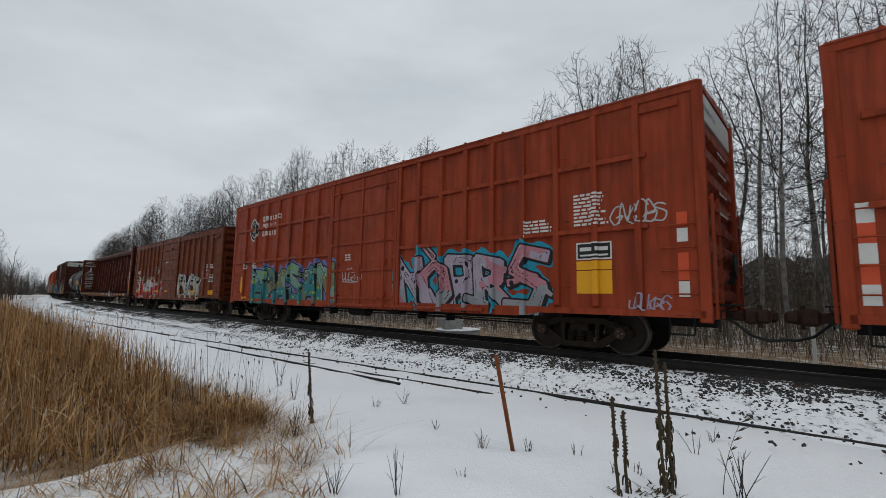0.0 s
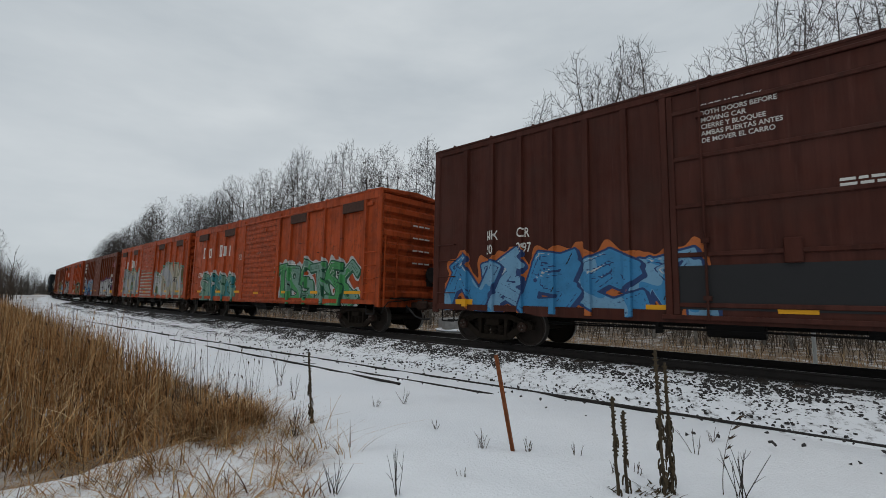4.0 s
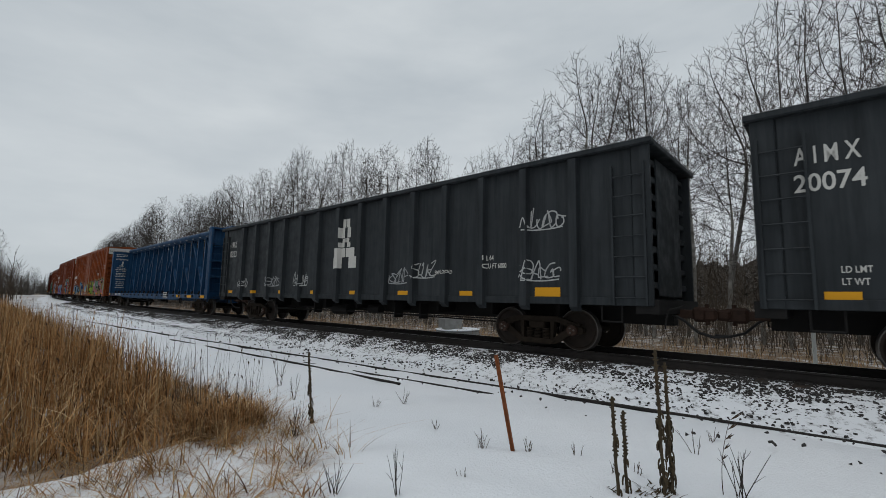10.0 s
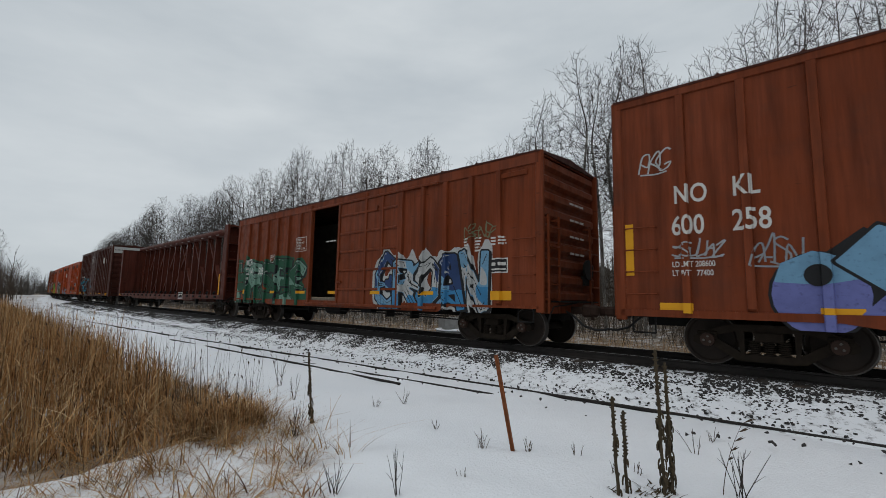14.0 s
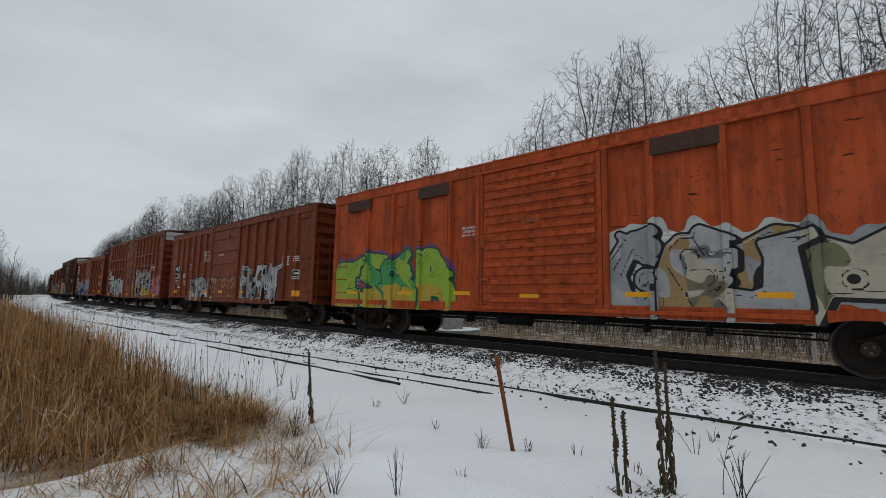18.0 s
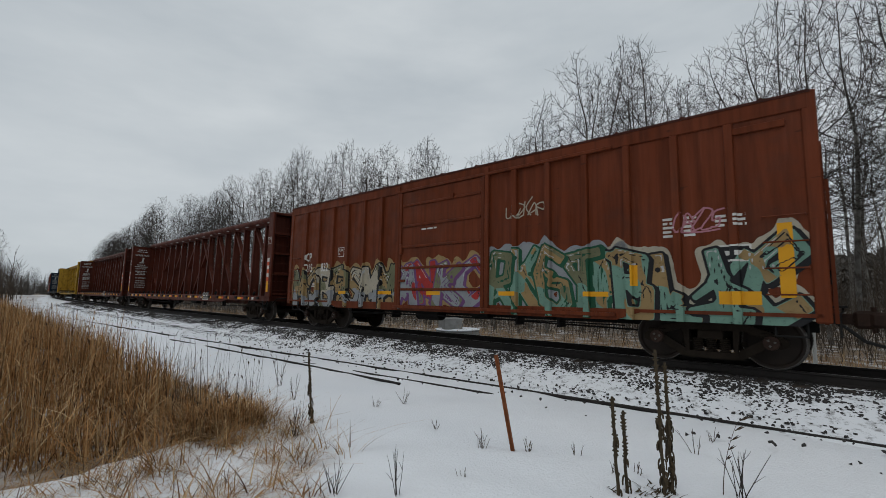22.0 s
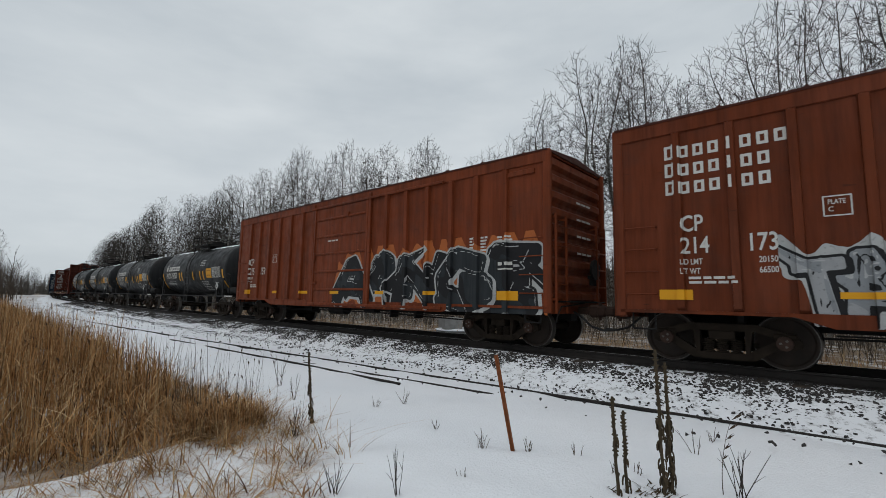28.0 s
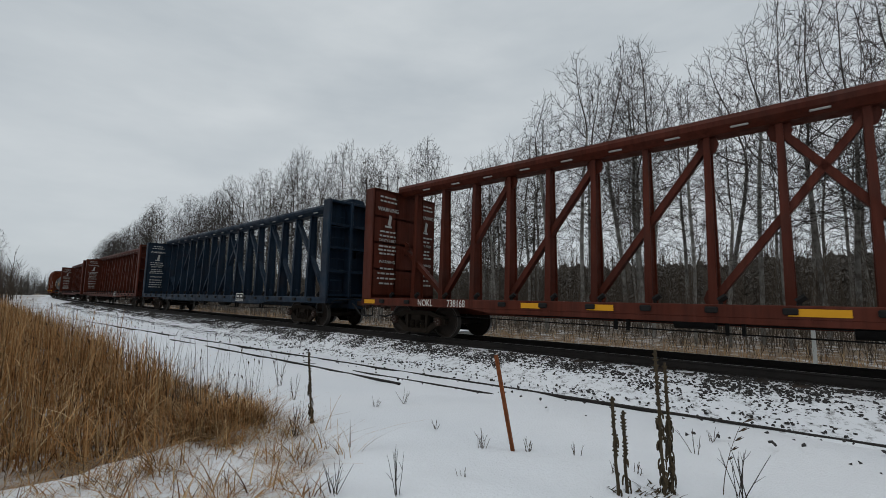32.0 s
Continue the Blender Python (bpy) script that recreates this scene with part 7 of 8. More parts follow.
MAKERS = {"boxcar": boxcar, "gondola": gondola, "beam": centerbeam, "tank": tank_car}
CARS = [(c, MAKERS[c.get("type", "boxcar")](c)) for c in TRAIN]

# ---- woods beyond the line ----
BARK = plain("grey_poplar_bark", (0.250, 0.240, 0.220), 0.9, 0.55, 3.5, base2=(0.060, 0.053, 0.046))
TWIG = plain("dark_bare_twigs", (0.046, 0.039, 0.034), 0.9, 0.35, 2.0)
BRUSH = plain("grey_brown_brush", (0.085, 0.066, 0.050), 0.9, 0.4, 2.0)
# distant spruce: aerial haze is mixed into this lightened grey-brown
NEEDLE = plain("hazed_conifer", (0.108, 0.096, 0.083), 0.9, 0.4, 1.5)
STRAW = straw_mat("dry_reed_straw", [(0.038, 0.018, 0.008), (0.165, 0.075, 0.028), (0.360, 0.182, 0.068), (0.440, 0.225, 0.085), (0.600, 0.400, 0.205)])
STRAW2 = straw_mat("pale_dead_grass", [(0.120, 0.066, 0.028), (0.400, 0.250, 0.115), (0.640, 0.480, 0.280)])
HUSK = plain("brown_seed_heads", (0.070, 0.046, 0.029), 0.9, 0.4, 4.0)


def twig_tube(m, pts, radii, n=3, mi=0):
    """A tapered bent tube through points."""
    base = len(m.v)
    for i, p in enumerate(pts):
        d = (pts[min(i + 1, len(pts) - 1)] - pts[max(i - 1, 0)]).normalized()
        a = d.orthogonal().normalized()
        b = d.cross(a)
        r = radii[i]
        for k in range(n):
            c = 6.2832 * k / n
            q = p + (a * math.cos(c) + b * math.sin(c)) * r
            m.v.append((q.x, q.y, q.z))
    for i in range(len(pts) - 1):
        for k in range(n):
            j = (k + 1) % n
            m.f.append((base + i * n + k, base + i * n + j, base + (i + 1) * n + j, base + (i + 1) * n + k))
            m.m.append(mi)


def limb(rng, p, d, length, segs, bend, up):
    """Points of a limb that wanders and bends upwards."""
    pts = [p.copy()]
    d = d.normalized()
    for i in range(segs):
        d = (d + Vector((rng.uniform(-bend, bend), rng.uniform(-bend, bend), rng.uniform(-bend * 0.6, bend * 0.6) + up))).normalized()
        p = p + d * (length / segs)
        pts.append(p)
    return pts


def bare_tree(seed, h, wide=0.17, foot=0.34, stem=0.62, lean=0.0, count=900):
    """A bare poplar: limbs grow towards points scattered through the crown's room, thickening downwards."""
    rng = random.Random(seed)
    rs = np.random.RandomState(seed)
    step = 0.30
    # the crown's room: an egg, widest a little above its middle, with uneven lobes
    pts = []
    lobes = [(rng.uniform(0, 6.28), rng.uniform(foot + 0.1, 0.85), rng.uniform(0.75, 1.25)) for _ in range(5)]
    while len(pts) < count:
        k = rs.uniform(foot, 1.0)
        a = rs.uniform(0, 6.2832)
        f = (k - foot) / (1 - foot)
        rad = h * wide * (math.sin(math.pi * min(1.0, f ** 0.72 * 0.93 + 0.06)) ** 0.6) * (0.92 + 0.16 * math.sin(2 * a + seed))
        for la, lk, lr in lobes:
            rad *= 1 + (lr - 1) * max(0.0, math.cos(a - la)) * math.exp(-((k - lk) / 0.15) ** 2)
        r = rad * rs.uniform(0.0, 1.0) ** 0.55
        pts.append((math.cos(a) * r + lean * h * f, math.sin(a) * r, k * h))
    A = np.array(pts)
    # the stem
    nodes, up = [Vector((0, 0, -0.3))], [-1]
    d = Vector((rng.uniform(-0.04, 0.04), rng.uniform(-0.04, 0.04), 1))
    while nodes[-1].z < h * stem:
        d = (d + Vector((rng.uniform(-0.045, 0.045) + lean * 0.15, rng.uniform(-0.045, 0.045), 0.08))).normalized()
        nodes.append(nodes[-1] + d * step * 1.3)
        up.append(len(nodes) - 2)
    kids = {}
    for i, u in enumerate(up):
        kids.setdefault(u, []).append(i)
    N = np.array([tuple(q) for q in nodes])
    D = np.linalg.norm(A[:, None] - N[None], axis=2)
    near, dist = D.argmin(1), D.min(1)
    for turn in range(90):
        live = dist < 4.2 if turn < 25 else dist < 2.2
        if not live.any():
            break
        fresh = []
        for n in np.unique(near[live]):
            if len(kids.get(int(n), ())) > 3:
                continue
            to = A[live & (near == n)] - N[n]
            g = (to / (np.linalg.norm(to, axis=1)[:, None] + 1e-6)).mean(0)
            g = g / (np.linalg.norm(g) + 1e-6) + np.array((0, 0, 0.30)) + rs.normal(0, 0.09, 3)
            q = N[n] + g / (np.linalg.norm(g) + 1e-6) * step * rs.uniform(0.75, 1.2)
            kids.setdefault(int(n), []).append(len(up))
            up.append(int(n))
            fresh.append(q)
        if not fresh:
            break
        base = len(N)
        N = np.vstack([N, np.array(fresh)])
        DD = np.linalg.norm(A[:, None] - N[None, base:], axis=2)
        k = DD.argmin(1)
        m = DD[np.arange(len(A)), k]
        near, dist = np.where(m < dist, base + k, near), np.minimum(dist, m)
        keep = dist > 0.34
        A, near, dist = A[keep], near[keep], dist[keep]
        if not len(A):
            break
    # thickness from the tips down
    P3 = [Vector(q) for q in N]
    for _ in range(5):
        P3 = [q if up[i] < 0 or not kids.get(i) else q * 0.5 + P3[up[i]] * 0.25 + P3[kids[i][0]] * 0.25 for i, q in enumerate(P3)]
    R = [0.0] * len(P3)
    for i in range(len(P3) - 1, -1, -1):
        c = kids.get(i, ())
        R[i] = 0.0085 if not c else sum(R[j] ** 2.25 for j in c) ** (1 / 2.25)
    top = R[0]
    r0 = h * 0.0062
    R = [0.0065 + (r0 - 0.0065) * ((r - 0.0085) / (top - 0.0085)) ** 1.25 for r in R]
    trunk, crown = Mesh(), Mesh()
    # each limb is one run that follows its thickest child
    runs = [(-1, 0)]
    while runs:
        u, i = runs.pop()
        run = [u, i] if u >= 0 else [i]
        while kids.get(i):
            c = sorted(kids[i], key=lambda j: -R[j])
            runs += [(i, j) for j in c[1:]]
            i = c[0]
            run.append(i)
        thick = R[run[1]] if len(run) > 1 else 0
        radii = [min(R[j], thick) for j in run]
        ps = [P3[j] for j in run]
        last = max((k for k in range(len(run)) if R[run[k]] > 0.040), default=0) if u < 0 else 0
        if u < 0 and last > 1:
            twig_tube(trunk, ps[:last + 1], radii[:last + 1], 8)
            twig_tube(crown, ps[last:], radii[last:], 5)
        elif len(ps) > 1:
            twig_tube(crown, ps, radii, 5 if thick > 0.03 else 3)
        # thin twigs that leave by turns to either side and curl upwards
        for k in range(1, len(run)):
            if radii[k] > 0.021:
                continue
            d = (ps[k] - ps[k - 1]).normalized()
            side = d.orthogonal().normalized()
            side = Matrix.Rotation(rng.uniform(0, 6.28), 3, d) @ side
            for w in range(2 if k == len(run) - 1 else rng.choice((1, 1, 2))):
                ln = rng.uniform(0.20, 0.52)
                g = (d + side * rng.uniform(0.5, 1.0) * (1 if w else -1)).normalized()
                a = ps[k] + (ps[k - 1] - ps[k]) * rng.random() * 0.7
                b = a + g * ln * 0.5
                c = b + (g + Vector((rng.uniform(-0.2, 0.2), rng.uniform(-0.2, 0.2), 0.20))).normalized() * ln * 0.5
                twig_tube(crown, [a, b, c], [0.0066, 0.0062, 0.0046], 3)
    return trunk.data("trunk", BARK, True), crown.data("crown", TWIG)


# height, crown width, crown foot and stem as shares of the height, lean
KINDS = ((14.0, 0.17, 0.36, 0.70, 0.0), (14.0, 0.20, 0.30, 0.52, 0.01), (14.0, 0.14, 0.34, 0.80, -0.01), (13.0, 0.22, 0.28, 0.45, 0.02),
         (14.0, 0.15, 0.42, 0.74, 0.02), (13.0, 0.18, 0.40, 0.60, -0.02), (10.0, 0.21, 0.22, 0.50, 0.0), (13.5, 0.16, 0.30, 0.66, 0.01))
TREES = [bare_tree(100 + i, *k) for i, k in enumerate(KINDS)]


def plant_tree(x, y, k, turn, size, label, group):
    z = float(ground_height(x, y)[0])
    t = thing("bare_tree", label, "tree", group, at=pose(x, y, z, 0, 0, turn) @ Matrix.Diagonal((size, size, size, 1)))
    part("trunk", TREES[k][0], None, t, "grey-white bark")
    part("crown", TREES[k][1], None, t, "bare twigs")
    return t


def wood_edge(s):
    """Where the woods begin beyond the line."""
    return -11.5 + 3.2 * float(smooth_step(8, 24, s)) + 1.6 * float(smooth_step(40, 70, s))


# how tall the wood's edge stands along the line: metres along it, metres over the rails
CANOPY = ((-30, 16.5), (-8.6, 16.2), (-7.6, 15.4), (-6.8, 13.4), (-4.4, 12.4), (-3.2, 15.0), (-1.8, 16.4), (0.5, 16.4), (2.4, 15.3), (4.5, 13.8), (6.5, 12.0), (8.0, 10.2), (8.8, 10.6), (9.8, 14.0),
          (11, 12.8), (13, 12.6), (16, 13.0), (20, 13.6), (23, 14.4), (26, 15.2), (30, 12.8), (36, 14.4), (44, 14.4), (50, 13.2), (60, 15.6), (68, 16.2), (80, 14.6), (100, 14.0), (160, 16.0))
_front = [(s, beside(s, wood_edge(s) - 2.0)) for s in np.arange(-30, 160, 0.5)]
_bearing = np.array([p.x / p.y for _, p in _front])
_order = np.argsort(_bearing)


def room_above(p):
    """The height over the rails to which the woods reach at a place."""
    k = float(np.interp(p.x / p.y, _bearing[_order], _order))
    s, f = _front[int(k)]
    edge = float(np.interp(s, [a for a, _ in CANOPY], [b for _, b in CANOPY]))
    return EYE_Z + (edge - EYE_Z) * max(0.8, math.hypot(p.x, p.y) / math.hypot(f.x, f.y))


def build_woods():
    rng = random.Random(21)

    def grow(p, share, label, group, kinds=(0, 1, 2, 3, 4, 5, 7), most=17.5):
        k = rng.choice(kinds)
        h = min(most, (room_above(p) + 0.95) * share)
        plant_tree(p.x, p.y, k, rng.uniform(0, 360), h / KINDS[k][0], label, group)

    s = -27.0
    while s < 150:
        grow(beside(s, wood_edge(s) - rng.random() ** 1.3 * 5.0), rng.uniform(0.84, 1.02), "tall bare poplar with a pale trunk at the wood's edge", "trees along the line")
        s += (rng.uniform(0.55, 1.2) if s < 8 else rng.uniform(0.45, 0.95)) * (1 + max(0, s) * 0.016)
    for i in range(92):
        s = -30 + 190 * rng.random() ** 1.25
        grow(beside(s, wood_edge(s) - 5 - rng.random() ** 0.8 * 32), rng.uniform(0.55, 0.84), "bare grey tree standing deep in the woods", "trees along the line", range(8))
    # the other side of the line, far along the curve
    for i in range(72):
        s, u = rng.uniform(80, 330), 9 + rng.random() * 60
        p = beside(s, u)
        if p.x / max(p.y, 1) > -0.78 or p.y < 60:
            continue
        k = rng.randrange(8)
        plant_tree(p.x, p.y, k, rng.uniform(0, 360), rng.uniform(0.62, 0.9), "bare dark tree far along the line", "trees across the line")
    for x, y, k in ((-47.5, 45.0, 3), (-53.0, 52.0, 5), (-60, 55, 1)):
        plant_tree(x, y, k, 40 * k, 0.72, "bare tree beyond the reeds", "trees across the line")


build_woods()


def conifer(m, rng, x, y, z, h):
    """A ragged spruce: many thin drooping boughs in whorls."""
    m.cyl((x, y, z), (x, y, z + h), h * 0.012, 0.01, 4)
    tiers = 15
    for t in range(tiers):
        k = t / tiers
        rad = h * 0.17 * (1 - k) ** 0.75 + 0.10
        n = 9 if t < 9 else 6
        a0 = rng.random() * 6
        for b in range(n):
            a = a0 + 6.283 * b / n + rng.uniform(-0.3, 0.3)
            r = rad * rng.uniform(0.55, 1.2)
            zz = z + h * (0.05 + 0.93 * (k + rng.uniform(-0.03, 0.03)))
            w = 0.16 * r + 0.03
            c, s = math.cos(a), math.sin(a)
            dz = -r * rng.uniform(0.05, 0.5)
            m.add([(x, y, zz + 0.1 * r), (x + c * r * 0.6 - s * w, y + s * r * 0.6 + c * w, zz + dz * 0.7), (x + c * r, y + s * r, zz + dz),
                   (x + c * r * 0.6 + s * w, y + s * r * 0.6 - c * w, zz + dz * 0.7)], [(0, 1, 2, 3)])


def build_far_woods():
    rng = random.Random(8)
    m = Mesh()
    for i in range(1500):
        s = -95 + 380 * rng.random()
        u = -46 - rng.random() ** 0.7 * 70
        p = beside(s, u)
        conifer(m, rng, p.x, p.y, -1.2, rng.uniform(5.0, 8.0) * (1 + abs(u) / 180))
    for i in range(620):
        s, u = rng.uniform(110, 420), 11 + rng.random() * 90
        p = beside(s, u)
        if p.x / p.y > -0.80:
            continue
        conifer(m, rng, p.x, p.y, -0.8, rng.uniform(5, 12))
    tagged(part("far_woods", m, NEEDLE), "dark band of distant spruce woods", "woods", kind="stuff")
    # the solid dark of deeper woods behind
    b = Mesh()
    v = []
    n = 900
    for i in range(n + 1):
        s = -160 + 620 * i / n
        p = beside(s, -130 - 12 * math.sin(s * 0.05))
        v += [(p.x, p.y, -2.0), (p.x, p.y, 9.0 + 2.2 * wave(s, 0.0, 0.35, 1.0) + 1.6 * rng.random())]
    b.add(v, [(2 * i, 2 * i + 2, 2 * i + 3, 2 * i + 1) for i in range(n)])
    tagged(part("backdrop", b, NEEDLE), "dark line of woods closing the distance", "backdrop", kind="structure")


build_far_woods()


def build_brush():
    """Saplings and brush under the trees, and the rough grass before them."""
    rng = random.Random(12)
    m = Mesh()
    for i in range(9500):
        s = -22 + 120 * rng.random() ** 1.6
        u = wood_edge(s) + 2.5 - rng.random() ** 1.3 * 24
        p = beside(s, u, -0.95)
        h = rng.uniform(0.7, 3.6) * (0.6 + 0.4 * rng.random())
        st = limb(rng, p, Vector((rng.uniform(-0.25, 0.25), rng.uniform(-0.25, 0.25), 1)), h, 3, 0.12, 0.0)
        r = rng.uniform(0.006, 0.014)
        twig_tube(m, st, [r, r * 0.8, r * 0.6, r * 0.3], 3)
        for b in range(rng.randrange(3, 7)):
            k = rng.randrange(1, 4)
            d = Vector((rng.uniform(-1, 1), rng.uniform(-1, 1), rng.uniform(0.3, 1.1)))
            tw = limb(rng, st[k].lerp(st[k - 1], rng.random()), d, h * rng.uniform(0.15, 0.4), 2, 0.25, 0.05)
            twig_tube(m, tw, [r * 0.6, r * 0.5, r * 0.25], 3)
    for i in range(900):
        s = -24 + 110 * rng.random() ** 1.3
        u = wood_edge(s) - 1 - rng.random() * 26
        p = beside(s, u, -0.95)
        h = rng.uniform(3.0, 6.8)
        st = limb(rng, p, Vector((rng.uniform(-0.12, 0.12), rng.uniform(-0.12, 0.12), 1)), h, 6, 0.06, 0.01)
        r = rng.uniform(0.012, 0.024)
        twig_tube(m, st, [r * (1 - 0.13 * j) for j in range(7)], 4)
        for b in range(rng.randrange(9, 15)):
            k = rng.randrange(2, 6)
            d = Vector((rng.uniform(-1, 1), rng.uniform(-1, 1), rng.uniform(0.6, 1.5)))
            tw = limb(rng, st[k].lerp(st[k + 1], rng.random()), d, h * rng.uniform(0.12, 0.26), 3, 0.18, 0.06)
            twig_tube(m, tw, [r * 0.5, r * 0.42, r * 0.32, r * 0.2], 3)
            for q in range(3):
                fw = limb(rng, tw[rng.randrange(1, 4)], d + Vector((rng.uniform(-1, 1), rng.uniform(-1, 1), 0.3)), h * 0.07, 2, 0.25, 0.06)
                twig_tube(m, fw, [0.006, 0.005, 0.004], 3)
    # the thicket across the line, far along the curve
    for i in range(420):
        y = rng.uniform(58, 115)
        x = -y * rng.uniform(0.885, 1.2)
        if float(track_offset(np.array([x]), np.array([y]))[0][0]) < 6.5:
            continue
        h = rng.uniform(4.0, 8.5)
        st = limb(rng, Vector((x, y, -1.0)), Vector((rng.uniform(-0.1, 0.1), rng.uniform(-0.1, 0.1), 1)), h, 5, 0.08, 0.01)
        r = rng.uniform(0.03, 0.06)
        twig_tube(m, st, [r * (1 - 0.16 * j) for j in range(6)], 4)
        for b in range(16):
            k = rng.randrange(1, 5)
            d = Vector((rng.uniform(-1, 1), rng.uniform(-1, 1), rng.uniform(0.5, 1.5)))
            tw = limb(rng, st[k].lerp(st[k + 1], rng.random()), d, h * rng.uniform(0.12, 0.28), 3, 0.2, 0.06)
            twig_tube(m, tw, [0.024, 0.02, 0.017, 0.012], 3)
    tagged(part("brush", m, BRUSH), "tangled grey-brown brush under the bare trees", "brush", kind="stuff")


build_brush()


def blade(m, rng, p, h, w, lean, droop=0.25, mi=0, segs=3):
    """A flat tapering blade that leans and droops."""
    a = rng.uniform(0, 6.283)
    c, s = math.cos(a), math.sin(a)
    f = rng.uniform(-0.7, 0.7)
    px, py = math.cos(a + 1.57 + f) * w, math.sin(a + 1.57 + f) * w
    base = len(m.v)
    x, y, z = p
    for i in range(segs + 1):
        k = i / segs
        o = lean * k + droop * k * k * h
        zz = z + h * k * (1 - 0.25 * (lean + droop) * k)
        t = 1 - 0.85 * k
        m.v.append((x + c * o - px * t, y + s * o - py * t, zz))
        m.v.append((x + c * o + px * t, y + s * o + py * t, zz))
    for i in range(segs):
        m.f.append((base + 2 * i, base + 2 * i + 1, base + 2 * i + 3, base + 2 * i + 2))
        m.m.append(mi)
    return x + c * (lean + droop * h), y + s * (lean + droop * h), z + h * (1 - 0.25 * (lean + droop))


def plume(m, rng, p, ln, mi):
    """A drooping seed head at a reed's tip."""
    x, y, z = p
    a = rng.uniform(0, 6.28)
    for i in range(5):
        k = i / 5
        w = 0.013 * math.sin(math.pi * (k + 0.15) / 1.2)
        q = Vector((x + math.cos(a) * ln * 0.5 * k * k, y + math.sin(a) * ln * 0.5 * k * k, z + ln * k * 0.8))
        b = a + rng.uniform(1.0, 2.2)
        m.add([(q.x - math.cos(b) * w, q.y - math.sin(b) * w, q.z), (q.x + math.cos(b) * w, q.y + math.sin(b) * w, q.z + 0.01),
               (q.x + math.cos(b) * w * 0.5, q.y + math.sin(b) * w * 0.5, q.z + ln * 0.24), (q.x - math.cos(b) * w * 0.5, q.y - math.sin(b) * w * 0.5, q.z + ln * 0.22)], [(0, 1, 2, 3)], mi)


def build_reeds():
    rng = random.Random(31)
    m = Mesh()
    n = 0
    while n < 25000:
        s = -3.2 + 50 * rng.random() ** 2.2
        u = 7.35 + 8.5 * rng.random() ** 1.2 + 0.45 * wave(s, 3.0, 0.6, 4.0)
        p = beside(s, u)
        clump = wave(p.x, p.y, 2.6, 5.0)
        if p.y < 5.6 - 0.75 * float(smooth_step(-2.8, -4.4, p.x)) + 0.3 * wave(p.x, p.y, 0.9, 2.0) or clump < -0.25 - 0.5 * rng.random():
            continue
        z = -0.56 + 0.05 * wave(p.x, p.y, 0.55)
        edge = min(1.0, 0.30 + (u - 7.2) / 1.3) * min(1.0, 0.12 + max(0, s + 2.6) / 4.0)
        h = (0.30 + 1.06 * edge) * (rng.uniform(0.72, 1.16) if rng.random() < 0.72 else rng.uniform(0.35, 0.8)) * (1.0 + 0.22 * clump + 0.16 * wave(p.x, p.y, 0.7, 7.0))
        far = 1.0 if s < 14 else 1.6
        kind = rng.random()
        if kind < 0.80:
            lean, droop = rng.gauss(0.05, 0.09), rng.uniform(0.0, 0.16)
        elif kind < 0.93:
            lean, droop = rng.uniform(0.15, 0.5), rng.uniform(0.05, 0.35)
        else:
            lean, droop = rng.uniform(0.5, 1.1), rng.uniform(0.1, 0.5)
        tip = blade(m, rng, (p.x, p.y, z), h, rng.choice((0.003, 0.005, 0.006, 0.009, 0.013)) * far, lean, droop, 0 if rng.random() < 0.80 else 1, 4)
        # leaves that hang off the stalk
        if rng.random() < 0.25:
            blade(m, rng, (p.x, p.y, z + h * rng.uniform(0.3, 0.75)), rng.uniform(0.15, 0.35), rng.uniform(0.004, 0.009) * far, rng.uniform(0.10, 0.25), rng.uniform(0.5, 1.6), 0 if rng.random() < 0.5 else 1, 3)
        if rng.random() < 0.035:
            plume(m, rng, tip, rng.uniform(0.06, 0.12), rng.choice((0, 2)))
        n += 1
    tagged(part("reed_bed", m, [STRAW, STRAW2, HUSK]), "dense bed of dry brown reeds beside the line", "reeds", kind="stuff")
    m = Mesh()
    for i in range(900):
        s, u = -2.8 + 42 * rng.random() ** 1.5, 6.75 + 1.5 * rng.random() ** 0.8
        p = beside(s, u)
        tip = blade(m, rng, (p.x, p.y, -0.55), rng.uniform(0.45, 1.2), rng.uniform(0.0042, 0.0062), rng.gauss(0.06, 0.10), rng.uniform(0.02, 0.18), 0, 4)
        if rng.random() < 0.15:
            plume(m, rng, tip, rng.uniform(0.05, 0.09), 0)
    tagged(part("reed_stems", m, [HUSK]), "dark thin reed stems with seed heads along the snow", "reeds", kind="stuff")


build_reeds()


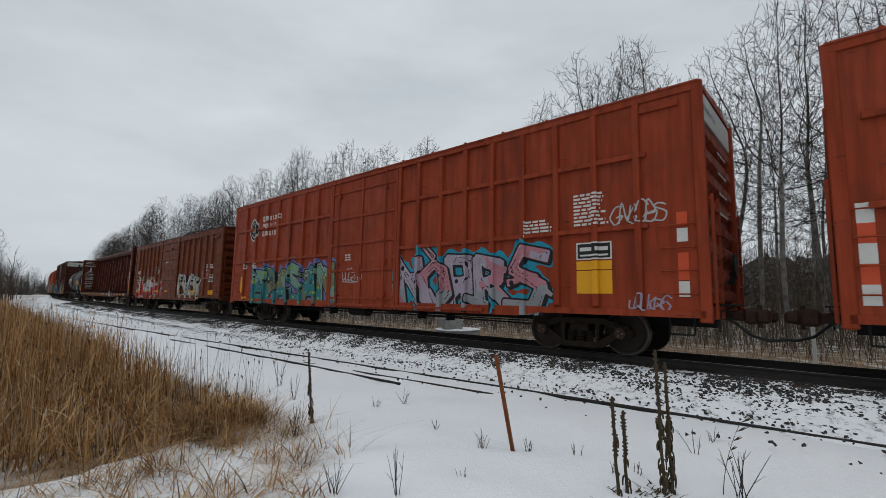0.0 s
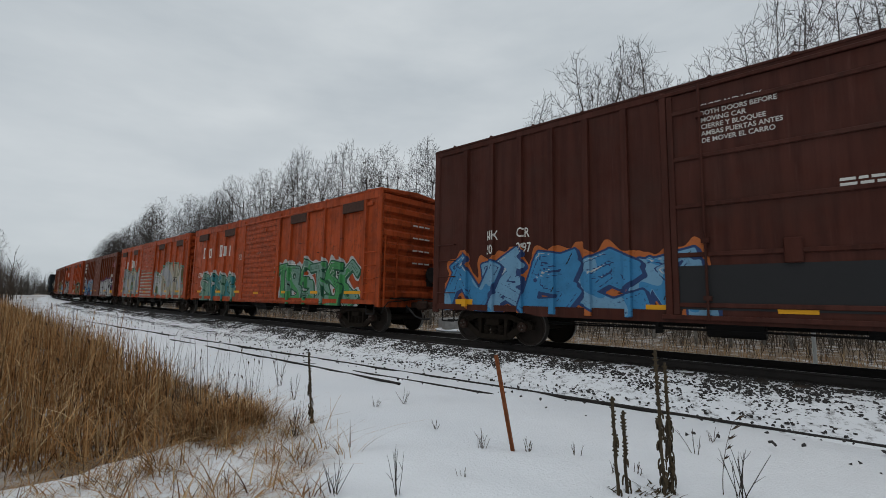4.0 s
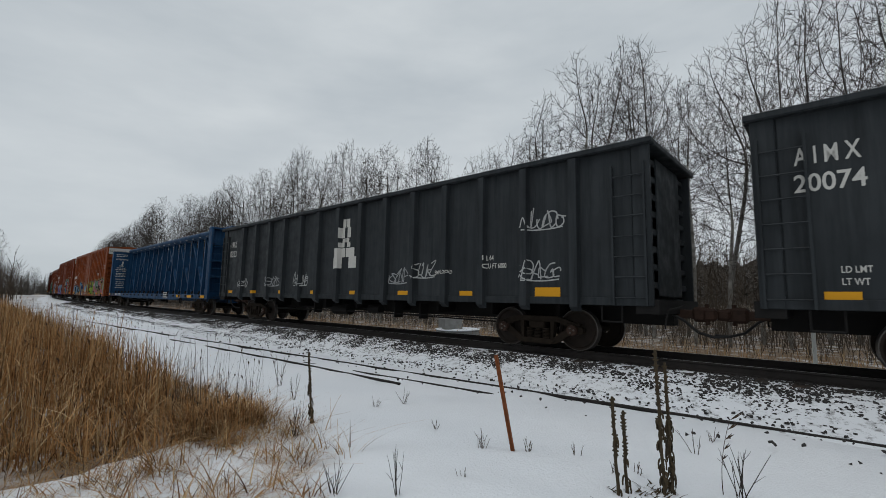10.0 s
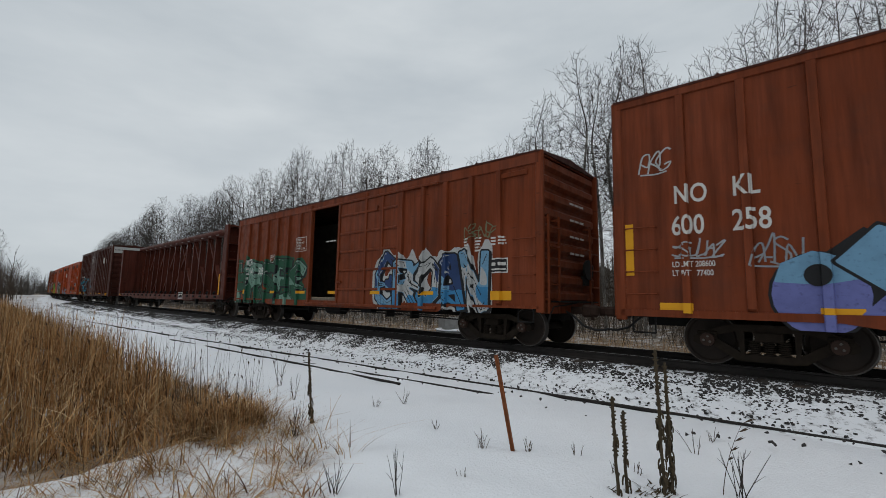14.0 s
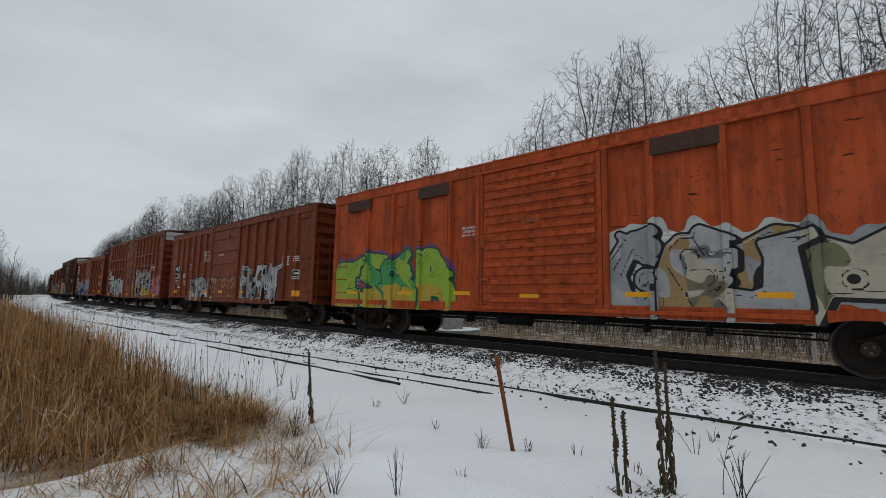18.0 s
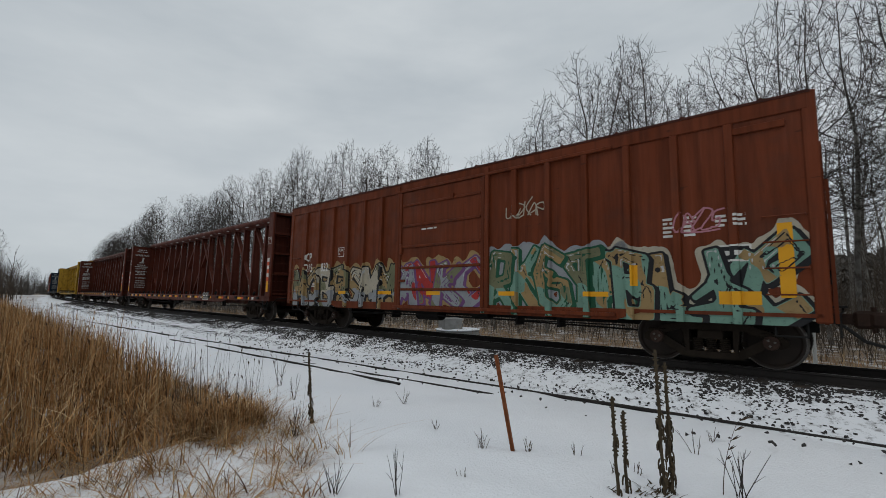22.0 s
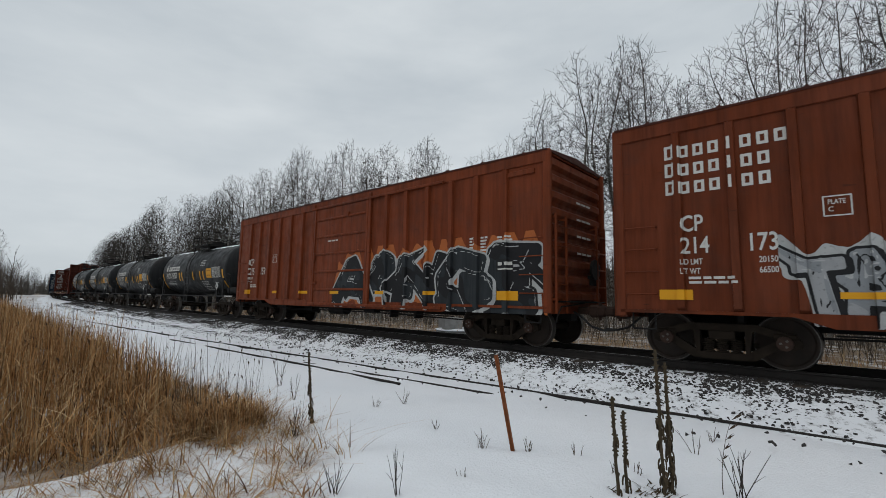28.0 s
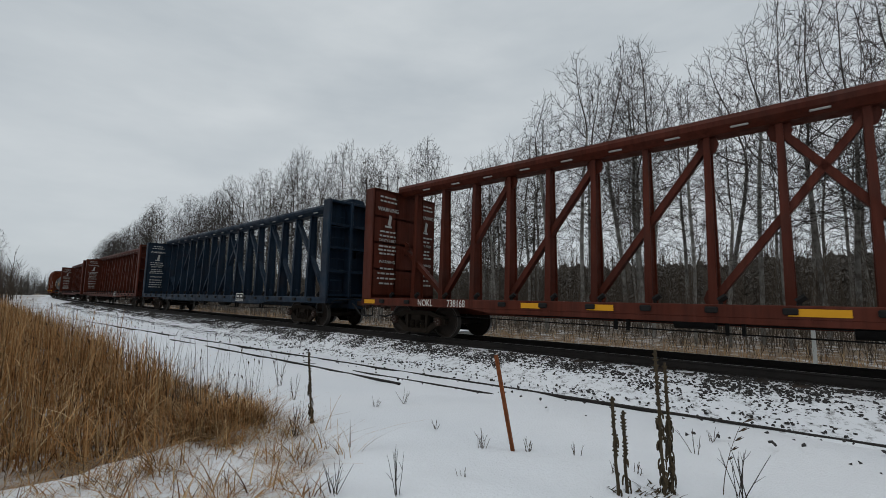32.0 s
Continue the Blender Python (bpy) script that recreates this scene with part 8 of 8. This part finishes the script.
def build_tussocks():
    """Low dead grass breaking through the snow before the reeds."""
    rng = random.Random(44)
    m = Mesh()
    for i in range(400):
        if i % 4 == 0:
            x, y = rng.uniform(-5.6, -2.6), rng.uniform(3.5, 5.9)
            if -3.5 < x < -1.9 and 4.1 < y < 5.4 or rng.random() < 0.35:
                continue
        elif i % 4 == 1:
            x, y = rng.uniform(-3.6, -1.0), rng.uniform(3.4, 5.9)
            if wave(x, y, 0.8, 6.0) < 0.22:
                continue
        else:
            p = beside(rng.uniform(-4.8, 1.5), rng.uniform(7.0, 8.2))
            x, y = p.x, p.y
        z = float(ground_height(x, y)[0])
        tall = rng.uniform(0.12, 0.46)
        for b in range(rng.randrange(14, 40)):
            blade(m, rng, (x + rng.gauss(0, 0.085), y + rng.gauss(0, 0.085), z - 0.03), tall * rng.uniform(0.3, 1.35), rng.choice((0.002, 0.003, 0.004, 0.006, 0.008)), rng.uniform(0.02, 0.34), rng.uniform(0.1, 1.5), 0 if rng.random() < 0.5 else 1, 4)
        if rng.random() < 0.30:
            for b in range(rng.randrange(1, 4)):
                blade(m, rng, (x + rng.gauss(0, 0.1), y + rng.gauss(0, 0.1), z - 0.03), rng.uniform(0.35, 0.75), 0.0028, rng.uniform(0.02, 0.3), rng.uniform(0.0, 0.3), 2, 3)
    tagged(part("grass_tussocks", m, [STRAW, STRAW2, HUSK]), "tufts of dead straw-coloured grass in the snow", "grass", kind="stuff")
    m = Mesh()
    for i in range(5200):
        s = -14 + 70 * rng.random() ** 1.4
        u = -4.0 - 5.5 * rng.random()
        p = beside(s, u)
        z = -0.52 - 0.45 * float(smooth_step(-3.4, -7.0, u))
        blade(m, rng, (p.x, p.y, z), rng.uniform(0.2, 0.75), rng.uniform(0.004, 0.008), rng.uniform(0.03, 0.2), rng.uniform(0, 0.5), 0 if rng.random() < 0.4 else 1, 2)
    tagged(part("verge_grass", m, [STRAW, STRAW2]), "dry pale grass on the far verge of the line", "grass", kind="stuff")


build_tussocks()

# ---- weeds and posts standing in the snow ----
MULLEIN = plain("dead_mullein_stalk", (0.062, 0.043, 0.022), 0.9, 0.5, 20.0, base2=(0.035, 0.027, 0.016))


def mullein(x, y, h, lean_x, leaves, seed, name_label):
    """A dead mullein: knobbly stalk, curled hanging leaves at its foot."""
    rng = random.Random(seed)
    z = float(ground_height(x, y)[0])
    t = thing("mullein", name_label, "weed", "dead mulleins in the snow", at=pose(x, y, z))
    m = Mesh()
    n = 26
    pts = [Vector((lean_x * k / n + 0.003 * math.sin(k * 0.5), 0.003 * math.cos(k * 0.7), -0.05 + (h + 0.05) * k / n)) for k in range(n + 1)]
    twig_tube(m, pts, [0.016 * (1 - 0.35 * k / n) + (0.005 if k > 9 and k % 2 else 0) for k in range(n + 1)], 7)
    part("stalk", m, MULLEIN, t)
    m = Mesh()
    for k in range(60):
        q = rng.uniform(0.45, 0.99)
        p = pts[int(q * n)]
        a = rng.uniform(0, 6.28)
        d = Vector((math.cos(a), math.sin(a), 0.5))
        m.cyl(tuple(p + d * 0.008), tuple(p + d * 0.026), 0.009, 0.006, 5)
    part("seed_head", m, MULLEIN, t)
    if leaves:
        for k in range(leaves):
            q = rng.uniform(0.06, 0.62)
            p = pts[int(q * n)]
            a = rng.uniform(0, 6.28)
            ln, wd = rng.uniform(0.05, 0.10), rng.uniform(0.010, 0.020)
            lf = Mesh()
            prev = None
            for i in range(5):
                f = i / 4
                o = 0.012 + 0.016 * math.sin(f * 2.2)
                c = Vector((p.x + math.cos(a) * o, p.y + math.sin(a) * o, p.z - ln * f * (0.4 + f * 0.6)))
                w = wd * math.sin(math.pi * (0.15 + 0.8 * f))
                e = Vector((-math.sin(a) * w, math.cos(a) * w, 0))
                cur = [tuple(c - e), tuple(c + e * 0.2 + Vector((math.cos(a), math.sin(a), 0)) * 0.012), tuple(c + e)]
                if prev:
                    lf.add(prev + cur, [(0, 1, 4, 3), (1, 2, 5, 4)])
                prev = cur
            part("leaf", lf, MULLEIN, t)
    return t


mullein(1.985, 4.13, 1.27, -0.035, 34, 3, "tall dead mullein stalk with curled brown leaves")
mullein(2.075, 4.17, 1.15, -0.02, 44, 4, "dead mullein stalk hung thick with withered leaves")
mullein(1.56, 4.10, 0.84, -0.03, 5, 5, "thin dead mullein stalk in the snow")
mullein(1.66, 4.16, 0.72, -0.01, 6, 6, "short thin dead mullein stalk in the snow")
mullein(-1.78, 6.22, 0.95, -0.07, 34, 7, "dead mullein with withered leaves at the reeds' edge")


def fence_post(x, y):
    z = float(ground_height(x, y)[0])
    t = thing("fence_post", "leaning rusty steel fence post in the snow", "post", at=pose(x, y, z, 4, -12.5, 20))
    m = Mesh()
    prof = [(-0.025, 0.003), (-0.025, -0.003), (-0.003, -0.003), (-0.003, -0.03), (0.003, -0.03), (0.003, -0.003), (0.025, -0.003), (0.025, 0.003)]
    v = [(a, b, zz) for zz in (-0.25, 1.12) for a, b in prof]
    n = len(prof)
    m.add(v, [(i, (i + 1) % n, n + (i + 1) % n, n + i) for i in range(n)] + [tuple(range(n - 1, -1, -1)), tuple(range(n, 2 * n))])
    part("shaft", m, RUSTPOST, t)
    for k in range(17):
        s = Mesh().box(-0.008, 0.008, 0.003, 0.012, 0.02 + k * 0.064, 0.045 + k * 0.064, 0, 0.002)
        part("stud", s, RUSTPOST, t)


RUSTPOST = plain("orange_rusty_post", (0.260, 0.085, 0.030), 0.85, 0.5, 14.0)
fence_post(0.80, 5.22)


def sprig(x, y, h, n, seed, label, mat, spread=0.35):
    """A small bare bush of thin upright stems."""
    rng = random.Random(seed)
    z = float(ground_height(x, y)[0])
    t = thing("bare_sprig", label, "weed", "bare sprigs in the snow", at=pose(x, y, z))
    for i in range(n):
        m = Mesh()
        a = rng.uniform(0, 6.28)
        d = Vector((math.cos(a) * spread * rng.random(), math.sin(a) * spread * rng.random(), 1))
        st = limb(rng, Vector((rng.gauss(0, 0.02), rng.gauss(0, 0.02), -0.03)), d, h * rng.uniform(0.55, 1.05), 5, 0.08, 0.0)
        twig_tube(m, st, [0.0045, 0.004, 0.0035, 0.003, 0.0025, 0.0015], 4)
        for b in range(rng.randrange(0, 3)):
            k = rng.randrange(2, 5)
            tw = limb(rng, st[k], (st[k] - st[k - 1]).normalized() + Vector((rng.uniform(-0.8, 0.8), rng.uniform(-0.8, 0.8), 0.2)), h * 0.22, 3, 0.15, 0.0)
            twig_tube(m, tw, [0.0028, 0.0025, 0.002, 0.001], 3)
        part("stem", m, mat, t)
    return t


sprig(-0.98, 4.22, 0.34, 9, 11, "bare dark twigs sticking out of the snow", TWIG, 0.6)
sprig(-0.42, 4.18, 0.52, 6, 12, "thin bare twigs sticking out of the snow", TWIG, 0.3)
sprig(2.62, 4.05, 0.55, 9, 13, "branched dead weed stems in the snow", TWIG, 0.5)
sprig(0.45, 5.32, 0.26, 9, 14, "short dead stems round the fence post", HUSK, 0.5)
sprig(0.98, 5.20, 0.20, 7, 15, "short dead stems in the snow", HUSK, 0.6)
sprig(-1.05, 7.2, 0.22, 6, 16, "bent dead stems in the snow", HUSK, 0.8)
sprig(-0.62, 7.4, 0.30, 6, 17, "bent dead stems in the snow", HUSK, 0.8)
sprig(1.72, 4.6, 0.16, 5, 18, "short dead stems in the snow", HUSK, 0.6)
sprig(1.5, 5.15, 0.18, 4, 19, "short dead stems in the snow", HUSK, 0.5)
sprig(-2.5, 7.6, 0.55, 5, 20, "thin dead stems at the reeds' edge", HUSK, 0.25)
sprig(-3.1, 8.6, 0.85, 6, 23, "thin dead stems at the reeds' edge", HUSK, 0.25)
sprig(-1.85, 5.75, 0.5, 9, 24, "dead stems in straw-coloured grass", HUSK, 0.35)


def bent_grass(x, y, h, seed):
    """A single tall grass stem that nods in the draught of the train."""
    rng = random.Random(seed)
    z = float(ground_height(x, y)[0])
    t = thing("grass_stem", "single tall dead grass stem with a drooping tip", "weed", at=pose(x, y, z))
    m = Mesh()
    pts = [Vector((0.16 * (k / 8) ** 2, 0.0, -0.03 + h * k / 8)) for k in range(9)]
    twig_tube(m, pts, [0.004 - 0.0003 * k for k in range(9)], 4)
    part("stem", m, HUSK, t)
    m = Mesh()
    for k in range(4, 9):
        p = pts[k]
        for s in (-1, 1):
            e = p + Vector((0.05 + 0.02 * (k - 4), 0.015 * s, 0.025 + 0.004 * k))
            m.add([tuple(p), tuple(p.lerp(e, 0.5) + Vector((0, 0, 0.008))), tuple(e), tuple(p.lerp(e, 0.5) - Vector((0, 0, 0.008)))], [(0, 1, 2, 3)])
    part("seed_head", m, HUSK, t)
    return t


sprig(2.85, 5.2, 0.34, 3, 25, "thin curved dead stems in the snow", HUSK, 0.5)
sprig(1.95, 4.6, 0.14, 5, 26, "short dead stems in the snow", HUSK, 0.8)
sprig(3.3, 5.6, 0.2, 5, 27, "short dead stems in the snow", HUSK, 0.7)
sprig(-0.1, 6.1, 0.18, 5, 28, "short dead stems in the snow", HUSK, 0.9)
sprig(0.2, 4.5, 0.12, 4, 29, "short dead stems in the snow", HUSK, 0.9)


def leaf_litter():
    """Dark curled leaves lying in the snow round the mulleins."""
    rng = random.Random(77)
    m = Mesh()
    for i in range(70):
        x, y = rng.gauss(1.82, 0.17), rng.gauss(4.15, 0.12)
        z = float(ground_height(x, y)[0])
        blade(m, rng, (x, y, z + 0.004), rng.uniform(0.02, 0.05), rng.uniform(0.006, 0.014), rng.uniform(0.02, 0.06), 0.5, 0, 2)
    tagged(part("leaf_litter", m, MULLEIN), "dark fallen leaves in the snow round the dead mulleins", "leaves", kind="stuff")


leaf_litter()
NODDING = bent_grass(2.50, 4.12, 0.66, 2)

# ---- small things beyond the line ----
CONCRETE = plain("grey_concrete", (0.300, 0.300, 0.290), 0.9, 0.3, 5.0)


def concrete_pit(x, y):
    t = thing("concrete_box", "grey concrete box with a snow-capped round slab beside the line", "concrete box", at=pose(x, y, -0.75, 0, 0, 20))
    part("box", Mesh().box(-0.45, 0.45, -0.4, 0.4, -0.2, 0.85, 0, 0.03), CONCRETE, t)
    part("slab", Mesh().cyl((0, -0.9, -0.2), (0, -0.9, 0.36), 1.0, 0.95, 28), CONCRETE, t)
    m = Mesh().lathe([(0, 0.001), (0.07, 0.5), (0.05, 0.9), (0.0, 1.0)], "y", (0, 0, 0), 28)
    m.v = [(a, -0.9 + c, 0.36 + (0.07 - abs(b)) * 1.0) for a, b, c in m.v]
    part("snow_cap", m, SNOW, t)


concrete_pit(0.35, 20.6)


def white_post(s, u):
    p = beside(s, u)
    t = thing("marker_post", "slim white marker post beyond the line", "post", at=pose(p.x, p.y, -0.75))
    part("shaft", Mesh().cyl((0, 0, -0.2), (0, 0, 1.55), 0.045, 0.045, 12), OFFWHITE, t)
    part("cap", Mesh().cyl((0, 0, 1.55), (0, 0, 1.60), 0.052, 0.03, 12), OFFWHITE, t)


white_post(-8.65, -4.4)


# ---- what moves ----
def travelled(t):
    """Metres that the train has gone at t seconds; it slows very slightly."""
    return 21.3696 * t - 0.0028616 * t * t


def car_pose(c, t):
    base = {"beam": 9.2, "tank": 4.2, "gondola": 7.1}.get(c.get("type"), c["L"] / 2 - 1.6)
    mid = c["R"] - c["L"] / 2 - travelled(t)
    (xa, ya, _), (xb, yb, _) = track(mid - base), track(mid + base)
    turn = math.degrees(math.atan2(ya - yb, xa - xb))
    return pose((xa + xb) / 2, (ya + yb) / 2, 0, 0, 0, turn) @ pose(0, 0, 0, -math.degrees(CANT))


def motions():
    times = [0.0, 0.1] + [float(k) for k in range(1, 32)] + [31.9, 32.0]
    for c, car in CARS:
        walk(car, [(t, car_pose(c, t)) for t in times])
    nod = [(k * 0.8, NODDING.matrix_basis @ pose(0, 0, 0, 0, 4.5 * math.sin(k * 1.9) + 3 * math.sin(k * 0.83 + 1))) for k in range(41)]
    walk(NODDING, nod)
    # every wheelset rolls alike: one set of keys for the leading and one for the trailing axle
    first = {}
    for i, w in WHEELSETS:
        if i not in first:
            rows = []
            for k in range(961):
                t = k / 30
                rows.append((t, Matrix.Translation((-0.89 + 1.78 * i, 0, WHEEL_R)) @ pose(0, 0, 0, 0, math.degrees(travelled(t) / WHEEL_R) % 360)))
            walk(w, rows)
            first[i] = w
        else:
            w.rotation_mode = "QUATERNION"
            keys = w.animation_data_create()
            keys.action = first[i].animation_data.action
            keys.action_slot = first[i].animation_data.action_slot


motions()
